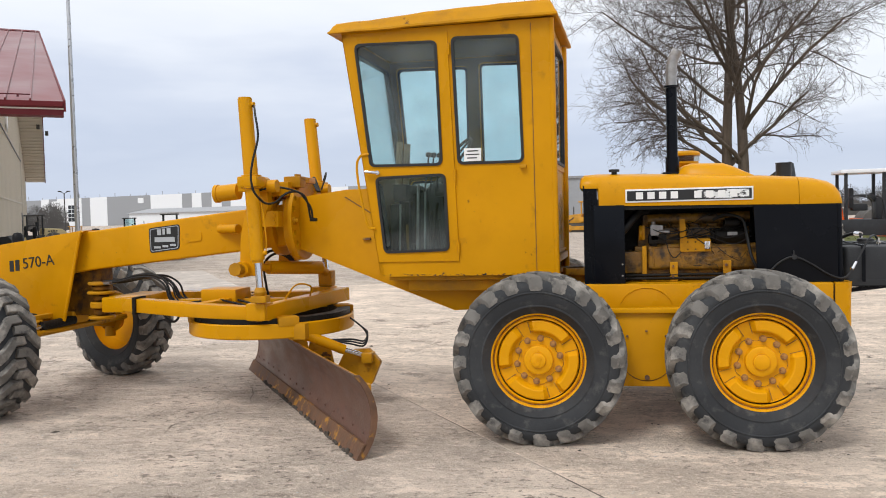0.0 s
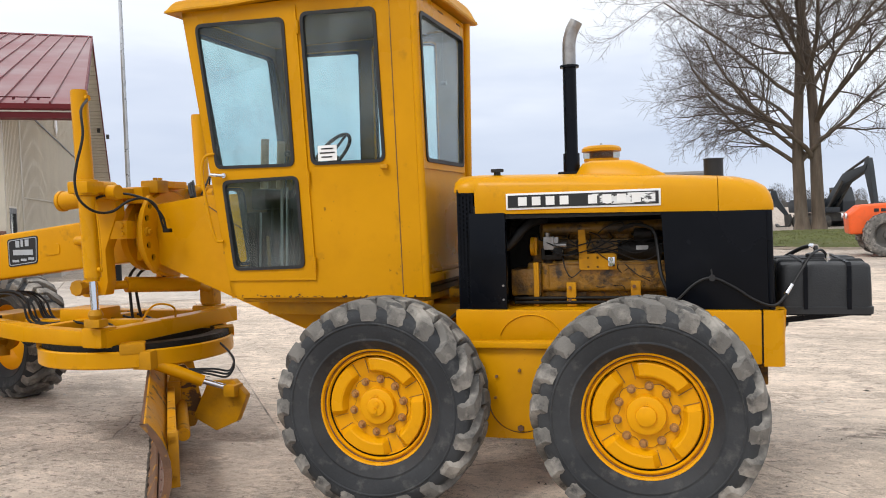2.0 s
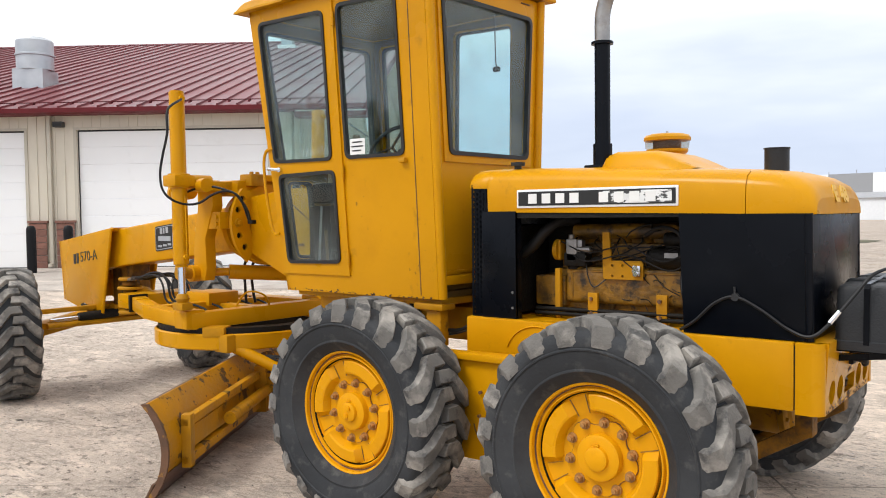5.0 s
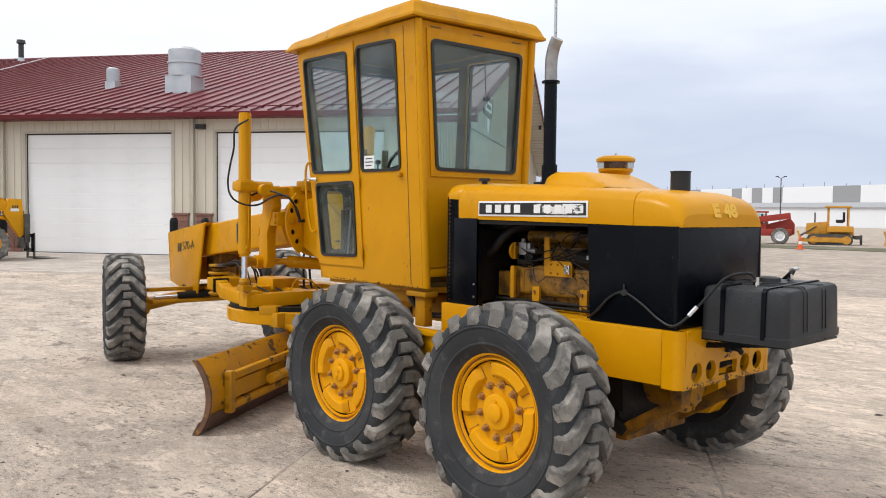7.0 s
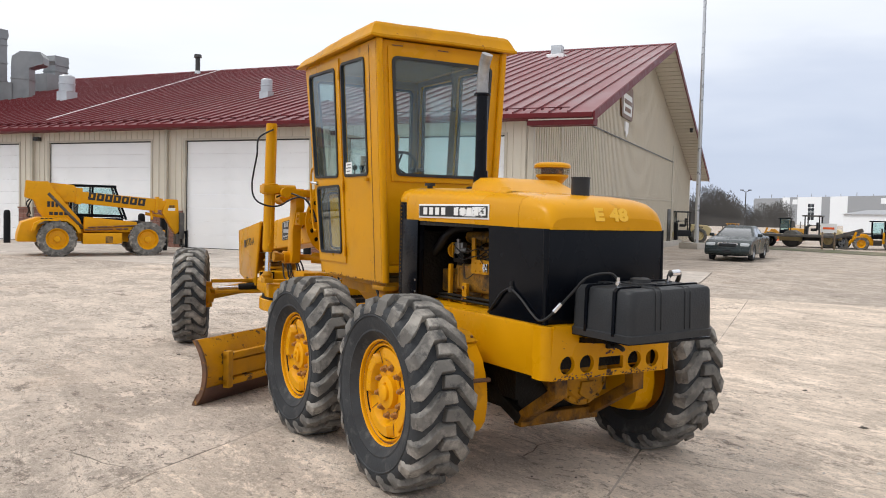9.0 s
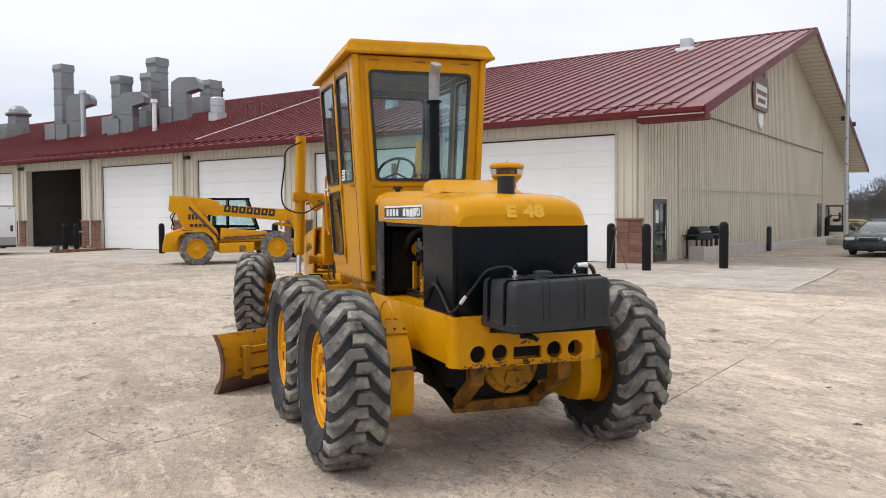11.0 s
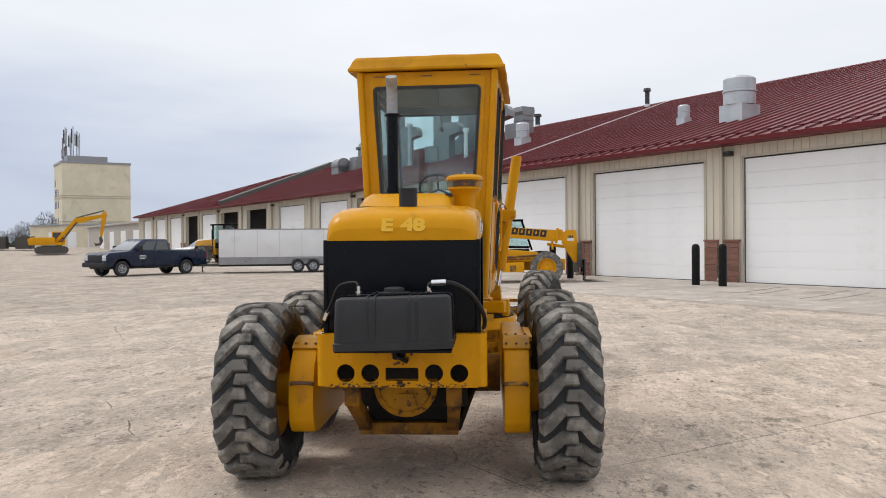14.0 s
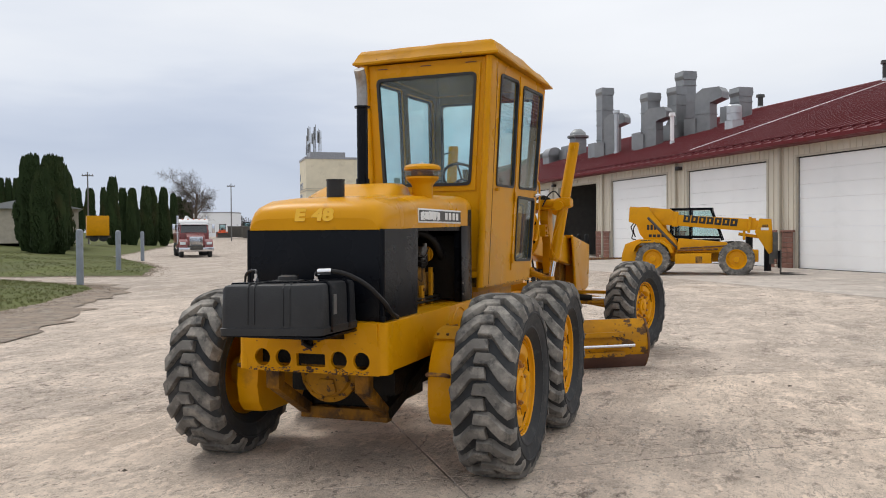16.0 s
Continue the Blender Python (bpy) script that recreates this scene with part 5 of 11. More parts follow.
for sy in (-1, 1):
    part("rib", Shape().prism([(-3.02, 1.85), (-2.96, 1.70), (-2.99, 1.52), (-3.04, 1.66)], "y", sy * 0.215, sy * 0.25, bevel=0.006), m_yellow, neck, m=FRONT)
    part("grease_nipple", Shape().box(-2.36, -2.29, min(sy * 0.21, sy * 0.235), max(sy * 0.21, sy * 0.235), 1.495, 1.515), m_rust, neck, m=FRONT)
    part("seam", Shape().beam((-2.52, sy * 0.217, 1.88), (-2.17, sy * 0.217, 1.66), 0.006, 0.008), m_rust, neck, m=FRONT)
under = Shape().box(-2.05, -0.66, -0.48, 0.48, 1.155, 1.20, bevel=0.01)
for yy in (-0.36, 0.36):
    under.box(-1.9, -0.75, yy - 0.04, yy + 0.04, 1.06, 1.16, bevel=0.008)
part("cab_floor_frame", under, m_worn, grader, m=FRONT)
art = Shape().rod((-0.52, 0, 0.80), (-0.52, 0, 1.22), 0.11, seg=24).box(-1.2, -0.5, -0.18, 0.18, 0.90, 1.12, bevel=0.02).box(-0.60, -0.44, -0.16, 0.16, 1.16, 1.22, bevel=0.01)
part("articulation_joint", art, m_worn, grader, "oily articulation joint")
for k in range(5):
    yy = -0.42 + 0.04 * k
    part("hose", Shape().tube([(-1.0, yy, 1.17), (-0.85, yy - 0.02, 1.04 - 0.02 * k), (-0.62, yy + 0.02, 1.0), (-0.45, yy + 0.05, 1.10)], 0.012, 8), m_hose, grader)
part("cab_step", Shape().box(-0.86, -0.62, -0.53, -0.40, 1.13, 1.17, bevel=0.01).box(-0.78, -0.66, -0.5, -0.42, 0.9, 1.13, bevel=0.01), m_worn, grader, m=FRONT)
bo = Shape()
def boom_ring(x, z0, z1, h=0.185):
    return [V(x, y, z) for y, z in round_poly([(-h, z0), (h, z0), (h, z1), (-h, z1)], 0.02, 3)]
bo.loft([boom_ring(-5.5, 1.20, 1.60), boom_ring(-5.1, 1.255, 1.630), boom_ring(-3.6, 1.405, 1.785), boom_ring(-3.05, 1.46, 1.84)])
boom = part("boom", bo, m_yellow, grader, "long yellow box-section front boom", m=FRONT)
dc = Shape().plate(round_poly([(-4.495, 1.405), (-4.185, 1.440), (-4.172, 1.675), (-4.500, 1.642)], 0.03), [], lambda u, v, d: (u, -0.186 - d, v), 0.003)
part("dealer_decal", dc, m_decal, boom, "black dealer decal with grey print", m=FRONT)
dg = Shape().plate(round_poly([(-4.485, 1.418), (-4.195, 1.450), (-4.184, 1.664), (-4.488, 1.632)], 0.025), [round_poly([(-4.479, 1.425), (-4.201, 1.456), (-4.190, 1.658), (-4.482, 1.626)], 0.022)], lambda u, v, d: (u, -0.1895 - d, v), 0.002)
part("decal_border", dg, m_steel, boom, m=FRONT)
for k, (x0, x1, z0, z1) in enumerate(((-4.410, -4.370, 1.575, 1.630), (-4.355, -4.330, 1.580, 1.635), (-4.310, -4.270, 1.585, 1.640), (-4.440, -4.230, 1.510, 1.555), (-4.450, -4.380, 1.450, 1.470), (-4.360, -4.300, 1.460, 1.480), (-4.280, -4.220, 1.470, 1.490))):
    part("print_bar", Shape().box(x0, x1, -0.1915, -0.1895, z0, z1), m_steel, boom, m=FRONT)
part("cover_plate", Shape().plate(round_poly([(-4.12, 1.50), (-3.95, 1.515), (-3.95, 1.605), (-4.12, 1.59)], 0.03), [], lambda u, v, d: (u, -0.186 - d, v), 0.006), m_yellow, boom, m=FRONT)
part("pivot_pin", Shape().rod((-3.76, -0.19, 1.62), (-3.52, -0.30, 1.62), 0.04, seg=16), m_yellow, boom, m=FRONT)
no = Shape()
for sy in (-1, 1):
    no.prism([(-6.30, 1.485), (-5.17, 1.635), (-5.20, 1.58), (-5.40, 0.76), (-5.66, 0.755), (-5.70, 0.83), (-5.80, 0.85), (-5.86, 0.83), (-5.86, 0.79), (-6.22, 0.86)], "y", sy * 0.25, sy * 0.27, bevel=0.004)
no.prism([(-6.30, 1.485), (-5.17, 1.635), (-5.20, 1.60), (-6.28, 1.455)], "y", -0.25, 0.25)
no.prism([(-6.31, 1.485), (-6.23, 0.86), (-6.20, 0.86), (-6.27, 1.485)], "y", -0.27, 0.27)
nose = part("front_hood", no, m_yellow, grader, "yellow front nose box", m=FRONT)
part("edge_bead", Shape().tube([(-5.165, -0.268, 1.63), (-5.20, -0.268, 1.56), (-5.30, -0.268, 1.16), (-5.40, -0.268, 0.77)], 0.016, 8), m_yellow, nose, m=FRONT)
part("edge_bead", Shape().tube([(-5.165, 0.268, 1.63), (-5.20, 0.268, 1.56), (-5.30, 0.268, 1.16), (-5.40, 0.268, 0.77)], 0.016, 8), m_yellow, nose, m=FRONT)
part("notch", Shape().box(-5.86, -5.66, -0.2695, -0.262, 0.76, 0.84), m_grease_shade, nose, m=FRONT)
for k in range(2):
    part("make_bar", Shape().box(-5.985 + 0.066 * k, -5.94 + 0.066 * k, -0.274, -0.270, 1.250 + 0.008 * k, 1.356 + 0.008 * k), m_decal, nose, m=FRONT)
letters("570-A", 0.148, m_decal, nose, FRONT @ pose(-5.835, -0.272, 1.276, 90, -6, 0), "black model number", squeeze=0.98)
bk = Shape().box(-5.5, -5.10, -0.10, 0.10, 0.80, 1.30, bevel=0.02)
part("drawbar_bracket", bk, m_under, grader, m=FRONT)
for k, (zz, hh, rr_) in enumerate(((0.775, 0.03, 0.125), (0.815, 0.055, 0.075), (0.88, 0.06, 0.105), (0.955, 0.05, 0.075), (1.015, 0.03, 0.13), (1.055, 0.04, 0.085), (1.105, 0.03, 0.12))):
    part("swivel", Shape().lathe([(0.0, zz), (rr_ - 0.008, zz), (rr_, zz + 0.008), (rr_, zz + hh - 0.008), (rr_ - 0.008, zz + hh), (0.0, zz + hh)], (-5.08, -0.13, 0.0), "z", 26), m_worn if k % 2 == 0 else m_under, grader, m=FRONT)
for k in range(4):
    part("hose_fitting", Shape().rod((-5.02, -0.20 + 0.035 * k, 1.12), (-4.93, -0.20 + 0.035 * k, 1.125), 0.016, seg=6), m_stack, grader, m=FRONT)

# front axle
fa = Shape()
fa.beam((-5.68, -0.88, 0.62), (-5.68, -0.30, 0.72), 0.16, 0.13, 0.02).beam((-5.68, 0.30, 0.72), (-5.68, 0.86, 0.62), 0.16, 0.13, 0.02).box(-5.80, -5.56, -0.34, 0.34, 0.66, 0.80, bevel=0.02)
fa.box(-5.86, -5.40, -0.14, 0.14, 0.72, 0.84, bevel=0.02)
for sy in (-1, 1):
    fa.lathe([(0.10, -0.06), (0.13, 0.0), (0.11, 0.08)], (-5.68, sy * 0.86, 0.625), "y", 20)
    fa.rod((-5.68, sy * 0.84, 0.46), (-5.68, sy * 0.84, 0.80), 0.055, seg=16)
axle = part("front_axle", fa, m_worn, grader, "greasy yellow front axle beam", m=FRONT)
part("tie_rod", Shape().rod((-5.46, -0.80, 0.68), (-5.46, 0.80, 0.68), 0.028, seg=12), m_worn, axle, m=FRONT)
part("lean_bar", Shape().beam((-5.56, -0.82, 0.82), (-5.56, 0.82, 0.82), 0.07, 0.045, 0.006), m_worn, axle, m=FRONT)
for sy in (-1, 1):
    part("steer_cylinder", Shape().rod((-5.42, sy * 0.10, 0.76), (-5.48, sy * 0.48, 0.74), 0.045, seg=16), m_grease_shade, axle, m=FRONT)
    part("steer_rod", Shape().rod((-5.48, sy * 0.48, 0.74), (-5.51, sy * 0.75, 0.73), 0.02, seg=12), m_chrome, axle, m=FRONT)
    part("knuckle_arm", Shape().beam((-5.66, sy * 0.84, 0.68), (-5.46, sy * 0.74, 0.68), 0.06, 0.06, 0.01), m_worn, axle, m=FRONT)

# ---- saddle and lift cylinders ----
sa = Shape()
sa.lathe([(0.20, -0.04), (0.335, -0.04), (0.345, -0.03), (0.345, 0.03), (0.335, 0.04), (0.20, 0.04)], (-3.03, 0, 1.66), "x", 48)
sa.lathe([(0.22, -0.03), (0.30, -0.03), (0.30, 0.03), (0.22, 0.03)], (-3.22, 0, 1.66), "x", 40)
sa.box(-3.30, -3.02, -0.30, 0.30, 1.90, 2.03, bevel=0.015)
sa.box(-3.34, -3.10, -0.64, 0.64, 1.94, 2.02, bevel=0.012)
sa.box(-3.12, -2.94, -0.16, 0.16, 2.02, 2.075, bevel=0.01)
saddle = part("lift_saddle", sa, m_yellow, grader, "yellow lift saddle with pin holes", m=FRONT)
part("clamp_block", Shape().box(-3.10, -2.94, -0.22, -0.08, 1.98, 2.08, bevel=0.012).rod((-2.99, -0.18, 2.07), (-2.99, -0.18, 2.10), 0.018, seg=6).rod((-2.99, -0.12, 2.07), (-2.99, -0.12, 2.10), 0.018, seg=6), m_worn, saddle, m=FRONT)
for sy in (-1, 1):
    lobe = [(sy * -0.41 * math.cos(q), 1.675 + 0.41 * math.sin(q)) for q in np.linspace(radians(232), radians(136), 15)]
    lobe += [(sy * 0.21, 1.93), (sy * 0.17, 1.84), (sy * 0.245, 1.66), (sy * 0.20, 1.56), (sy * 0.215, 1.42), (sy * 0.26, 1.36)]
    holes_ = [(sy * 0.30, 1.875), (sy * 0.345, 1.785), (sy * 0.335, 1.575), (sy * 0.285, 1.48)]
    lp = Shape().plate(lobe, [[(hy + 0.026 * math.cos(q), hz + 0.026 * math.sin(q)) for q in np.linspace(0, 6.2832, 17)[:-1]] for hy, hz in holes_], lambda u, v, d: (-2.955 - d, u, v), 0.034)
    lobe_ = part("lock_plate", lp, m_yellow, saddle, "yellow lobed lock plate with pin holes", m=FRONT)
    # Dark discs behind the pin holes stand in for their inner shade.
    for hy, hz in holes_:
        part("pin_hole", Shape().rod((-2.992, hy, hz), (-2.984, hy, hz), 0.027, seg=16), m_grease_shade, lobe_, "dark disc giving shade inside pin hole", m=FRONT)
    part("lock_pin", Shape().rod((-2.96, sy * 0.35, 1.68), (-2.935, sy * 0.35, 1.68), 0.034, seg=18).rod((-2.94, sy * 0.35, 1.68), (-2.915, sy * 0.35, 1.68), 0.020, seg=6), m_worn, lobe_, m=FRONT)
for sy in (-1, 1):
    lg = Shape().prism([(-3.36, 2.03), (-3.16, 2.03), (-3.14, 1.82), (-3.26, 1.55), (-3.25, 1.30), (-3.28, 1.20), (-3.40, 1.20), (-3.44, 1.28), (-3.42, 1.55), (-3.36, 1.80)], "y", sy * 0.36, sy * 0.46, bevel=0.012)
    lg.box(-3.24, -3.06, min(sy * 0.34, sy * 0.45), max(sy * 0.34, sy * 0.45), 1.63, 1.77, bevel=0.01).rod((-3.10, sy * 0.44, 1.73), (-3.10, sy * 0.468, 1.73), 0.02, seg=6).rod((-3.10, sy * 0.44, 1.67), (-3.10, sy * 0.468, 1.67), 0.02, seg=6)
    part("saddle_leg", lg, m_yellow, saddle, m=FRONT)
    part("pivot_cap", Shape().rod((-3.60, sy * 0.50, 1.935), (-3.40, sy * 0.50, 1.95), 0.072, seg=24).rod((-3.62, sy * 0.50, 1.934), (-3.59, sy * 0.50, 1.935), 0.080, seg=24), m_yellow, saddle, m=FRONT)
    part("wing_nut", Shape().rod((-3.06, sy * 0.62, 1.98), (-2.98, sy * 0.62, 1.98), 0.055, seg=18), m_yellow, saddle, m=FRONT)
for sy, top, bot in ((-1, (-3.20, -0.73, 2.716), (-3.09, -0.79, 1.09)), (1, (-3.22, 0.755, 2.695), (-3.0, 0.52, 1.11))):
    a, b = Vector(top), Vector(bot)
    mid = a.lerp(b, 0.835)
    cy = Shape().rod(a, mid, 0.060, seg=24).rod(a + V(0, 0, 0.012), a, 0.055, seg=24).rod(mid, a.lerp(b, 0.85), 0.048, seg=20)
    lift = part("lift_cylinder", cy, m_yellow, grader, "yellow blade lift cylinder", m=FRONT)
    part("chrome_rod", Shape().rod(mid, b, 0.030, seg=18), m_chrome, lift, m=FRONT)
    yk = a.lerp(b, 0.43)
    part("yoke", Shape().lathe([(0.06, -0.06), (0.085, -0.055), (0.085, 0.055), (0.06, 0.06)], yk, "z", 24).box(yk.x - 0.09, yk.x + 0.09, yk.y - 0.09, yk.y + 0.09, yk.z - 0.045, yk.z + 0.045, bevel=0.015).rod((yk.x, yk.y - sy * 0.02, yk.z), (yk.x, yk.y - sy * 0.28, yk.z), 0.05, seg=18), m_yellow, lift, m=FRONT)
    part("port", Shape().rod(a + V(0.0, 0, -0.05), a + V(0.085, 0, -0.05), 0.022, seg=12).rod(mid + V(0.0, 0, 0.06), mid + V(0.08, 0, 0.06), 0.018, seg=12), m_yellow, lift, m=FRONT)
    part("steel_line", Shape().tube([mid + V(0.078, 0, 0.06), mid + V(0.082, 0, 0.2), yk + V(0.08, 0, -0.12)], 0.006, 6), m_yellow, lift, m=FRONT)
    part("ball_end", Shape().lathe([(0.0, -0.05), (0.04, -0.035), (0.055, 0.0), (0.04, 0.035), (0.0, 0.05)], b, "z", 18).box(b.x - 0.07, b.x + 0.07, b.y - 0.05, b.y + 0.05, b.z - 0.09, b.z - 0.03, bevel=0.012), m_worn, lift, m=FRONT)
    p0 = a + V(0.09, 0, -0.05)
    if sy < 0:
        part("hose", Shape().tube([FRONT @ V(-3.20, -0.73, 2.66), FRONT @ V(-3.12, -0.74, 2.655), (-3.06, -0.80, 2.55), (-3.03, -0.83, 2.37), (-3.07, -0.85, 2.19), (-3.09, -0.86, 2.06), (-3.08, -0.85, 1.945), (-3.05, -0.80, 1.87), (-3.04, -0.68, 1.83), (-3.0, -0.58, 1.84), (-2.96, -0.49, 1.90), (-2.91, -0.42, 1.93), (-2.86, -0.36, 1.92), (-2.82, -0.31, 1.85), (-2.79, -0.28, 1.78), (-2.79, -0.25, 1.69)], 0.0095, 8), m_hose, grader, "black hydraulic hose", m=Matrix.Identity(4))
        part("hose", Shape().tube([(-3.20, -0.55, 1.93), (-3.12, -0.50, 1.96), (-3.01, -0.45, 1.97), (-2.90, -0.40, 1.94), (-2.82, -0.33, 1.88), (-2.81, -0.25, 1.70)], 0.009, 8), m_hose, grader, m=Matrix.Identity(4))
        part("hose_block", Shape().box(-2.815, -2.755, -0.262, -0.218, 1.67, 1.70, bevel=0.006), m_grease_shade, grader, m=Matrix.Identity(4))
        continue
    part("hose", Shape().tube([yk + V(0.08, -0.02, 0.06), yk + V(0.13, -0.08, 0.13), yk + V(0.15, -0.15, 0.08), yk + V(0.13, -0.22, -0.04)], 0.008, 8), m_hose, grader, "black hydraulic hose", m=FRONT)
for k in range(3):
    part("hose", Shape().tube([(-2.95, 0.22 + 0.03 * k, 1.95), (-3.05, 0.34 + 0.03 * k, 2.06 + 0.015 * k), (-3.12, 0.46 + 0.02 * k, 2.05), (-3.18, 0.52, 1.96)], 0.011, 8), m_hose, grader, m=FRONT)
sh = Shape().rod((-3.40, -0.52, 1.26), (-3.40, -0.36, 1.26), 0.07, seg=20).rod((-3.28, -0.22, 1.262), (-2.98, 0.30, 1.22), 0.062, seg=22).rod((-3.40, -0.40, 1.262), (-3.28, -0.22, 1.262), 0.034, seg=16)
shift = part("centre_shift_cylinder", sh, m_yellow, grader, "yellow centre shift cylinder", m=FRONT)
part("rod_end", Shape().rod((-2.98, 0.30, 1.22), (-2.98, 0.52, 1.14), 0.036, seg=14).box(-3.06, -2.92, 0.44, 0.56, 1.04, 1.18, bevel=0.015), m_worn, shift, m=FRONT)
part("pivot_cap", Shape().rod((-3.40, -0.62, 1.27), (-3.40, -0.50, 1.26), 0.046, seg=12).rod((-3.40, -0.63, 1.27), (-3.40, -0.585, 1.268), 0.060, seg=8), m_worn, shift, m=FRONT)

# ---- drawbar, circle ----
db = Shape()
db.beam((-4.68, -0.30, 0.935), (-3.85, -0.62, 0.92), 0.13, 0.125, 0.012).beam((-3.88, -0.61, 0.92), (-3.10, -0.68, 0.89), 0.13, 0.12, 0.012)
bars = [Shape().beam((-4.68, 0.24, 0.935), (-3.05, 0.60, 0.90), 0.15, 0.14, 0.012), Shape().beam((-3.12, -0.72, 0.90), (-2.86, 0.62, 0.94), 0.13, 0.13, 0.012), Shape().box(-3.24, -3.06, -0.78, -0.60, 0.84, 0.99, bevel=0.02), Shape().box(-3.16, -2.94, 0.46, 0.66, 0.82, 1.02, bevel=0.02), Shape().beam((-4.4, -0.1, 0.93), (-3.2, 0.0, 0.93), 0.10, 0.06, 0.01), Shape().beam((-3.75, -0.6, 0.93), (-3.65, 0.5, 0.93), 0.10, 0.10, 0.01), Shape().box(-3.98, -3.62, -0.20, 0.12, 0.94, 1.06, bevel=0.02)]
db.box(-4.92, -4.60, -0.36, 0.30, 0.86, 1.0, bevel=0.015)
draw = part("drawbar", db, m_yellow, grader, "yellow A-shaped drawbar", m=FRONT)
for q in bars:
    part("drawbar_beam", q, m_yellow, draw, m=FRONT)
part("ball_joint", Shape().lathe([(0.0, -0.10), (0.07, -0.07), (0.10, 0.0), (0.07, 0.07), (0.0, 0.10)], (-5.0, -0.03, 0.94), "x", 22), m_worn, draw, m=FRONT)
part("strap", Shape().box(-4.53, -4.50, -0.46, -0.28, 0.855, 1.012), m_grease_shade, draw, m=FRONT)
hq = random.Random(21)
for k in range(8):
    o, h_, e_ = 0.026 * k + hq.uniform(-0.012, 0.012), hq.uniform(-0.035, 0.03), hq.uniform(-0.09, 0.05)
    part("hose", Shape().tube([(-5.06, -0.14 + 0.4 * o, 1.125 + 0.3 * h_), (-4.86, -0.16 + 0.7 * o, 1.13 + 0.7 * h_), (-4.66 + e_ * 0.5, -0.17 + o, 1.165 + h_), (-4.46 + e_, -0.19 + 1.3 * o, 1.165 + h_), (-4.33 + e_, -0.21 + 1.5 * o, 1.09 + h_), (-4.28 + e_ * 0.8, -0.21 + 1.6 * o, 0.97), (-4.18, -0.18 + 1.5 * o, 0.93), (-3.9, -0.06 + o, 0.955)], hq.choice((0.008, 0.010, 0.012)), 8), m_hose, grader, m=FRONT)
part("hose", Shape().tube([(-4.36, -0.28, 0.88), (-4.27, -0.30, 0.80), (-4.20, -0.31, 0.77), (-4.15, -0.31, 0.81), (-4.15, -0.30, 0.88)], 0.012, 8), m_hose, grader, m=FRONT)
for k in range(5):
    yy = -0.35 + 0.16 * k
    part("hose", Shape().tube([(-3.7, yy, 0.98), (-3.52, yy + 0.05, 0.93), (-3.38, yy - 0.04, 0.90), (-3.26, yy + 0.03, 0.86)], 0.010, 8), m_hose, grader, m=FRONT)
for pts_ in ([(-3.49, 0.25, 0.95), (-3.50, 0.25, 1.10), (-3.50, 0.25, 1.30), (-3.38, 0.25, 1.40), (-3.21, 0.25, 1.35), (-3.13, 0.25, 1.23)], [(-3.46, 0.33, 0.95), (-3.48, 0.32, 1.07), (-3.49, 0.32, 1.27), (-3.37, 0.32, 1.37), (-3.24, 0.32, 1.32), (-3.18, 0.32, 1.22)]):
    part("hose", Shape().tube(pts_, 0.0125, 8), m_hose, grader, m=Matrix.Identity(4))
part("pipe_loop", Shape().tube([(-3.1, -0.3, 0.96), (-3.0, -0.25, 1.10), (-2.9, -0.15, 1.08), (-2.95, -0.05, 0.97)], 0.008, 8), m_yellow, draw, m=FRONT)
CX, CY = -3.34, -0.02
ci = Shape().lathe([(0.60, -0.06), (0.745, -0.06), (0.755, -0.05), (0.755, 0.06), (0.745, 0.07), (0.735, 0.07)], (CX, CY, 0.735), "z", 72)
circle = part("circle", ci, m_yellow, grader, "yellow blade turning circle", m=FRONT)
ct = Shape().lathe([(0.722, 0.068), (0.722, 0.112), (0.60, 0.112), (0.60, -0.055)], (CX, CY, 0.735), "z", 72)
part("toothed_plate", ct, m_grease_shade, circle, "greasy black toothed top plate", m=FRONT)
for k in range(4):
    a = radians(35 + 90 * k)
    part("guide_shoe", Shape().box(-0.06, 0.10, -0.09, 0.09, 0.78, 0.86, m=Matrix.Translation((CX, CY, 0)) @ Matrix.Rotation(a, 4, "Z") @ Matrix.Translation((0.66, 0, 0)), bevel=0.01), m_worn, circle, m=FRONT)

# ---- blade ----
B0, B1 = V(-1.90, -1.68, 0), V(-4.13, 1.62, 0)
bd = (B1 - B0).normalized()
bn = V(bd.y * -1, bd.x, 0)
if bn.x > 0:
    bn = -bn
length = (B1 - B0).length
bm_ = Matrix((bd, bn, V(0, 0, 1))).transposed().to_4x4()
bm_.translation = B0
sec = []
for k in range(11):
    a = radians(-38 + 76 * k / 10)
    sec.append((0.57 * (1 - math.cos(a)), 0.30 + 0.49 * math.sin(a)))
def sweep(x0, x1, off, thick):
    s = Shape()
    front = [(d - off, z) for d, z in sec]
    back = [(d - off - thick, z) for d, z in sec[::-1]]
    loop = front + back
    s.loft([[V(x, p[0], p[1]) for p in loop] for x in (x0, length * 0.25, length * 0.5, length * 0.75, x1)])
    return s
bl = sweep(0.0, length, 0.0, 0.016)
blade = part("blade", bl, m_board, grader, "scoured brown-grey curved grader blade", m=bm_)
bb = sweep(0.004, length - 0.004, 0.017, 0.010)
part("blade_back", bb, m_chipped, blade, "chipped yellow back of blade", m=bm_)
part("cutting_edge", Shape().prism([(0.118, -0.005), (0.133, -0.005), (0.068, 0.115), (0.053, 0.115)], "x", 0.0, length), m_rust, blade, "worn brown cutting edge", m=bm_)
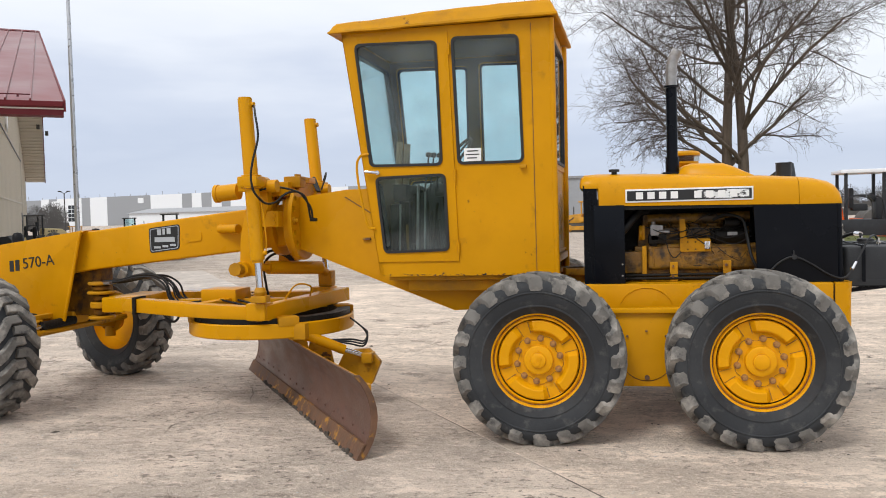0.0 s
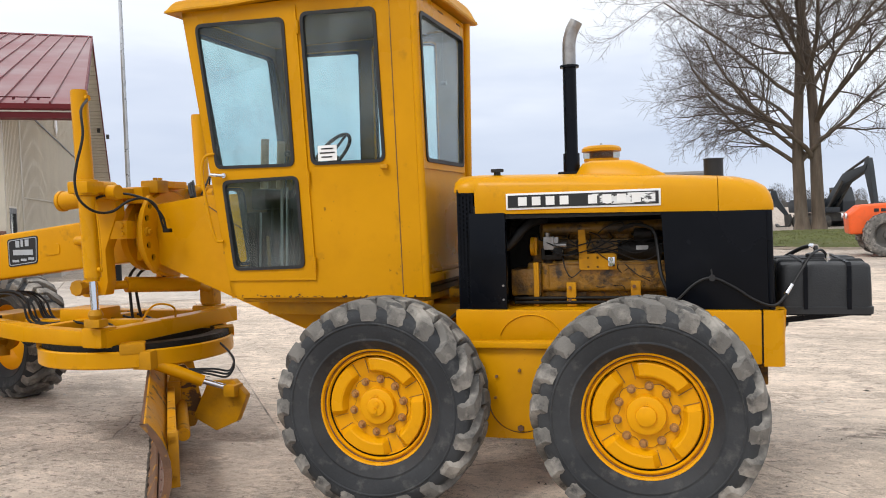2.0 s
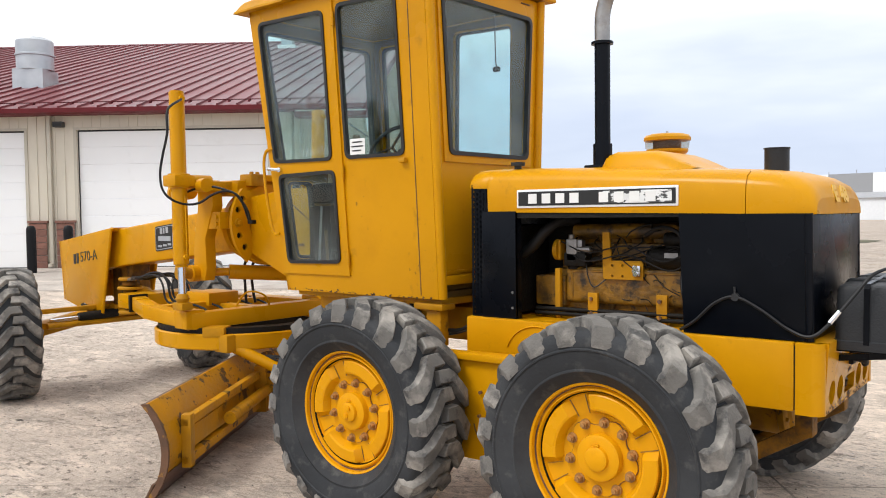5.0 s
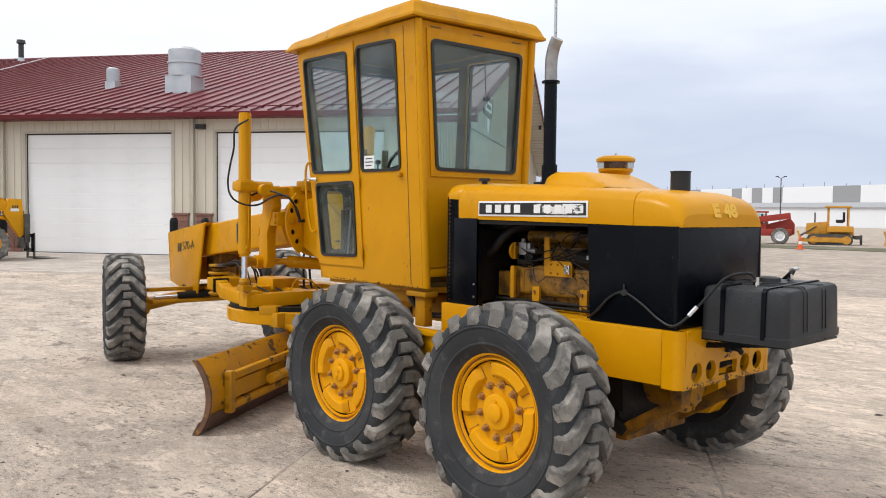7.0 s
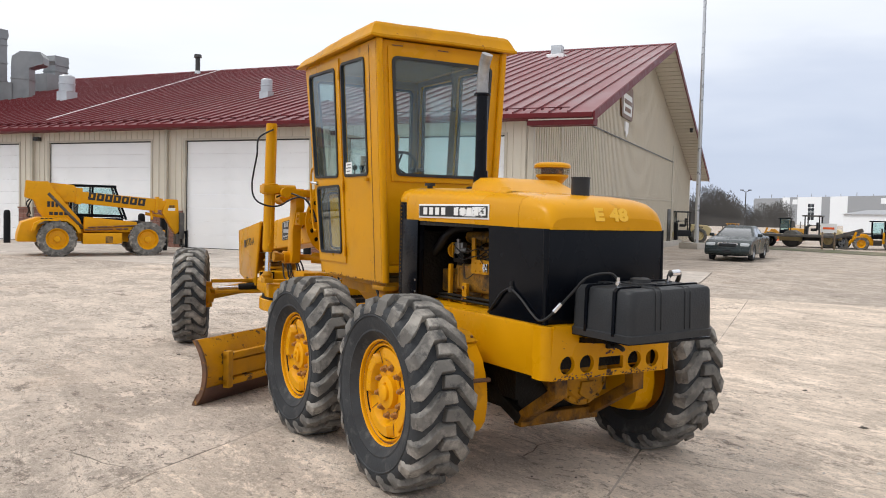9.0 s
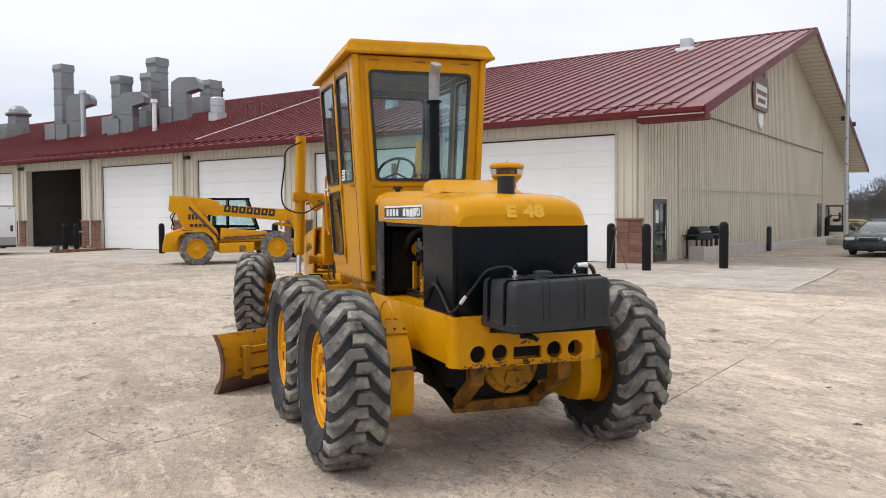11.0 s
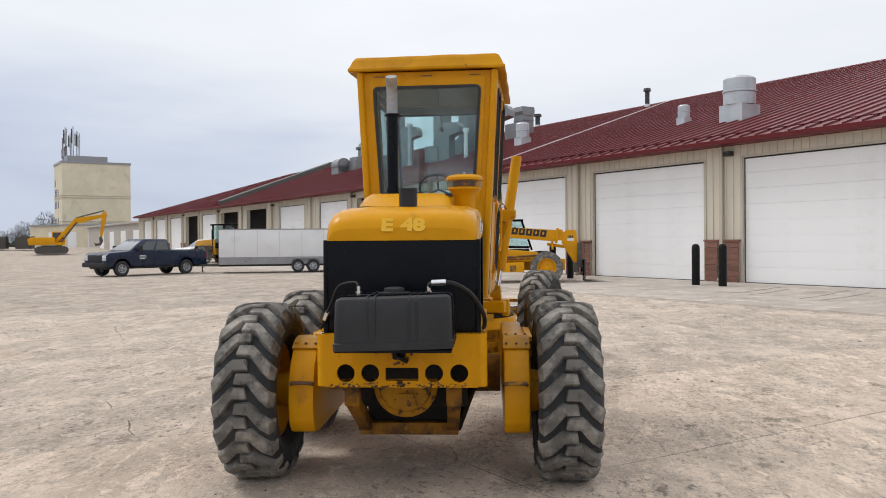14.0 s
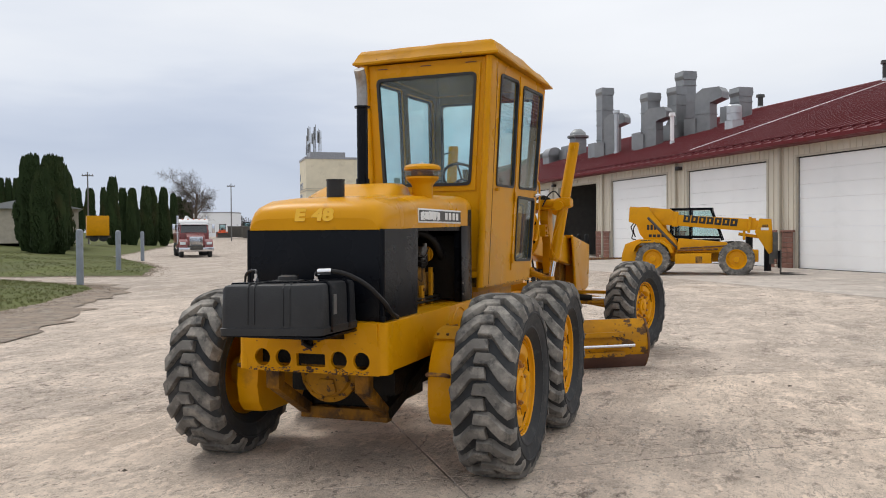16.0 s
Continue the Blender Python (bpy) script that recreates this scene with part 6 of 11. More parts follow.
st_ = Shape().loft([[V(x, p[0], p[1]) for p in [(d - 0.029, z) for d, z in sec[:4]] + [(d - 0.036, z) for d, z in sec[3::-1]]] for x in (0.01, length * 0.5, length - 0.01)])
part("wear_strip", st_, m_board, blade, "bare brown steel along blade foot", m=bm_)
rnd = random.Random(8)
mdq = Shape()
for k in range(120):
    x, h_, w_ = rnd.uniform(0.0, length * 0.8), rnd.uniform(0.008, 0.034) * (1.5 if k % 7 == 0 else 1.0), rnd.uniform(0.008, 0.03)
    mdq.box(x - w_, x + w_ * rnd.uniform(0.6, 1.4), 0.112, 0.130 + rnd.uniform(0, 0.008), 0.0, h_, bevel=0.006, seg=1)
part("caked_mud", mdq, m_mud, blade, "dried mud along cutting edge", m=bm_, smooth=60, kind="stuff")
for k in range(16):
    x = 0.14 + k * (length - 0.28) / 15
    part("blade_bolt", Shape().rod((x, 0.018, 0.165), (x, 0.031, 0.16), 0.010, seg=8), m_board, blade, m=bm_)
for x0 in (0.01, length - 0.01):
    s = Shape()
    s.loft([[V(x0 - 0.012, d - 0.04, z), V(x0 + 0.012, d - 0.04, z), V(x0 + 0.012, d + 0.004, z), V(x0 - 0.012, d + 0.004, z)] for d, z in sec])
    part("end_plate", s, m_rust, blade, "rusty yellow blade end plate", m=bm_)
part("slide_rail", Shape().box(0.25, length - 0.35, -0.075, -0.020, 0.40, 0.46, bevel=0.008).box(0.25, length - 0.35, -0.075, -0.020, 0.16, 0.22, bevel=0.008), m_chipped, blade, "yellow slide rails behind blade", m=bm_)
part("wear_plate", Shape().box(0.25, 0.32, -0.085, -0.02, 0.14, 0.48, bevel=0.008).box(0.3, 1.2, -0.05, -0.02, 0.24, 0.38), m_worn, blade, m=bm_)
part("side_shift_rod", Shape().rod((length - 1.2, -0.12, 0.30), (length - 0.25, -0.12, 0.30), 0.02, seg=14), m_chrome, blade, m=bm_)
part("side_shift_cylinder", Shape().rod((0.9, -0.12, 0.30), (length - 1.2, -0.12, 0.30), 0.045, seg=18), m_worn, blade, m=bm_)
for k, xx in enumerate((length * 0.47, length * 0.70)):
    br = Shape().prism(round_poly([(-0.03, 0.12), (-0.22, 0.13), (-0.29, 0.28), (-0.24, 0.52), (-0.15, 0.63), (-0.06, 0.60), (-0.02, 0.45)], 0.03, 3), "x", xx - 0.02, xx + 0.02, bevel=0.006)
    br.box(xx - 0.05, xx + 0.05, -0.12, -0.02, 0.12, 0.50, bevel=0.01)
    part("blade_arm", br, m_chipped, grader, "yellow plate arm from circle to blade", m=bm_)
tc = Shape().rod((-2.86, -0.40, 0.70), (-2.55, -0.21, 0.53), 0.045, seg=18).rod((-2.92, -0.44, 0.73), (-2.86, -0.40, 0.70), 0.06, seg=18)
tip = part("tip_cylinder", tc, m_yellow, grader, "yellow blade tip cylinder")
part("chrome_rod", Shape().rod((-2.56, -0.215, 0.535), (-2.37, -0.10, 0.45), 0.022, seg=14), m_chrome, tip)
part("clevis", Shape().box(-2.41, -2.31, -0.17, -0.03, 0.40, 0.49, bevel=0.015), m_worn, tip)
part("clevis", Shape().box(-2.96, -2.80, -0.50, -0.36, 0.66, 0.80, bevel=0.012), m_worn, tip)
part("tip_bracket", Shape().prism(round_poly([(-2.58, 0.50), (-2.36, 0.52), (-2.25, 0.40), (-2.34, 0.20), (-2.52, 0.12), (-2.72, 0.22)], 0.03, 3), "y", -0.10, -0.03, bevel=0.006), m_worn, grader)
for k in range(3):
    part("hose", Shape().tube([(-2.66, -0.26 + 0.02 * k, 0.62), (-2.50, -0.19 + 0.03 * k, 0.58 + 0.015 * k), (-2.40, -0.12 + 0.02 * k, 0.55 + 0.02 * k), (-2.38, -0.04, 0.62 + 0.02 * k), (-2.46, 0.05, 0.70), (-2.6, 0.12, 0.78)], 0.008, 8), m_hose, grader)

# ---- ground ----
WA = radians(125.444)
NX, NY = math.cos(WA), math.sin(WA)
# building frame: u along the front wall, n the depth behind it
BLD = Matrix(((NY, NX, 0, 0), (-NX, NY, 0, 0), (0, 0, 1, 0), (0, 0, 0, 1)))


def ease(t):
    t = min(max(t, 0.0), 1.0)
    return t * t * (3 - 2 * t)


def ground_z(x, y):
    """The yard rises a little towards the building and falls level elsewhere."""
    far = 0.95 * ease((math.hypot(x, y) - 118.0) / 35.0) * ease((-x - 40.0) / 40.0) * ease((-y - 20.0) / 25.0)
    return 0.10 * min(max((x * NX + y * NY - 18.5) / 3.0, 0.0), 1.0) + far


def ground_material(name, tone, pitted, rand=0.0):
    """Weathered concrete: soft patches, clay stains, pits, grit and a few fine cracks, laid out in the world."""
    m = bpy.data.materials.new(name)
    m.use_nodes = True
    n, l = m.node_tree.nodes, m.node_tree.links
    b = n["Principled BSDF"]
    place = n.new("ShaderNodeNewGeometry").outputs["Position"]

    def noise_at(scale, detail=8.0, rough=0.6, stretch=(1, 1, 1), turn=0.0, dist=0.0, shift=0.0):
        mp = n.new("ShaderNodeMapping")
        mp.inputs["Scale"].default_value, mp.inputs["Rotation"].default_value, mp.inputs["Location"].default_value = stretch, (0, 0, turn), (shift, shift * 0.7, 0)
        t = n.new("ShaderNodeTexNoise")
        t.inputs["Scale"].default_value, t.inputs["Detail"].default_value, t.inputs["Roughness"].default_value, t.inputs["Distortion"].default_value = scale, detail, rough, dist
        l.new(place, mp.inputs[0]), l.new(mp.outputs[0], t.inputs[0])
        return t.outputs[0]

    def span(v, lo, hi, a=0.0, c=1.0):
        r = n.new("ShaderNodeMapRange")
        r.inputs["From Min"].default_value, r.inputs["From Max"].default_value, r.inputs["To Min"].default_value, r.inputs["To Max"].default_value = lo, hi, a, c
        l.new(v, r.inputs[0])
        return r.outputs[0]

    def mix(f, a, c):
        x = n.new("ShaderNodeMixRGB")
        l.new(f, x.inputs[0])
        for i, q in ((1, a), (2, c)):
            if isinstance(q, tuple):
                x.inputs[i].default_value = (*q, 1)
            else:
                l.new(q, x.inputs[i])
        return x.outputs[0]

    def both(u, v):
        x = n.new("ShaderNodeMath")
        x.operation = "MULTIPLY"
        l.new(u, x.inputs[0]), l.new(v, x.inputs[1])
        return x.outputs[0]

    def shade(k):
        return tuple(min(v * k, 0.92) for v in tone)
    c = mix(span(noise_at(0.16, 5, 0.55), 0.36, 0.64), shade(1.04), shade(0.86))
    c = mix(span(noise_at(0.55, 12, 0.70, (1, 1.7, 1), 0.35, 0.3), 0.46, 0.58, 0, 0.70), c, shade(1.36))
    c = mix(span(noise_at(0.8, 12, 0.70, (0.8, 1.9, 1), -0.45, 0.4), 0.51, 0.60, 0, 0.48), c, shade(0.62))
    c = mix(span(noise_at(0.42, 6, 0.6, shift=9.0), 0.56, 0.72, 0, 0.40), c, (0.47, 0.345, 0.25))
    c = mix(span(noise_at(2.1, 13, 0.78), 0.52, 0.575, 0, 0.55), c, shade(0.60))
    c = mix(span(noise_at(1.6, 14, 0.80, (1, 2.2, 1), 0.9, 0.2, 4.0), 0.54, 0.58, 0, 0.65), c, shade(1.50))
    # scrapes and scuff lines
    for sc_, st_, tn_, sf_, k_ in ((0.9, (0.5, 3.0, 1), 0.75, 21.0, 0.75), (1.3, (0.4, 2.6, 1), -0.55, 33.0, 0.7), (2.2, (1, 2.0, 1), 0.2, 41.0, 0.8)):
        v_ = noise_at(sc_, 9, 0.66, st_, tn_, 0.3, sf_)
        c = mix(both(both(span(v_, 0.489, 0.50), span(v_, 0.50, 0.511, k_, 0.0)), span(noise_at(0.5, 5, 0.6, shift=sf_ + 5.0), 0.46, 0.58)), c, shade(0.42))
    # damp, oily and muddy spots
    c = mix(both(span(noise_at(1.3, 12, 0.78, (1, 1.6, 1), 0.3, 0.0, 17.0), 0.56, 0.605, 0, 0.85), span(noise_at(0.22, 4, 0.5, shift=3.0), 0.42, 0.56)), c, (0.15, 0.118, 0.095))
    # pits and small scabs, in drifts
    c = mix(both(span(noise_at(11, 7, 0.66, (1, 1.4, 1), 0.4), 0.565, 0.60, 0, 0.85 * pitted), span(noise_at(0.65, 8, 0.6, shift=6.0), 0.40, 0.56)), c, (0.17, 0.138, 0.113))
    c = mix(span(noise_at(6.0, 12, 0.80), 0.55, 0.60, 0, 0.55), c, shade(1.38))
    c = mix(span(noise_at(13.0, 10, 0.78, (1, 1.8, 1), 0.6, 0.0, 11.0), 0.575, 0.60, 0, 0.65), c, shade(0.45))
    c = mix(span(noise_at(30, 8, 0.75), 0.57, 0.65, 0, 0.60), c, shade(0.42))
    c = mix(span(noise_at(75, 5, 0.65), 0.54, 0.66, 0, 0.60), c, shade(1.42))
    wob = n.new("ShaderNodeTexNoise")
    wob.inputs["Scale"].default_value, wob.inputs["Detail"].default_value, wob.inputs["Roughness"].default_value = 1.1, 10.0, 0.62
    l.new(place, wob.inputs[0])
    vm = n.new("ShaderNodeVectorMath")
    vm.operation = "MULTIPLY_ADD"
    vm.inputs[1].default_value = (0.3, 0.3, 0)
    l.new(wob.outputs["Color"], vm.inputs[0]), l.new(place, vm.inputs[2])
    vo = n.new("ShaderNodeTexVoronoi")
    vo.feature, vo.voronoi_dimensions = "DISTANCE_TO_EDGE", "2D"
    vo.inputs["Scale"].default_value = 0.30
    l.new(vm.outputs[0], vo.inputs["Vector"])
    crack = both(span(vo.outputs["Distance"], 0.0, 0.0024, 0.7, 0.0), span(noise_at(0.45, 3, 0.5, shift=2.0), 0.53, 0.60))
    c = mix(crack, c, (0.14, 0.115, 0.095))
    if rand:
        info = n.new("ShaderNodeObjectInfo")
        hs = n.new("ShaderNodeHueSaturation")
        l.new(span(info.outputs["Random"], 0.0, 1.0, 1 - rand, 1 + rand), hs.inputs["Value"]), l.new(c, hs.inputs["Color"])
        c = hs.outputs[0]
    l.new(c, b.inputs["Base Color"])
    b.inputs["Roughness"].default_value, b.inputs["Specular IOR Level"].default_value = 0.88, 0.25
    ad = n.new("ShaderNodeMath")
    ad.operation = "MULTIPLY_ADD"
    ad.inputs[1].default_value = 0.30
    l.new(noise_at(38, 6, 0.65), ad.inputs[0]), l.new(noise_at(4.5, 12, 0.72), ad.inputs[2])
    sb = n.new("ShaderNodeMath")
    sb.operation = "SUBTRACT"
    l.new(ad.outputs[0], sb.inputs[0]), l.new(crack, sb.inputs[1])
    u = n.new("ShaderNodeBump")
    u.inputs["Strength"].default_value, u.inputs["Distance"].default_value = 1.0, 0.05
    l.new(sb.outputs[0], u.inputs["Height"]), l.new(u.outputs[0], b.inputs["Normal"])
    return m


m_ground = ground_material("yard_concrete", (0.425, 0.360, 0.303), 1.0)
m_slab = ground_material("pale_slab_concrete", (0.590, 0.490, 0.401), 0.8, 0.03)
m_rough = ground_material("pitted_slab_concrete", (0.515, 0.432, 0.360), 1.1, 0.03)
m_joint = material("joint_dirt", (0.15, 0.122, 0.10), 0.95, vary=0.2, vary_scale=3.0, bump=0.4, spots=(((0.47, 0.40, 0.335), 0.9, 0.42, 0.56, 0.9), ((0.08, 0.066, 0.055), 3.0, 0.55, 0.66, 0.7)))


def ground_sheet():
    """One sheet, fine near the machine and coarse far off, out to the horizon."""
    ticks = [-4000, -1500, -600, -300, -200, -160, -135, -120, -105, -92, -80, -70, -60, -48, -40, -34]
    ticks = ticks + [float(v) for v in np.arange(-30, 31, 1.5)] + [34, 40, 48, 60, 80, 110, 160, 300, 600, 1500, 4000]
    tmp = bmesh.new()
    grid = [[tmp.verts.new(V(x, y, ground_z(x, y))) for x in ticks] for y in ticks]
    for r0, r1 in zip(grid, grid[1:]):
        for i in range(len(ticks) - 1):
            tmp.faces.new((r0[i], r0[i + 1], r1[i + 1], r1[i]))
    s = Shape()
    s.take(tmp)
    return s


solid("ground", ground_sheet(), m_ground, "weathered beige concrete and gravel yard", "ground", kind="structure")
# cast slabs round the machine, square to the workshop; the joints hold dirt
SLAB_U, SLAB_N = [1.28 + 2.88 * k for k in range(-6, 6)], [0.04 + 4.62 * k for k in range(-3, 4)]
yard = thing("yard_slabs", "pale worn concrete slabs with dirt-filled joints", "pavement", BLD, kind="structure")
slab_shape = {}
for u0, u1 in zip(SLAB_U, SLAB_U[1:]):
    for n0, n1 in zip(SLAB_N, SLAB_N[1:]):
        mat_ = m_slab if u0 > -1.7 else m_rough
        mm_ = pose((u0 + u1) / 2, (n0 + n1) / 2, 0)
        if mat_ not in slab_shape:
            q = Shape().box(-1.434, 1.434, -2.304, 2.304, -0.10, 0.008, bevel=0.006, seg=1)
            slab_shape[mat_] = part("slab", q, mat_, yard, "pale concrete slab" if mat_ is m_slab else "greyer pitted concrete slab", smooth=0)
            slab_shape[mat_].matrix_basis = mm_
        else:
            again(slab_shape[mat_], yard, mm_)
fill, tight = Shape(), Shape()
for u0 in SLAB_U:
    dirty = -1.7 < u0 < 4.3
    (fill if dirty else tight).box(u0 - 0.012, u0 + 0.012, SLAB_N[0], SLAB_N[-1], -0.05, 0.0045 if dirty else 0.0075)
for n0 in SLAB_N:
    dirty = abs(n0) < 0.1
    (fill if dirty else tight).box(SLAB_U[0], SLAB_U[-1], n0 - 0.012, n0 + 0.012, -0.05, 0.0040 if dirty else 0.0072)
part("joint_dirt", fill, m_joint, yard, "dark dirt in slab joints", smooth=0, kind="stuff")
part("joint_grout", tight, m_rough, yard, "pale silted slab joints", smooth=0, kind="stuff")

# ---- workshop building; built in its own frame: x along the front wall, y the depth ----
m_siding = material("beige_steel_siding", (0.63, 0.575, 0.475), 0.5, vary=0.05, vary_scale=0.6, stretch=(1, 1, 0.3), spec=0.4, spots=(((0.45, 0.40, 0.32), 1.2, 0.55, 0.75, 0.35),))
m_trim = material("tan_trim", (0.50, 0.455, 0.37), 0.5, vary=0.05)
m_door = material("white_door", (0.87, 0.87, 0.87), 0.45, vary=0.025, vary_scale=0.7, spots=(((0.62, 0.61, 0.58), 1.5, 0.58, 0.8, 0.3),))
m_roof = material("red_metal_roof", (0.160, 0.025, 0.030), 0.36, vary=0.10, vary_scale=0.35, spec=0.45, rough_vary=0.08, spots=(((0.22, 0.05, 0.05), 0.5, 0.5, 0.75, 0.4),))
m_fascia = material("dark_red_fascia", (0.13, 0.016, 0.021), 0.55, vary=0.08, spec=0.25)
m_guard = material("dull_red_rail", (0.075, 0.010, 0.013), 0.75, vary=0.1, spec=0.15)
m_block = material("brown_split_block", (0.20, 0.095, 0.07), 0.85, vary=0.2, vary_scale=6, bump=0.5, bump_scale=25, rand=0.18)
m_concrete = material("plain_concrete", (0.44, 0.41, 0.37), 0.85, vary=0.12, vary_scale=1.5, bump=0.15)
# Room walls coloured dark to give the shade inside open bays.
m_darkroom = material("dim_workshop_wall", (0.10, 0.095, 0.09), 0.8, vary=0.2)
m_soffit = material("soffit_panel", (0.66, 0.62, 0.54), 0.55, vary=0.04)
m_asphalt = material("dark_roof_edge", (0.10, 0.11, 0.10), 0.8, vary=0.2)
m_lamp = material("dark_lamp_metal", (0.04, 0.038, 0.035), 0.4, vary=0.1)
DOORS = [(-13.66, -7.37), (-21.5, -15.4), (-29.35, -23.35), (-37.3, -31.25), (-44.8, -39.2), (-51.2, -46.4), (-59.4, -54.0), (-67.4, -62.4), (-75.1, -69.9), (-81.8, -76.8), (-88.0, -83.3), (-95.0, -90.0), (-102.0, -97.2), (-109.0, -104.5)]
OPEN = (4, 7, 8, 10)
WALL_N, GZ, TOP, EAVE_N, EAVE_Z, RIDGE_N, RIDGE_Z = 21.5, 0.12, 4.62, 20.85, 5.26, 43.5, 11.92
U0, U1, U_ROOF = -112.0, -6.35, -4.10
PITCH = (RIDGE_Z - EAVE_Z) / (RIDGE_N - EAVE_N)
front = Shape().plate([(U0, GZ - 0.3), (U1, GZ - 0.3), (U1, 5.2), (U0, 5.2)], [[(a, GZ - 0.2), (b, GZ - 0.2), (b, TOP), (a, TOP)] for a, b in DOORS], lambda u, v, d: (u, WALL_N + d, v), 0.3)
wall_front = solid("wall_front", front, m_siding, "beige ribbed steel front wall with door bays", "wall", BLD, kind="structure", smooth=0)
ribs = Shape()
def rib(u, z0, z1, w=0.03, d=0.03):
    ribs.box(u - w, u + w, WALL_N - d, WALL_N + 0.01, z0, z1)
u = U1 - 0.12
while u > U0:
    hit_door = any(a - 0.12 < u < b + 0.12 for a, b in DOORS)
    if hit_door:
        rib(u, TOP + 0.07, 5.2)
    else:
        rib(u, 1.67, 5.2)
    u -= 0.305
part("siding_ribs", ribs, m_siding, wall_front, "raised siding ribs", smooth=0, kind="stuff")
for k, (a, b) in enumerate(DOORS):
    t = Shape().box(a - 0.10, a, WALL_N - 0.035, WALL_N + 0.02, GZ, TOP + 0.08).box(b, b + 0.10, WALL_N - 0.035, WALL_N + 0.02, GZ, TOP + 0.08).box(a, b, WALL_N - 0.035, WALL_N + 0.02, TOP, TOP + 0.08)
    part("door_surround", t, m_trim, wall_front, smooth=0)
    if k in OPEN:
        continue
    d = thing("overhead_door", "closed white sectional overhead door in beige wall", "garage door", BLD, group="workshop doors")
    rows = 8
    hgt = (TOP - GZ) / rows
    one = None
    for r in range(rows):
        if one is None:
            s = Shape().box(a + 0.01, b - 0.01, WALL_N + 0.10, WALL_N + 0.14, GZ + 0.01, GZ + hgt + 0.0065, bevel=0.006, seg=1)
            one = part("door_panel", s, m_door, d, "white ribbed door section", smooth=0)
        else:
            again(one, d, pose(0, 0, r * hgt))
    # Black strips at sides and head give the shadow of the door recess.
    for x0, x1, z0, z1 in ((a - 0.005, a + 0.03, GZ, TOP), (b - 0.03, b + 0.005, GZ, TOP), (a + 0.03, b - 0.03, TOP - 0.05, TOP + 0.005)):
        part("edge_seal", Shape().box(x0, x1, WALL_N + 0.075, WALL_N + 0.098, z0, z1), m_rubber, d, "dark strip for door recess shadow", smooth=0)
    part("bottom_seal", Shape().box(a, b, WALL_N + 0.08, WALL_N + 0.13, GZ - 0.02, GZ + 0.03), m_rubber, d)
# rooms behind the open bays, their shade put into the wall colour
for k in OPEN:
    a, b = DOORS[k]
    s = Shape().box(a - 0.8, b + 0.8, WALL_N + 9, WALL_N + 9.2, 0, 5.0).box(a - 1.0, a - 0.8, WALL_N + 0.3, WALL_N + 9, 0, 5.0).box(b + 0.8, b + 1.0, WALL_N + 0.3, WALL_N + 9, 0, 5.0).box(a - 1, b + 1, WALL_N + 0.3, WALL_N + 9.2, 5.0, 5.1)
    solid("workshop_room", s, m_darkroom, "workshop room coloured dark for shade behind open bay", "room", BLD, kind="structure", smooth=0)
a, b = DOORS[4]
bench = thing("tool_bench", "dark tool bench inside open workshop bay", "bench", BLD @ pose(b - 1.6, WALL_N + 1.6, GZ))
part("top", Shape().box(-0.9, 0.9, -0.35, 0.35, 0.85, 0.92), m_steel, bench)
for sx in (-0.8, 0.8):
    for sy in (-0.28, 0.28):
        part("leg", Shape().box(sx - 0.04, sx + 0.04, sy - 0.04, sy + 0.04, 0, 0.85), m_lamp, bench)
post = solid("machine_post", Shape().box(-0.12, 0.12, -0.12, 0.12, 0, 2.2).box(-0.6, 0.1, -0.1, 0.1, 1.5, 1.65), m_lamp, "dark upright lift post in open bay", "post", BLD @ pose(b - 3.0, WALL_N + 2.2, GZ))
# brick piers, downspouts, wall lamps, bollards
edges = [(-7.37, -6.35)] + [(DOORS[i + 1][1], DOORS[i][0]) for i in range(len(DOORS) - 1)]
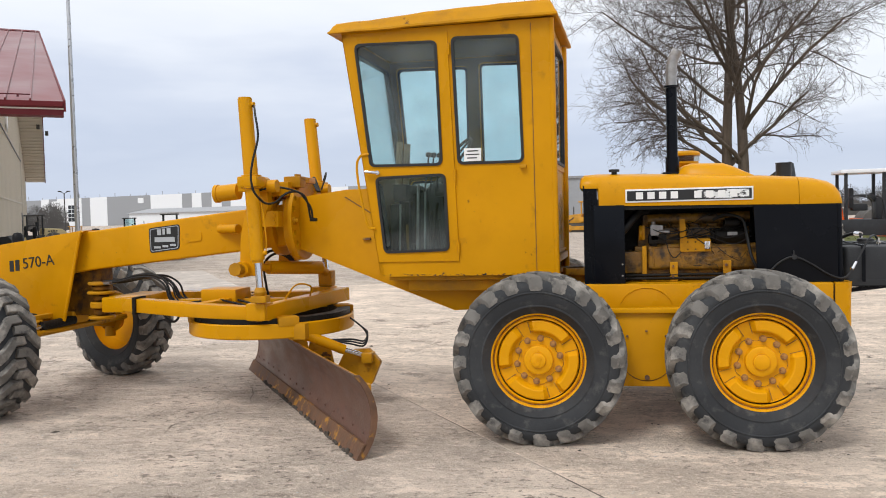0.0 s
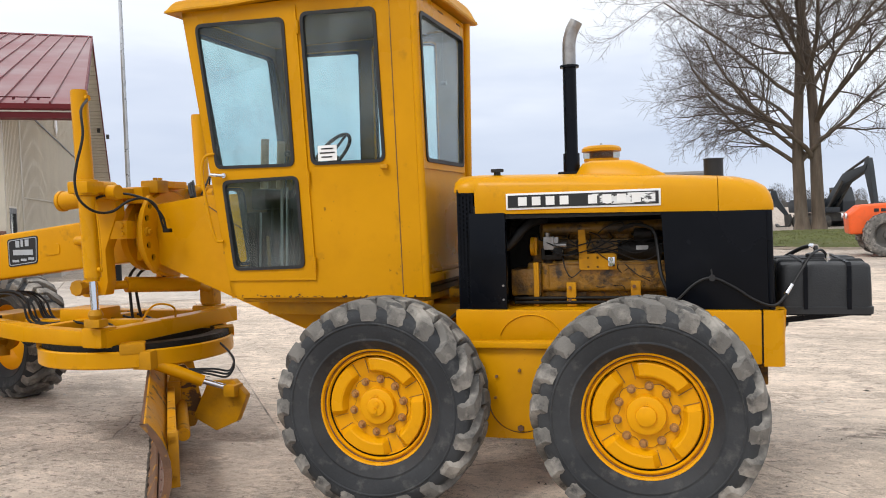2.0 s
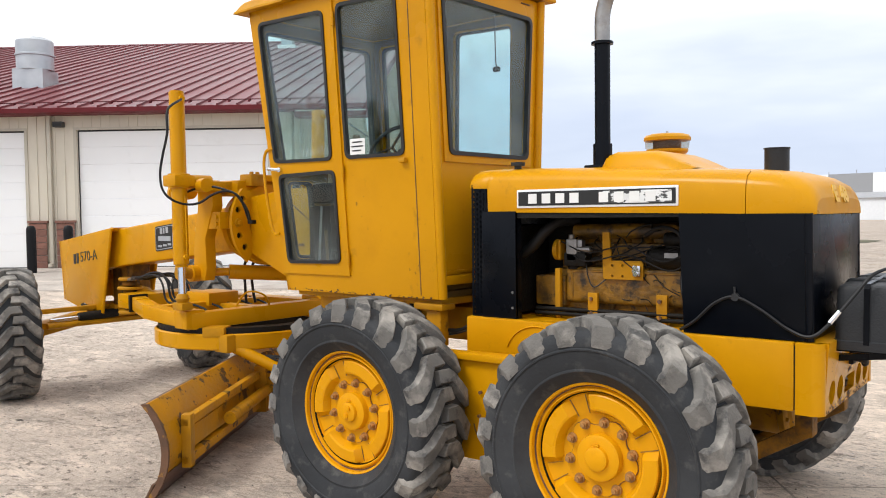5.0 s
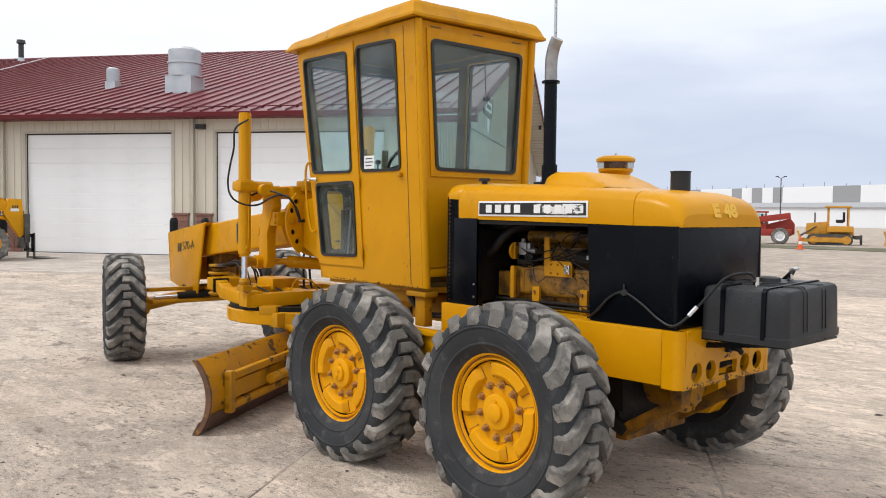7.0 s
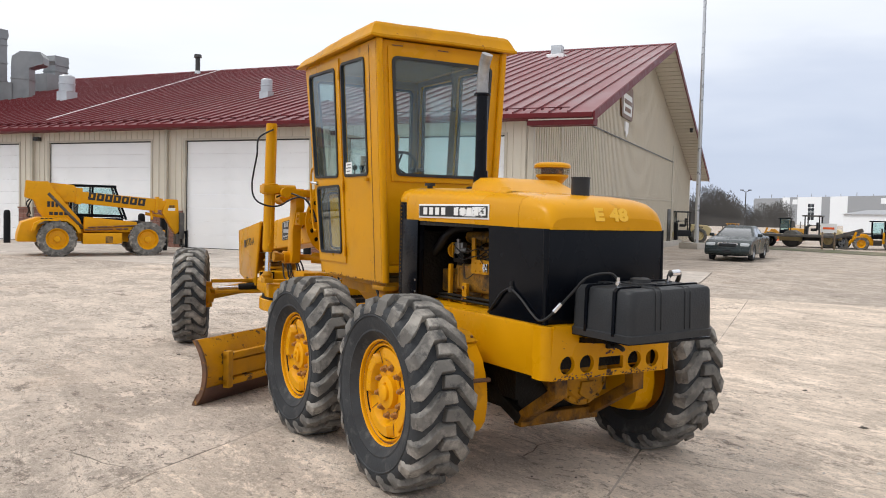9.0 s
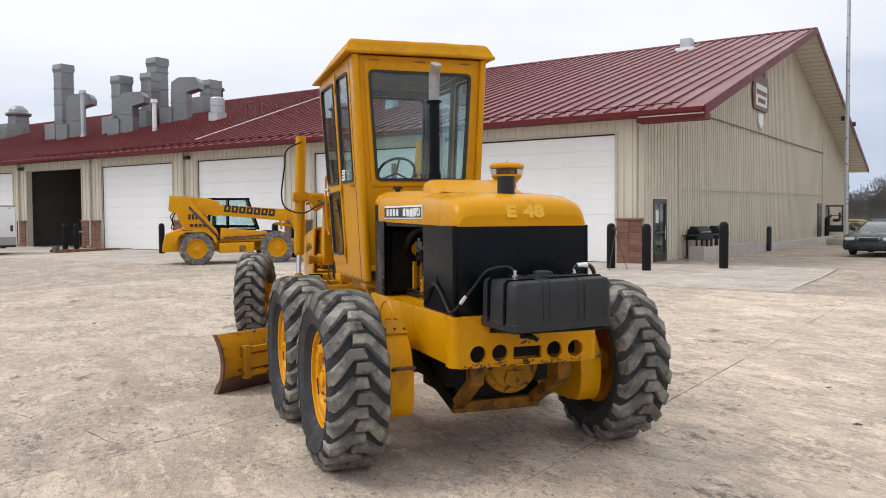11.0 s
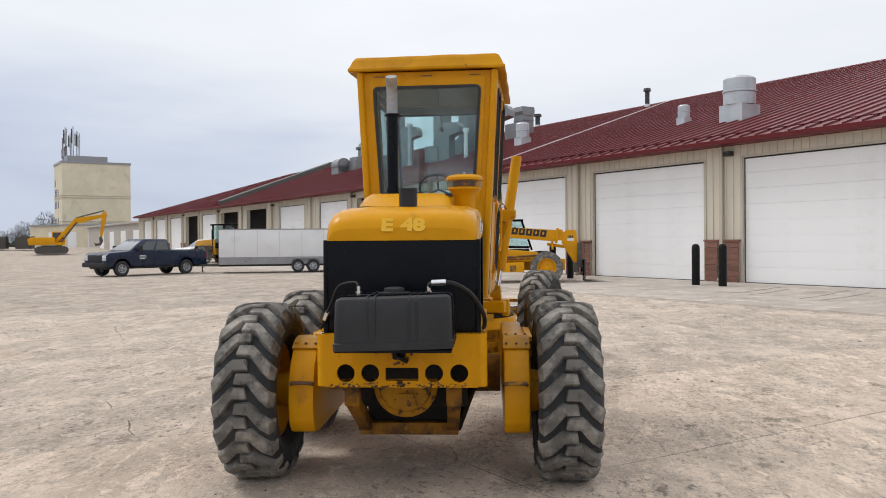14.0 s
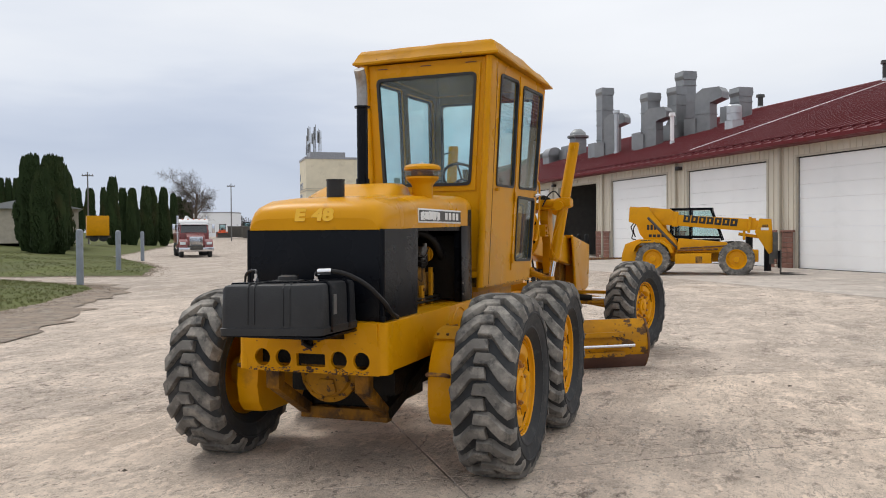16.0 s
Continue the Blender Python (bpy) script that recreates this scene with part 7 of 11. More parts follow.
for k, (a, b) in enumerate(edges):
    a, b = a + 0.10, b - 0.10 if k else b
    mid = (a + b) / 2
    halves = [(a, b)] if k == 0 else [(a, mid - 0.16), (mid + 0.16, b)]
    for (p, q) in halves:
        pier = thing("block_pier", "low brown split-block pier between doors", "pier", BLD, kind="structure")
        part("pier_core", Shape().box(p + 0.02, q - 0.02, WALL_N - 0.10, WALL_N + 0.02, GZ, 1.60), m_concrete, pier, smooth=0)
        part("cap", Shape().box(p - 0.03, q + 0.03, WALL_N - 0.16, WALL_N + 0.02, 1.60, 1.68, bevel=0.01), m_block, pier, smooth=0)
        if k > 5:
            part("block_face", Shape().box(p, q, WALL_N - 0.13, WALL_N - 0.10, GZ, 1.60), m_block, pier, smooth=0)
            continue
        cols = max(1, round((q - p) / 0.42))
        w = (q - p) / cols
        for row in range(7):
            for c in range(cols):
                x0 = p + c * w
                s = Shape().box(x0 + 0.006, x0 + w - 0.006, WALL_N - 0.135, WALL_N - 0.09, GZ + row * 0.211 + 0.006, GZ + (row + 1) * 0.211 - 0.006, bevel=0.01, seg=1)
                part("block", s, m_block, pier, smooth=0)
    if k:
        ds = Shape().box(mid - 0.06, mid + 0.06, WALL_N - 0.16, WALL_N - 0.04, GZ + 0.1, 5.15, bevel=0.01)
        ds.box(mid - 0.06, mid + 0.06, WALL_N - 0.30, WALL_N - 0.10, GZ + 0.05, GZ + 0.15, bevel=0.01)
        solid("downspout", ds, m_trim, "tan square downspout on workshop wall", "downspout", BLD, group="downspouts")
        if k % 2:
            wl_ = thing("wall_lamp", "small dark wall pack light under eave", "lamp", BLD @ pose(mid + 0.35, WALL_N - 0.03, 4.78), group="wall lamps")
            part("housing", Shape().box(-0.16, 0.16, -0.22, 0, -0.08, 0.10, bevel=0.02), m_lamp, wl_)
            part("lens", Shape().box(-0.14, 0.14, -0.235, -0.215, -0.06, 0.04, bevel=0.01), m_plastic, wl_)


def apron_z(n):
    return 0.10 * min(max((n - 18.5) / 3.0, 0.0), 1.0) + 0.006 + 0.03 * ease((n - 15.0) / 2.5)


# smoother concrete apron along the doors, cast in slabs
m_apron = material("apron_concrete", (0.44, 0.388, 0.340), 0.85, vary=0.12, vary_scale=0.5, bump=0.15, bump_scale=20, rand=0.05,
                   spots=(((0.30, 0.25, 0.21), 0.9, 0.52, 0.64, 0.6), ((0.66, 0.58, 0.50), 1.6, 0.54, 0.66, 0.6), ((0.20, 0.165, 0.14), 7.0, 0.58, 0.64, 0.6), ((0.70, 0.62, 0.55), 22.0, 0.6, 0.7, 0.4)))
apron = thing("apron", "smooth worn concrete apron along workshop doors", "pavement", BLD, kind="structure")
uu = U1 + 6.1
while uu > U0:
    ul = max(uu - 4.6, U0)
    for n0, n1 in ((14.45, 17.9), (17.93, 21.45)):
        rings = []
        for q in range(7):
            nn = n0 + (n1 - n0) * q / 6.0
            zz = apron_z(nn)
            rings.append([V(ul + 0.012, nn, zz), V(uu - 0.012, nn, zz), V(uu - 0.012, nn, zz - 0.12), V(ul + 0.012, nn, zz - 0.12)])
        part("slab", Shape().loft(rings), m_apron, apron, smooth=0)
    uu = ul
for (ua, na), (ub, nb) in (((-11.07, 17.5), (-11.4, 20.7)), ((-10.21, 17.3), (-10.72, 20.0)), ((-8.35, 17.1), (-9.05, 20.5)), ((-7.68, 17.0), (-8.13, 20.1))):
    pts_ = [(ua + (ub - ua) * q / 8, na + (nb - na) * q / 8) for q in range(9)]
    mark = Shape().loft([[V(u_ - 0.018, n_, apron_z(n_) + 0.003), V(u_ + 0.018, n_, apron_z(n_) + 0.003), V(u_ + 0.018, n_, apron_z(n_) - 0.02), V(u_ - 0.018, n_, apron_z(n_) - 0.02)] for u_, n_ in pts_])
    part("skid_mark", mark, m_mud, apron, "thin dark rubber skid mark", smooth=0)
m_bollard = material("black_bollard_sleeve", (0.006, 0.006, 0.007), 0.5, spec=0.2, vary=0.1)
b0 = solid("bollard", Shape().lathe([(0.0, 0.0), (0.14, 0.0), (0.14, 1.30), (0.13, 1.38), (0.09, 1.44), (0.0, 1.46)], seg=24), m_bollard, "black plastic-sleeved bollard beside workshop door", "bollard", BLD @ pose(-14.35, 19.8, apron_z(19.8)), group="bollards")
for uu, nn in ((-13.18, 19.8), (-6.70, 19.55), (-5.38, 19.2), (-3.39, 20.6), (-22.25, 19.8), (-21.1, 19.8), (-29.95, 19.8), (-37.1, 19.8), (-38.15, 19.8), (-44.5, 19.8), (-5.6, 52.0)):
    copy_thing(b0, BLD @ pose(uu, nn, apron_z(nn)))

# roof: two slopes, standing seams, eave gutter, ridge; the overhang narrows from eave to ridge
def gable_skew(shape):
    for v in shape.bm.verts:
        if v.co.x > U1 + 0.25:
            v.co.x -= 0.74 * min(max((v.co.y - EAVE_N) / (RIDGE_N - EAVE_N), 0.0), 1.25)
    return shape


rf = Shape()
def roof_pt(n):
    return EAVE_Z + PITCH * (n - EAVE_N) if n <= RIDGE_N else RIDGE_Z - PITCH * (n - RIDGE_N)
BACK_N = 2 * RIDGE_N - EAVE_N
rf.prism([(EAVE_N, EAVE_Z), (RIDGE_N, RIDGE_Z), (BACK_N, EAVE_Z), (BACK_N, EAVE_Z - 0.16), (RIDGE_N, RIDGE_Z - 0.18), (EAVE_N, EAVE_Z - 0.16)], "x", U0, U_ROOF)
roof = solid("roof", gable_skew(rf), m_roof, "dark red standing-seam metal roof", "roof", BLD, kind="structure", smooth=0)
seam = None
length_ = math.hypot(RIDGE_N - EAVE_N, RIDGE_Z - EAVE_Z)
slope_deg = math.degrees(math.atan(PITCH))
for k in range(240):
    uu = U_ROOF - 0.86 - 0.64 * k
    if uu < U0:
        break
    mm = pose(uu, EAVE_N, EAVE_Z, slope_deg, 0, 0)
    if seam is None:
        seam = part("roof_seam", Shape().box(-0.022, 0.022, 0.0, length_, -0.005, 0.060), m_roof, roof, "raised roof seam", smooth=0)
        seam.matrix_basis = mm
    else:
        again(seam, roof, mm)
guard = None
for k in range(60):
    uu = U_ROOF - 1.18 - 0.64 * k
    mm = pose(uu, EAVE_N + 0.30, EAVE_Z + 0.30 * PITCH, slope_deg, 0, 0)
    if guard is None:
        guard = part("snow_guard", Shape().rod((-0.32, 0, 0.125), (0.32, 0, 0.125), 0.016, seg=8).prism([(-0.10, 0.06), (0.10, 0.06), (0.02, 0.14), (-0.02, 0.14)], "x", -0.03, 0.03), m_guard, roof, smooth=0)
        guard.matrix_basis = mm
    else:
        again(guard, roof, mm)
part("ridge_cap", gable_skew(Shape().prism([(RIDGE_N - 0.3, RIDGE_Z - 0.06), (RIDGE_N, RIDGE_Z + 0.07), (RIDGE_N + 0.3, RIDGE_Z - 0.06)], "x", U0, U_ROOF + 0.02)), m_fascia, roof, smooth=0)
part("gutter", Shape().prism([(EAVE_N - 0.14, EAVE_Z - 0.02), (EAVE_N - 0.12, EAVE_Z - 0.15), (EAVE_N, EAVE_Z - 0.19), (EAVE_N + 0.03, EAVE_Z + 0.0)], "x", U0, U_ROOF - 0.02), m_fascia, roof, "dark red eave gutter", smooth=0)
part("eave_board", Shape().box(U1 - 0.02, U_ROOF, EAVE_N + 0.04, WALL_N, EAVE_Z - 0.40, EAVE_Z - 0.17), m_fascia, roof, smooth=0)
part("eave_soffit", Shape().box(U0, U1, EAVE_N, WALL_N, EAVE_Z - 0.18, EAVE_Z - 0.15), m_fascia, roof, smooth=0)
for sgn in (0, 1):
    rk = [(EAVE_N - 0.02, EAVE_Z + 0.03), (RIDGE_N, RIDGE_Z + 0.04), (RIDGE_N, RIDGE_Z - 0.32), (EAVE_N - 0.02, EAVE_Z - 0.30)]
    if sgn:
        rk = [(2 * RIDGE_N - n, z) for n, z in rk]
    part("rake_board", gable_skew(Shape().prism(rk, "x", U_ROOF + 0.004, U_ROOF + 0.06)), m_fascia, roof, "dark red rake board", smooth=0)
# the far half of the roof lies a hand lower, behind a pale flashing
part("flashing", Shape().beam((-30.6, EAVE_N + 1.6, EAVE_Z + 1.6 * PITCH + 0.08), (-37.2, RIDGE_N, RIDGE_Z + 0.08), 0.05, 0.03), m_door, roof, smooth=0)
# gable end
gw = Shape()
gp = [(WALL_N, GZ - 0.3), (64.8, GZ - 0.3), (64.8, roof_pt(64.8) - 0.2), (RIDGE_N, RIDGE_Z - 0.2), (WALL_N, roof_pt(WALL_N) - 0.2)]
gw.plate(gp, [[(22.45, GZ), (23.85, GZ), (23.85, 2.36), (22.45, 2.36)]], lambda u, v, d: (U1 - 0.001 - d, u, v), 0.25)
gable = solid("wall_gable", gw, m_siding, "beige ribbed gable wall under deep overhang", "wall", BLD, kind="structure", smooth=0)
ribs = Shape()
n = WALL_N + 0.15
while n < 64.6:
    z1 = roof_pt(n) - 0.25
    if 22.35 < n < 23.95:
        ribs.box(U1 - 0.01, U1 + 0.03, n - 0.03, n + 0.03, 2.42, z1)
    else:
        ribs.box(U1 - 0.01, U1 + 0.03, n - 0.03, n + 0.03, GZ, z1)
    n += 0.305
part("siding_ribs", ribs, m_siding, gable, smooth=0, kind="stuff")
part("corner_trim", Shape().box(U1 - 0.12, U1 + 0.045, WALL_N - 0.045, WALL_N + 0.12, GZ, 5.2).box(U1, U1 + 0.05, 25.05, 25.30, GZ, 6.2), m_trim, gable, smooth=0)
part("belt_trim", Shape().beam((U1 + 0.05, 25.3, 2.75), (U1 + 0.05, 54.6, 3.1), 0.03, 0.035), m_trim, gable, smooth=0)
part("conduit", Shape().beam((U1 + 0.06, 27.0, 5.8), (U1 + 0.06, 54.6, 5.85), 0.04, 0.05), m_lamp, gable, "thin dark conduit along gable", smooth=0)
part("far_corner_trim", Shape().box(U1, U1 + 0.06, 54.5, 54.8, GZ, 7.0), m_trim, gable, smooth=0)
sf = Shape()
sf.prism([(EAVE_N, EAVE_Z - 0.20), (RIDGE_N, RIDGE_Z - 0.22), (BACK_N, EAVE_Z - 0.20), (BACK_N, EAVE_Z - 0.24), (RIDGE_N, RIDGE_Z - 0.26), (EAVE_N, EAVE_Z - 0.24)], "x", U1 + 0.03, U_ROOF)
soffit = part("gable_soffit", gable_skew(sf), m_soffit, gable, "beige ribbed overhang soffit", smooth=0)
for k in range(40):
    nn = RIDGE_N + 0.6 + 0.55 * k
    if nn < BACK_N - 0.2:
        part("soffit_rib", Shape().box(U1 + 0.03, U_ROOF - 0.80, nn - 0.02, nn + 0.02, roof_pt(nn) - 0.285, roof_pt(nn) - 0.255), m_trim, soffit, smooth=0)
part("flood_lamp", Shape().box(-5.3, -5.1, 55.0, 55.3, roof_pt(55) - 0.55, roof_pt(55) - 0.25, bevel=0.03).box(-4.8, -4.6, 56.2, 56.5, roof_pt(56) - 0.55, roof_pt(56) - 0.25, bevel=0.03), m_lamp, soffit, "small dark flood lamps")
pd = thing("door_1", "dark glazed entrance door in gable wall", "door", BLD, kind="structure")
part("door_frame", Shape().plate([(22.45, GZ), (23.85, GZ), (23.85, 2.36), (22.45, 2.36)], [[(22.62, 0.42), (23.68, 0.42), (23.68, 2.2), (22.62, 2.2)]], lambda u, v, d: (U1 + 0.02 - d, u, v), 0.08), m_lamp, pd, smooth=0)
part("door_pane", Shape().box(U1 - 0.05, U1 - 0.03, 22.6, 23.7, 0.4, 2.22), m_glass, pd, smooth=0)
# Dark sheet added behind the glass in place of the unlit inside.
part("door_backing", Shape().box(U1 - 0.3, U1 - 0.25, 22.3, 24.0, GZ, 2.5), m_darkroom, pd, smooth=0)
part("door_bar", Shape().rod((U1 + 0.06, 23.55, 0.9), (U1 + 0.06, 23.55, 1.4), 0.02), m_chrome, pd)
part("push_bar", Shape().box(U1 + 0.02, U1 + 0.04, 22.62, 23.68, 1.12, 1.2), m_lamp, pd)
part("entry_notice", Shape().box(U1 - 0.02, U1 - 0.015, 22.75, 23.05, 1.5, 1.95), m_white, pd)
fd = thing("door_2", "narrow dark door near far gable corner", "door", BLD, kind="structure")
part("leaf", Shape().box(U1, U1 + 0.06, 53.0, 54.2, GZ, 2.5), m_lamp, fd, smooth=0)
# dealer sign high on the gable: plain shapes
sg = thing("gable_sign", "brown and white dealer sign high on gable wall", "sign", BLD @ pose(0, 3.2, 0.3) @ Matrix.Diagonal((1, 0.78, 0.78, 1)))
m_signbrown = material("sign_brown", (0.16, 0.075, 0.03), 0.5, vary=0.1)
part("board", Shape().plate(round_poly([(42.0, 8.5), (45.4, 8.5), (45.8, 9.5), (45.4, 10.7), (42.0, 10.7), (41.6, 9.5)], 0.3), [], lambda u, v, d: (U1 + 0.12 - d, u, v), 0.08), m_signbrown, sg, smooth=0)
part("field", Shape().plate(round_poly([(42.3, 8.75), (45.1, 8.75), (45.1, 10.1), (42.3, 10.1)], 0.2), [], lambda u, v, d: (U1 + 0.14 - d, u, v), 0.02), m_white, sg, smooth=0)
for zz, (a, b) in ((9.45, (42.5, 44.9)), (8.95, (42.8, 44.6))):
    part("text_bar", Shape().box(U1 + 0.14, U1 + 0.155, a, b, zz, zz + 0.28), m_signbrown, sg, smooth=0)
part("badge", Shape().prism([(43.2, 8.3), (44.2, 8.3), (44.2, 7.7), (43.7, 7.3), (43.2, 7.7)], "x", U1 + 0.05, U1 + 0.12), m_door, sg, smooth=0)
for k in range(3):
    part("emblem", Shape().prism([(42.7 + 0.75 * k, 10.7), (43.2 + 0.75 * k, 10.7), (43.15 + 0.75 * k, 11.35), (42.9 + 0.75 * k, 11.35)], "x", U1 + 0.05, U1 + 0.14), m_signbrown, sg, smooth=0)
# low concrete kerb wall and two grills by the entrance
kw = Shape().box(U1 + 0.9, U1 + 1.15, 24.9, 33.0, GZ - 0.2, 0.58, bevel=0.015).box(U1 + 0.6, U1 + 1.15, 24.6, 24.9, GZ - 0.2, 0.62, bevel=0.015)
kw.box(U1 + 0.9, U1 + 1.15, 33.0, 52.0, GZ - 0.2, 0.42, bevel=0.015)
solid("kerb_wall", kw, m_concrete, "low pale concrete kerb wall beside gable", "wall", BLD, kind="structure", smooth=0)
def grill(m):
    g = thing("grill", "black covered barbecue grill by wall", "grill", m, group="grills")
    part("body", Shape().box(-0.5, 0.5, -0.28, 0.28, 0.70, 0.92, bevel=0.03), m_plastic, g)
    part("hood", Shape().prism([(-0.28, 0.92), (-0.28, 1.05), (-0.12, 1.22), (0.12, 1.22), (0.28, 1.05), (0.28, 0.92)], "x", -0.38, 0.38, bevel=0.02), m_plastic, g)
    for sx in (-0.85, 0.5):
        part("shelf", Shape().box(sx, sx + 0.35, -0.25, 0.25, 0.86, 0.90, bevel=0.01), m_lamp, g)
    for sx in (-0.45, 0.45):
        for sy in (-0.22, 0.22):
            part("leg", Shape().box(sx - 0.03, sx + 0.03, sy - 0.03, sy + 0.03, 0, 0.72), m_lamp, g)
    part("handle", Shape().rod((-0.3, -0.30, 1.0), (0.3, -0.30, 1.0), 0.015), m_chrome, g)
    return g
g1 = grill(BLD @ pose(U1 + 0.45, 26.3, GZ, 0, 0, 70))
copy_thing(g1, BLD @ pose(U1 + 0.45, 28.6, GZ, 0, 0, 84))
tr = thing("tripod", "thin black tripod stand before wall", "tripod", BLD @ pose(-6.35, 19.05, apron_z(19.05)))
for k in range(3):
    a = 2 * math.pi * k / 3 + 0.4
    part("leg", Shape().rod((0, 0, 1.15), (0.38 * math.cos(a), 0.38 * math.sin(a), 0), 0.012, seg=8), m_lamp, tr)
part("head", Shape().rod((0, 0, 1.1), (0, 0, 1.3), 0.02, seg=8).box(-0.06, 0.06, -0.03, 0.03, 1.26, 1.34), m_lamp, tr)

# ---- things on the roof ----
def on_roof(u, n):
    return BLD @ pose(u, n, roof_pt(n) - 0.05)
def round_vent(u, n, r, h):
    v = thing("roof_vent", "round galvanised roof ventilator", "vent", on_roof(u, n), group="roof vents")
    part("curb", Shape().box(-r * 0.95, r * 0.95, -r * 0.95, r * 0.95, -0.4, h * 0.34), m_steel, v, smooth=0)
    part("drum", Shape().lathe([(0.0, h * 0.34), (r * 1.08, h * 0.34), (r * 1.08, h * 0.62), (r * 1.16, h * 0.625), (r * 1.16, h * 0.66), (r * 1.08, h * 0.67), (r * 1.08, h * 0.93), (r * 0.95, h * 0.97), (r * 0.75, h * 0.97), (r * 0.7, h), (0.0, h)], seg=32), m_steel, v)
    return v
round_vent(-17.5, 26.2, 0.62, 1.85)
round_vent(-21.9, 27.7, 0.26, 0.95)
bx = thing("roof_box", "small grey box vent at ridge", "vent", on_roof(-10.9, 40.2), group="roof vents")
part("box", Shape().box(-0.30, 0.30, -0.33, 0.33, -0.1, 0.62, bevel=0.02), m_steel, bx)
part("flashing", Shape().box(-0.5, 0.5, -0.5, 0.5, -0.25, 0.10, bevel=0.02), m_door, bx)
def stack_pipe(u, n, r, h, mat=None, group="roof pipes"):
    p = thing("roof_pipe", "dark capped flue pipe on roof", "pipe", on_roof(u, n), group=group)
    part("pipe", Shape().rod((0, 0, -0.4), (0, 0, h), r, seg=16), mat or m_lamp, p)
    part("flashing", Shape().rod((0, 0, -0.2), (0, 0, 0.25), r * 1.5, r * 1.1, seg=16), m_steel, p)
    part("cap", Shape().rod((0, 0, h - 0.1), (0, 0, h + 0.12), r * 1.7, r * 1.5, seg=16), mat or m_lamp, p)
    return p
stack_pipe(-38.3, 42.2, 0.17, 1.30)
stack_pipe(-53.0, 43.6, 0.22, 1.1)
stack_pipe(-50.2, 28.7, 0.16, 3.2, m_steel)
stack_pipe(-41.3, 28.0, 0.13, 1.95, m_door)
m_duct = material("weathered_duct", (0.25, 0.26, 0.265), 0.42, metal=0.5, vary=0.2, vary_scale=1.0, bump=0.05)
def duct(u, n, w, h, hood, turn=0):
    """A square riser with seams, and a curved hood at its top."""
    d = thing("roof_duct", "grey sheet-metal exhaust duct on roof", "duct", on_roof(u, n) @ pose(0, 0, 0, 0, 0, turn), group="roof ducts")
    part("riser", Shape().box(-w, w, -w, w, -0.6, h), m_duct, d, smooth=0)
    for k in range(1, int(h / 1.2) + 1):
        part("flange", Shape().box(-w - 0.04, w + 0.04, -w - 0.04, w + 0.04, k * 1.2 - 0.03, k * 1.2 + 0.03), m_duct, d, smooth=0)
    if hood == "elbow":
        part("hood", Shape().prism([(-w, h), (-w * 0.9, h + w * 1.3), (0.0, h + w * 1.9), (w * 2.2, h + w * 1.9), (w * 2.6, h + w * 1.3), (w * 2.6, h + w * 0.5), (w, h)], "x", -w, w), m_duct, d, smooth=0)
    elif hood == "head":
        part("hood", Shape().prism([(-w * 1.0, h), (-w * 1.15, h + w * 0.5), (-w * 1.05, h + w * 1.2), (w * 1.05, h + w * 1.2), (w * 1.15, h + w * 0.5), (w * 1.0, h)], "x", -w * 1.1, w * 1.1), m_duct, d, smooth=0)
    else:
        part("hood", Shape().lathe([(w * 1.7, 0), (w * 1.75, 0.18), (w * 1.3, 0.3), (w * 1.25, 0.5), (w * 0.6, 0.85), (0, 0.9)], (0, 0, h), seg=20), m_duct, d)
    part("base_duct", Shape().box(-w * 1.3, w * 1.3, -w * 2.4, -w * 0.8, -0.8, 0.9), m_duct, d, smooth=0)
    return d
duct(-54.6, 30.0, 0.50, 4.75, "head")
duct(-51.8, 29.2, 0.50, 2.1, "elbow", turn=-55)
duct(-47.8, 30.2, 0.50, 3.2, "head")
duct(-46.2, 31.4, 0.46, 3.1, "head", turn=10)
duct(-45.4, 29.0, 0.50, 1.7, "elbow", turn=-60)
duct(-47.4, 32.9, 0.52, 4.0, "head")
duct(-44.4, 32.6, 0.55, 1.9, "elbow", turn=-60)
duct(-46.5, 37.0, 0.55, 1.6, "head")
duct(-69.3, 34.6, 0.62, 1.75, "mush")
round_vent(-38.1, 30.4, 0.42, 1.5)
fb = thing("fan_housing", "grey fan housing with round inlet on roof", "vent", on_roof(-70.2, 32.2), group="roof vents")
part("scroll", Shape().rod((-0.75, 0, 0.75), (0.75, 0, 0.75), 0.75, seg=24).box(-0.75, 0.75, -0.7, 0.7, -0.5, 0.75), m_duct, fb)
part("motor_box", Shape().box(0.75, 2.3, 0.4, 1.5, -0.3, 1.1), m_duct, fb, smooth=0)
# parapet where the older half meets
pw_ = Shape().beam((-74.3, EAVE_N + 0.3, EAVE_Z + 0.15), (-97.2, RIDGE_N, RIDGE_Z + 0.22), 0.45, 0.75)
solid("roof_parapet", pw_, m_asphalt, "dark green-grey parapet running slantwise over roof", "parapet", BLD, kind="structure", smooth=0)
low = Shape().box(-160, U0, WALL_N + 1.0, 50, 0, 4.6).box(-160.3, U0, WALL_N + 0.7, 50.3, 4.6, 4.9)
lw = solid("annex_building", low, m_concrete, "low grey annex beyond workshop", "building", BLD, kind="structure", smooth=0)
for k in range(4):
    part("annex_door", Shape().box(-120 - 9 * k, -116.4 - 9 * k, WALL_N + 0.92, WALL_N + 1.02, 0.12, 3.6), m_door, lw, smooth=0)
# flagpole
fp = thing("flagpole", "tall bare aluminium flagpole on concrete base", "flagpole", pose(-28.3, 34.0, 0.13))
m_pole = material("brushed_aluminium", (0.55, 0.56, 0.57), 0.35, metal=0.7, vary=0.06)
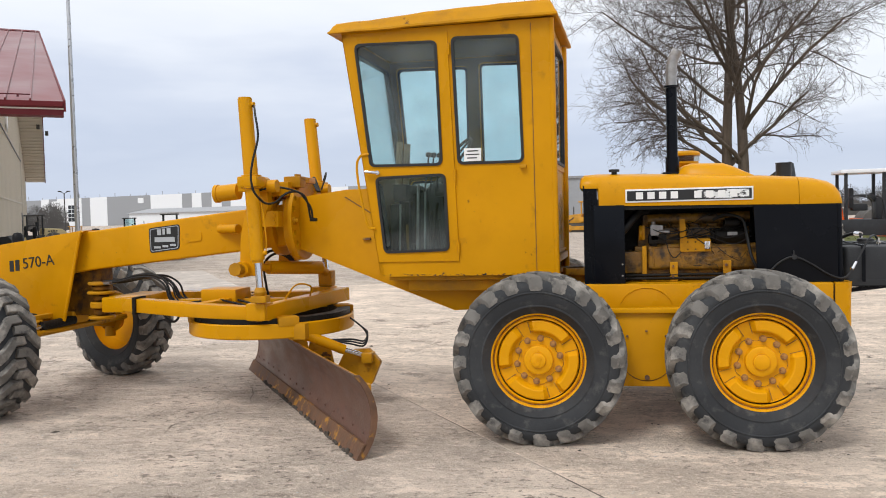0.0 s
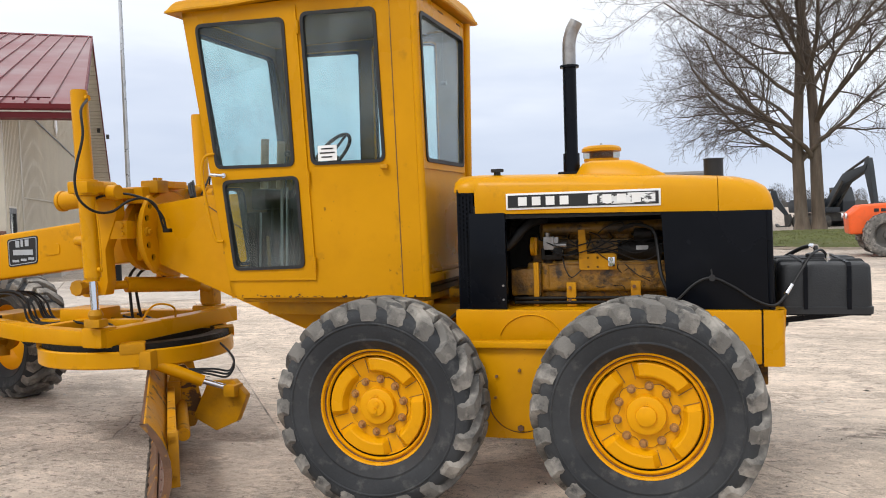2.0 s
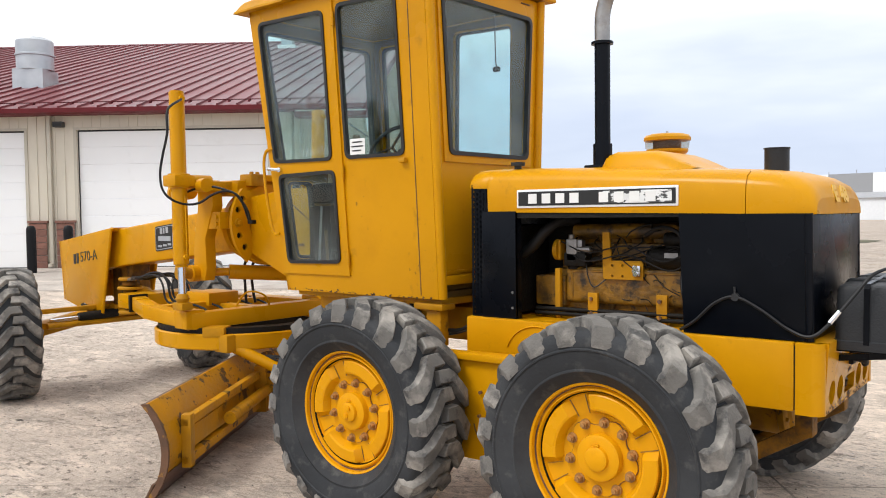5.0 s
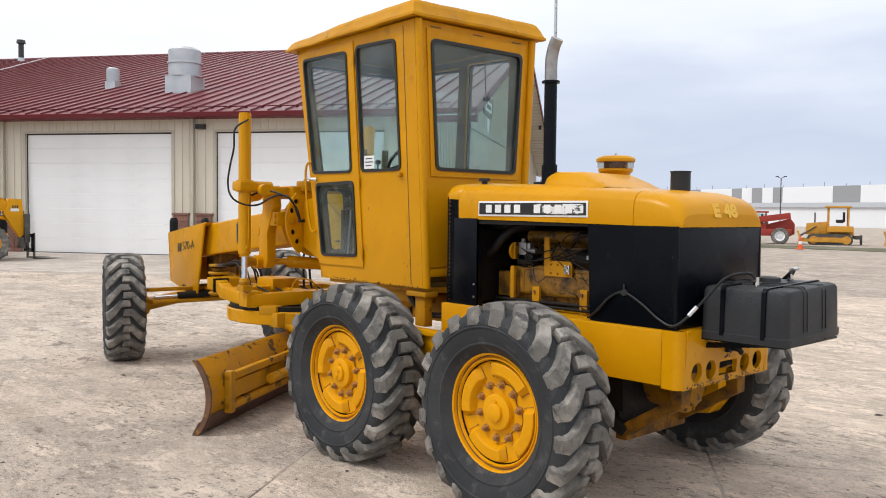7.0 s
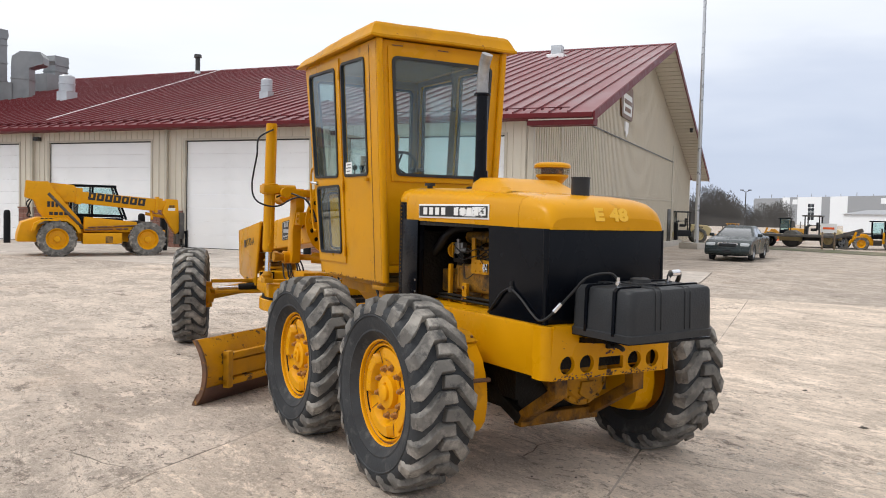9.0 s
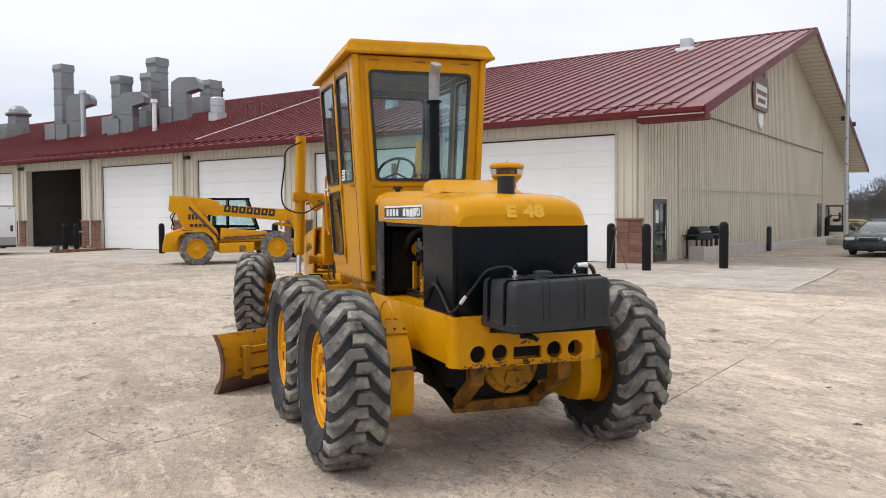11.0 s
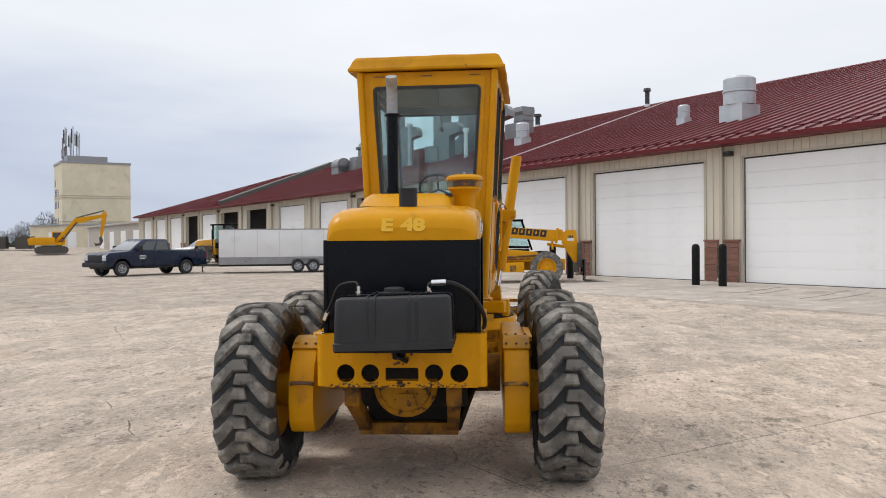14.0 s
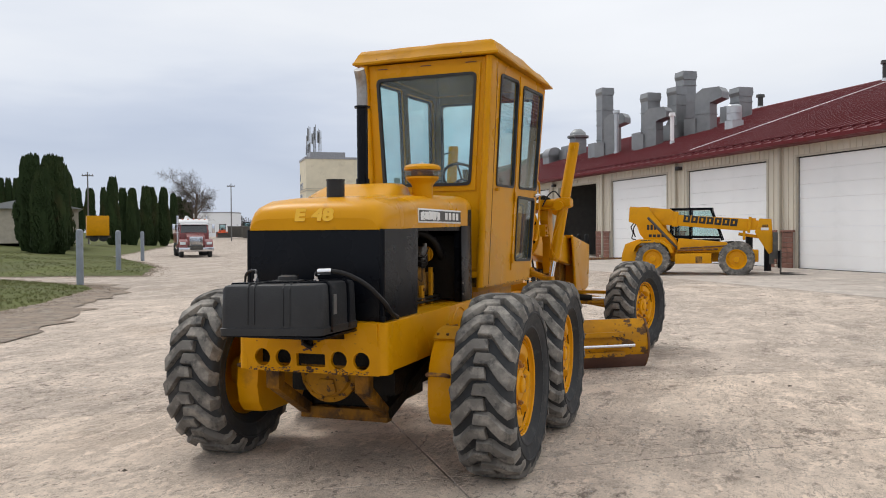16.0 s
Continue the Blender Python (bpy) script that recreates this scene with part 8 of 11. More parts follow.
part("pole", Shape().rod((0, 0, 0), (0, 0, 18), 0.13, 0.07, seg=20), m_pole, fp)
part("footing", Shape().box(-0.7, 0.7, -0.7, 0.7, -0.1, 0.32, bevel=0.02), m_concrete, fp)
part("halyard", Shape().rod((0.16, 0, 1.2), (0.10, 0, 17.8), 0.008, seg=6), m_hose, fp)
part("cleat", Shape().box(0.10, 0.20, -0.03, 0.03, 3.0, 3.2), m_steel, fp)

# ---- vehicles in the yard; x ahead, y to the left, z up from the ground ----
m_tele = material("telehandler_yellow", (0.66, 0.305, 0.002), 0.42, spec=0.2, vary=0.08, vary_scale=2.0, spots=(((0.42, 0.17, 0.02), 4.0, 0.55, 0.75, 0.5), (RUST, 12.0, 0.68, 0.74, 0.7)))
m_plant = material("plant_yellow", (0.60, 0.29, 0.02), 0.5, vary=0.12, vary_scale=2.0, spots=(((0.22, 0.13, 0.05), 3.0, 0.5, 0.72, 0.55),))
m_blue = material("dark_blue_car_paint", (0.010, 0.018, 0.045), 0.3, vary=0.1, coat=0.25, spec=0.25, spots=(((0.03, 0.034, 0.045), 2.0, 0.5, 0.8, 0.4),))
m_green = material("dark_green_car_paint", (0.016, 0.026, 0.026), 0.3, vary=0.1, coat=0.3, spec=0.3, spots=(((0.05, 0.05, 0.048), 2.0, 0.5, 0.8, 0.4),))
m_red = material("red_truck_paint", (0.19, 0.035, 0.035), 0.35, vary=0.1, coat=0.4, spots=(((0.14, 0.06, 0.05), 2.0, 0.5, 0.75, 0.5),))
m_orange = material("orange_plant_paint", (0.75, 0.10, 0.01), 0.45, vary=0.08, spots=(((0.4, 0.08, 0.02), 3.0, 0.55, 0.75, 0.4),))
m_van = material("white_vehicle_paint", (0.74, 0.75, 0.76), 0.35, vary=0.04, vary_scale=1.0, coat=0.2, spots=(((0.55, 0.55, 0.54), 1.5, 0.55, 0.8, 0.4),))
m_cream = material("cream_plant_paint", (0.62, 0.50, 0.26), 0.5, vary=0.08)
m_band = material("grey_treadplate", (0.30, 0.30, 0.31), 0.4, metal=0.4, vary=0.12)
m_pane = material("dark_window_glass", (0.02, 0.026, 0.03), 0.06, vary=0.1, coat=1.0, rough_vary=0.03)
m_alloy = material("alloy_wheel", (0.42, 0.43, 0.45), 0.35, metal=0.7, vary=0.1)
m_head = material("headlamp_lens", (0.62, 0.66, 0.68), 0.15, vary=0.1, coat=1.0)
m_amber = material("amber_lens", (0.55, 0.12, 0.01), 0.25)
m_tail = material("red_lens", (0.25, 0.01, 0.01), 0.25)
m_dirtgrey = material("dusty_dark_steel", (0.07, 0.066, 0.06), 0.7, vary=0.25, vary_scale=5.0, bump=0.2, spots=(((0.16, 0.14, 0.11), 5.0, 0.5, 0.7, 0.6),))
m_wood = material("weathered_plank", (0.20, 0.145, 0.10), 0.85, vary=0.25, vary_scale=6, stretch=(0.2, 1, 1), bump=0.3, rand=0.2)
m_cone = material("orange_cone_plastic", (0.75, 0.11, 0.02), 0.5, vary=0.1)


def road_wheel(parent, x, y, r, w, rim, side, lugs=0, spokes=6):
    """One wheel: a tyre with its rim and hub under it; side is +1 where its face looks to the left."""
    s = Shape().lathe([(r * 0.58, -w * 0.42), (r * 0.66, -w * 0.5), (r * 0.90, -w * 0.5), (r * 0.985, -w * 0.40), (r, -w * 0.2), (r, w * 0.2), (r * 0.985, w * 0.40), (r * 0.90, w * 0.5), (r * 0.66, w * 0.5), (r * 0.58, w * 0.42)], axis="y", seg=36)
    wh = part("wheel", s, m_tyre if not lugs else m_lug, parent)
    wh.location = (x, y, r)
    f = side
    part("rim", Shape().lathe([(r * 0.60, f * w * 0.44), (r * 0.57, f * w * 0.44), (r * 0.52, f * w * 0.30), (r * 0.46, f * w * 0.12), (r * 0.20, f * w * 0.18), (r * 0.17, f * w * 0.38), (0.0, f * w * 0.40)], axis="y", seg=30), rim, wh)
    if lugs:
        t = Shape()
        for k in range(lugs):
            a = 2 * math.pi * k / lugs
            for sd in (-1, 1):
                b = a + (0.5 * 2 * math.pi / lugs if sd > 0 else 0)
                m = Matrix.Rotation(-b, 4, "Y") @ Matrix.Translation((r * 0.985, sd * w * 0.26, 0)) @ Matrix.Rotation(sd * radians(28), 4, "X")
                t.box(-0.02, r * 0.05, -w * 0.25, w * 0.25, -r * 0.055, r * 0.055, m)
        part("tread", t, m_lug, wh, kind="stuff", smooth=0)
    elif spokes:
        for k in range(spokes):
            a = 2 * math.pi * k / spokes
            m = Matrix.Rotation(a, 4, "Y")
            part("rim_slot", Shape().box(r * 0.27, r * 0.46, f * w * 0.20 - 0.012, f * w * 0.20 + 0.012, -r * 0.07, r * 0.07, m, bevel=0.008, seg=1), m_rubber, wh)
    return wh


def arched(top, x0, x1, z0, arches):
    """A side outline: the upper line from rear to front is given, the under-edge has round wheel arches."""
    low = [(x1, z0)]
    for cx, cz, r in sorted(arches, reverse=True):
        a0 = math.asin(max(-1, min(1, (z0 - cz) / r)))
        for k in range(9):
            a = a0 + (math.pi - 2 * a0) * k / 8
            low.append((cx + r * math.cos(a), cz + r * math.sin(a)))
    low.append((x0, z0))
    return list(top) + low


def cabin(parent, x0, x1, xt0, xt1, z0, z1, w0, w1, mat, panes, name="cabin"):
    """A tapered greenhouse with dark panes a few millimetres proud of it."""
    def ring(a, b, w, z, r=0.06):
        return [(a + r, -w, z), (b - r, -w, z), (b, -w + r, z), (b, w - r, z), (b - r, w, z), (a + r, w, z), (a, w - r, z), (a, -w + r, z)]
    s = Shape().loft([ring(x0, x1, w0, z0), ring(xt0, xt1, w1, z1 - 0.06), ring(xt0 + 0.08, xt1 - 0.08, w1 - 0.08, z1)])
    c = part(name, s, mat, parent)
    def at(u, v, side):
        a, b = x0 + (xt0 - x0) * v, x1 + (xt1 - x1) * v
        return V(a + (b - a) * u, side * (w0 + (w1 - w0) * v + 0.006), z0 + (z1 - 0.06 - z0) * v)
    for side in (-1, 1):
        for u0, u1 in panes:
            q = [at(u0, 0.08, side), at(u1, 0.08, side), at(u1 - 0.004, 0.86, side), at(u0 + 0.004, 0.86, side)]
            part("window", Shape().loft([[p - V(0, side * 0.01, 0) for p in q], q]), m_pane, parent)
    for end_, (xa, xb) in (("windscreen", (x1, xt1)), ("rear_window", (x0, xt0))):
        d = 0.006 if end_ == "windscreen" else -0.006
        q = [V(xa + (xb - xa) * v + d, sy * (w0 + (w1 - w0) * v - 0.09), z0 + (z1 - 0.06 - z0) * v) for v, sy in ((0.06, -1), (0.06, 1), (0.88, 1), (0.88, -1))]
        part(end_, Shape().loft([[p - V(d * 2, 0, 0) for p in q], q]), m_pane, parent)
    return c


def pickup(m, mat, label, crew=True, group="pickups"):
    """A long-bed pickup truck."""
    p = thing("pickup_truck", label, "pickup truck", m, group=group)
    top = [(-3.25, 0.72), (-3.25, 1.28), (-0.95, 1.32), (1.42, 1.34), (1.55, 1.30), (2.75, 1.22), (2.95, 1.12), (2.98, 0.72)]
    part("body", Shape().prism(arched(top, -3.25, 2.95, 0.50, [(-1.9, 0.40, 0.52), (2.05, 0.40, 0.52)]), "y", -0.98, 0.98, bevel=0.045), mat, p)
    part("bed_liner", Shape().box(-3.12, -1.05, -0.82, 0.82, 1.27, 1.335), m_plastic, p, smooth=0)
    part("underbody", Shape().box(-3.0, 2.8, -0.75, 0.75, 0.38, 0.62), m_rubber, p, smooth=0)
    cabin(p, -0.95, 1.62, -0.82, 0.72, 1.31, 1.93, 0.93, 0.76, mat, ((0.07, 0.40), (0.45, 0.80)) if crew else ((0.3, 0.8),))
    part("front_bumper", Shape().box(2.88, 3.12, -0.97, 0.97, 0.48, 0.72, bevel=0.04), m_chrome if mat is m_van else m_plastic, p)
    part("rear_bumper", Shape().box(-3.42, -3.22, -0.95, 0.95, 0.52, 0.70, bevel=0.03), m_chrome, p)
    part("grille", Shape().box(2.955, 3.01, -0.62, 0.62, 0.76, 1.10, bevel=0.02), m_plastic, p)
    for sy in (-1, 1):
        part("headlight", Shape().box(2.86, 3.0, sy * 0.80 - 0.15, sy * 0.80 + 0.15, 0.82, 1.10, bevel=0.03), m_head, p)
        part("tail_light", Shape().box(-3.275, -3.20, sy * 0.88 - 0.09, sy * 0.88 + 0.09, 0.85, 1.22, bevel=0.02), m_tail, p)
        part("mirror", Shape().box(1.02, 1.18, sy * 1.13 - 0.12, sy * 1.13 + 0.12, 1.30, 1.58, bevel=0.03), m_plastic, p)
        part("running_board", Shape().box(-1.2, 1.4, sy * 0.97 - 0.07, sy * 0.97 + 0.07, 0.42, 0.47, bevel=0.01), m_plastic, p)
        for x in ((-0.86, 0.30, 1.30) if crew else (-0.1, 1.30)):
            part("door_gap", Shape().box(x - 0.008, x + 0.008, sy * 0.981 - 0.003, sy * 0.981 + 0.003, 0.56, 1.30), m_rubber, p, smooth=0)
        for x in ((-0.62, 0.52) if crew else (0.1,)):
            part("door_handle", Shape().box(x - 0.11, x + 0.11, sy * 0.99 - 0.02, sy * 0.99 + 0.02, 1.16, 1.20, bevel=0.008), m_plastic, p)
        for x in (-1.9, 2.05):
            road_wheel(p, x, sy * 0.86, 0.40, 0.26, m_alloy, sy, spokes=5)
    return p


# ---- yellow telehandler before the workshop doors ----
def telehandler(m):
    t = thing("telehandler", "yellow telescopic handler with boom lowered beside doors", "telehandler", m)
    W = 1.02
    for sy in (-1, 1):
        for x in (-1.5, 1.5):
            road_wheel(t, x, sy * W, 0.62, 0.40, m_tele, sy, lugs=18)
    part("chassis", Shape().box(-2.2, 2.25, -0.45, 0.45, 0.50, 0.95, bevel=0.03), m_tele, t)
    part("axle", Shape().rod((-1.5, -0.9, 0.62), (-1.5, 0.9, 0.62), 0.14), m_dirtgrey, t)
    part("axle", Shape().rod((1.5, -0.9, 0.62), (1.5, 0.9, 0.62), 0.14), m_dirtgrey, t)
    # tail with counterweight
    part("tail", Shape().prism([(-2.75, 0.50), (-2.72, 0.80), (-2.60, 1.18), (-2.1, 1.36), (-1.2, 1.36), (-0.85, 1.12), (-0.80, 0.70), (-2.2, 0.50)], "y", -0.74, 0.80, bevel=0.05), m_tele, t)
    part("mudguard", Shape().prism([(-2.30, 0.9), (-2.22, 1.16), (-1.95, 1.30), (-1.15, 1.30), (-0.82, 1.10), (-0.74, 0.85), (-0.85, 0.85), (-0.95, 1.05), (-1.2, 1.24), (-1.9, 1.24), (-2.12, 1.12), (-2.2, 0.9)], "y", -1.20, -0.74), m_tele, t)
    # two raked uprights that carry the boom pivot
    for sy in (-0.52, 0.02):
        part("boom_tower", Shape().prism([(-2.45, 2.60), (-1.75, 2.62), (-1.55, 2.30), (-0.72, 1.30), (-0.62, 1.0), (-1.6, 1.0), (-2.05, 1.55), (-2.2, 1.95), (-2.48, 2.05)], "y", sy - 0.05, sy + 0.05, bevel=0.012), m_tele, t)
    # boom, slightly falling towards the front
    ang = -5.5
    B = pose(-2.05, -0.25, 2.33, 0, -ang, 0)
    boom = part("boom", Shape().prism([(-0.42, -0.28), (-0.42, 0.27), (1.1, 0.30), (1.35, 0.10), (3.98, 0.16), (3.98, -0.30), (1.2, -0.32), (0.3, -0.36)], "y", -0.17, 0.17, B, bevel=0.015), m_tele, t)
    part("boom_sleeve", Shape().box(1.22, 1.42, -0.20, 0.20, -0.36, 0.22, B, bevel=0.01), m_tele, t)
    part("inner_boom", Shape().box(3.7, 4.55, -0.12, 0.12, -0.24, 0.13, B, bevel=0.01), m_tele, t)
    part("boom_end_plate", Shape().box(3.96, 4.06, -0.21, 0.21, -0.36, 0.24, B, bevel=0.01).box(4.06, 4.22, -0.06, 0.06, 0.10, 0.2, B), m_tele, t)
    part("boom_head", Shape().prism([(2.28, 2.12), (2.70, 2.10), (2.74, 1.55), (2.78, 0.92), (2.62, 0.78), (2.30, 1.30), (2.12, 1.62), (2.22, 1.85)], "y", -0.42, -0.08, bevel=0.02), m_tele, t)
    part("quick_hitch", Shape().box(2.74, 2.92, -0.55, 0.05, 0.62, 1.60, bevel=0.02).box(2.62, 2.80, -0.48, -0.02, 0.42, 0.80, bevel=0.02), m_dirtgrey, t)
    part("carriage", Shape().box(2.92, 2.99, -0.72, 0.34, 0.30, 0.42).box(2.92, 2.99, -0.72, 0.34, 0.82, 0.92).box(2.92, 2.99, -0.72, -0.62, 0.30, 0.92).box(2.92, 2.99, 0.24, 0.34, 0.30, 0.92), m_black, t, smooth=0)
    for sy in (-0.62, 0.2):
        part("fork", Shape().box(2.99, 3.04, sy - 0.06, sy + 0.06, 0.06, 0.95).prism([(2.99, 0.06), (3.9, 0.06), (3.9, 0.075), (2.99, 0.11)], "y", sy - 0.06, sy + 0.06), m_dirtgrey, t, smooth=0)
    # rams
    part("lift_ram", Shape().rod((-1.75, -0.55, 2.2), (-0.62, -0.55, 0.98), 0.055, seg=12), m_dirtgrey, t)
    part("ram_rod", Shape().rod((-1.25, -0.25, 2.36), (-1.05, -0.25, 1.45), 0.06, seg=12), m_tele, t)
    part("tilt_ram", Shape().rod((1.55, -0.25, 1.55), (2.35, -0.25, 1.42), 0.06, seg=12).rod((1.75, -0.5, 1.35), (1.75, -0.2, 1.75), 0.05, seg=10), m_tele, t)
    # side: engine cowl, step box, valve block
    part("engine_cowl", Shape().prism([(-0.62, 1.12), (-0.58, 1.40), (1.15, 1.24), (1.22, 1.10), (1.22, 0.86), (-0.62, 0.86)], "y", -0.88, -0.42, bevel=0.03), m_tele, t)
    part("sill_hose", Shape().rod((-0.5, -0.93, 1.02), (1.25, -0.93, 1.12), 0.028, seg=8).rod((-0.6, -0.95, 0.94), (0.85, -0.95, 0.99), 0.032, seg=8), m_rust, t)
    box_ = part("side_box", Shape().prism([(-0.68, 0.44), (-0.68, 0.80), (-0.60, 0.82), (0.62, 0.84), (0.62, 0.46)], "y", -1.16, -0.62, bevel=0.02), m_tele, t)
    part("step_well", Shape().box(0.06, 0.30, -1.168, -1.15, 0.48, 0.72), m_engine, box_, smooth=0)
    part("wing_flap", Shape().box(1.0, 1.25, -1.0, -0.5, 0.5, 0.82, bevel=0.02), m_tele, t)
    # cab beyond the boom
    fr = Shape()
    y0, y1, x0, x1, z0, z1 = 0.22, 1.02, -1.0, 0.55, 1.0, 2.52
    for yy in (y0, y1):
        fr.beam((x0, yy, z0), (x0 + 0.08, yy, z1), 0.09, 0.09).beam((x1 + 0.40, yy, z0 + 0.3), (x1 - 0.02, yy, z1), 0.08, 0.08).beam((x0 + 0.75, yy, z0), (x0 + 0.78, yy, z1), 0.07, 0.07).beam((x0, yy, 1.45), (x1 + 0.3, yy, 1.42), 0.07, 0.10)
    fr.box(x0, x1 + 0.05, y0 - 0.03, y1 + 0.03, z1 - 0.04, z1 + 0.05, bevel=0.02)
    fr.box(x0, x1 + 0.3, y0, y1, z0 - 0.1, z0 + 0.35, bevel=0.02).beam((x0 - 0.25, y0 + 0.1, z1 - 0.02), (x0 + 0.1, y0 + 0.1, z1 + 0.01), 0.06, 0.05)
    cab = part("cab", fr, m_black, t)
    for yy in (y0 + 0.01, y1 - 0.01):
        part("cab_window", Shape().prism([(x0 + 0.1, 1.48), (x0 + 0.12, 2.46), (x1 - 0.04, 2.46), (x1 + 0.28, 1.48)], "y", yy - 0.006, yy + 0.006), m_glass, cab, smooth=0)
    part("seat", Shape().box(-0.75, -0.2, 0.4, 0.85, 1.3, 1.5, bevel=0.05).box(-0.85, -0.68, 0.4, 0.85, 1.4, 2.0, bevel=0.05), m_plastic, cab)
    part("wheel_cover", Shape().prism([(0.9, 1.24), (1.35, 1.28), (1.45, 1.20), (1.4, 1.16), (0.9, 1.14)], "y", -0.2, 0.6), m_plastic, t)
    part("hose", Shape().tube([(-2.25, -0.3, 2.05), (-2.42, -0.32, 1.85), (-2.35, -0.32, 1.6), (-2.4, -0.3, 1.4), (-2.25, -0.3, 1.35)], 0.022).tube([(-2.2, -0.2, 2.05), (-2.35, -0.22, 1.75), (-2.28, -0.2, 1.45)], 0.022), m_hose, t)
    # plain bars for the prints on boom and flank
    for k in range(7):
        x_ = 1.62 + 0.285 * k
        part("print_bar", Shape().prism([(x_, -0.16), (x_ + 0.245, -0.16), (x_ + 0.265, 0.11), (x_ + 0.02, 0.11)], "y", -0.180, -0.172, B, bevel=0.003, seg=1), m_decal, boom, smooth=0)
        part("print_gap", Shape().prism([(x_ + 0.09, -0.08), (x_ + 0.155, -0.08), (x_ + 0.165, 0.04), (x_ + 0.10, 0.04)], "y", -0.1835, -0.1795, B), m_tele, boom, smooth=0)
    for k in range(4):
        part("print_bar", Shape().box(-1.72 + 0.16 * k, -1.60 + 0.16 * k, -0.578, -0.570, 1.44, 1.55), m_decal, t, smooth=0)
    for k in range(3):
        part("print_bar", Shape().box(-1.78 + 0.13 * k, -1.69 + 0.13 * k, -0.578, -0.570, 1.72, 1.92), m_decal, t, smooth=0)
    for x, y, z, w in ((-2.05, -0.745, 1.22, 0.5), (2.34, -0.425, 1.78, 0.26)):
        st = part("sticker", Shape().box(x, x + w, y - 0.004, y + 0.004, z - 0.10, z), m_white, t, "small white and black dealer sticker", smooth=0)
        for k in range(3):
            part("print_bar", Shape().box(x + 0.05 + w * 0.27 * k, x + 0.02 + w * 0.27 * (k + 1), y - 0.010, y - 0.004, z + 0.01, z + 0.11), m_decal, st, smooth=0)
    return t


TH = radians(88.16)
telehandler(pose(-25.878 - math.sin(TH) * 1.22, 1.225 + math.cos(TH) * 1.22, 0.0, 0, 0, 88.16))

# ---- dark blue crew cab pickup and white cargo trailer ----
px, py = -36.96, -18.05
pk = pickup(pose(px, py, 0, 0, 0, math.degrees(math.atan2(-0.535, 0.845))), m_blue, "dusty dark blue crew cab pickup with long bed")
for k, (w, z) in enumerate(((0.34, 1.06), (0.44, 0.98), (0.30, 0.90))):
    for sy in (-1, 1):
        part("print_bar", Shape().box(0.86 - w / 2, 0.86 + w / 2, sy * 0.984 - 0.003, sy * 0.984 + 0.003, z - 0.018, z + 0.018), m_white, pk, smooth=0)
part("hitch", Shape().box(-3.75, -3.3, -0.04, 0.04, 0.42, 0.50).tube([(-3.3, 0.2, 0.5), (-3.6, 0.25, 0.3), (-3.8, 0.1, 0.42)], 0.02), m_dirtgrey, pk)


def cargo_trailer(m):
    t = thing("cargo_trailer", "white enclosed cargo trailer with grey lower band", "trailer", m)
    L, W = 3.30, 1.15
    body = part("body", Shape().box(-L, L, -W, W, 0.85, 2.42, bevel=0.05), m_van, t)
    part("lower_band", Shape().box(-L - 0.004, L + 0.004, -W - 0.006, W + 0.006, 0.46, 0.87, bevel=0.01), m_band, t, smooth=0)
    part("roof_rail", Shape().box(-L - 0.01, L + 0.01, -W - 0.012, -W + 0.05, 2.38, 2.44).box(-L - 0.01, L + 0.01, W - 0.05, W + 0.012, 2.38, 2.44), m_band, t, smooth=0)
    for k in range(5):
        for sy in (-1, 1):
            part("panel_seam", Shape().box(-2.44 + 1.22 * k - 0.006, -2.44 + 1.22 * k + 0.006, sy * (W + 0.003) - 0.004, sy * (W + 0.003) + 0.004, 0.88, 2.36), m_band, body, smooth=0)
    part("chassis", Shape().box(-L, L, -W + 0.1, W - 0.1, 0.36, 0.48), m_rubber, t, smooth=0)
    for sy in (-1, 1):
        part("fender", Shape().prism([(0.46, 0.50), (0.58, 0.78), (0.78, 0.84), (2.04, 0.84), (2.24, 0.78), (2.36, 0.50), (2.26, 0.50), (2.16, 0.70), (1.96, 0.77), (0.86, 0.77), (0.66, 0.70), (0.56, 0.50)], "y", sy * W, sy * (W + 0.24)), m_band, t, smooth=0)
        for x in (0.99, 1.83):
            road_wheel(t, x, sy * (W + 0.06), 0.36, 0.2, m_alloy, sy, spokes=5)
        part("marker_light", Shape().box(-1.9, -1.82, sy * (W + 0.01) - 0.01, sy * (W + 0.01) + 0.01, 0.62, 0.66).box(3.0, 3.08, sy * (W + 0.01) - 0.01, sy * (W + 0.01) + 0.01, 2.28, 2.32), m_tail, t, smooth=0)
    part("side_handle", Shape().box(3.06, 3.18, -W - 0.03, -W, 1.15, 1.45, bevel=0.01), m_rubber, t)
    part("tongue", Shape().beam((-L, -0.7, 0.42), (-L - 1.25, 0, 0.42), 0.08, 0.12).beam((-L, 0.7, 0.42), (-L - 1.25, 0, 0.42), 0.08, 0.12).box(-L - 1.5, -L - 1.2, -0.06, 0.06, 0.38, 0.50), m_dirtgrey, t)
    part("jack", Shape().rod((-L - 1.0, 0.12, 0.06), (-L - 1.0, 0.12, 0.95), 0.035, seg=12).box(-L - 1.08, -L - 0.92, 0.04, 0.2, 0.03, 0.06), m_dirtgrey, t)
    part("ramp_door", Shape().box(L + 0.01, L + 0.05, -W + 0.05, W - 0.05, 0.5, 2.36, bevel=0.008), m_van, t, smooth=0)
    return t


TD = math.degrees(math.atan2(0.97, -0.24))
cargo_trailer(pose(-40.0, -11.5, 0.02, 0, 0, TD))
rp = thing("long_ramp", "low rusty steel ramp rails on ground", "ramp", pose(-40.6, -6.3, 0.02, 0, 0, TD))
part("rail", Shape().box(-0.2, 3.6, -0.55, -0.42, 0.0, 0.16), m_rust, rp, smooth=0)
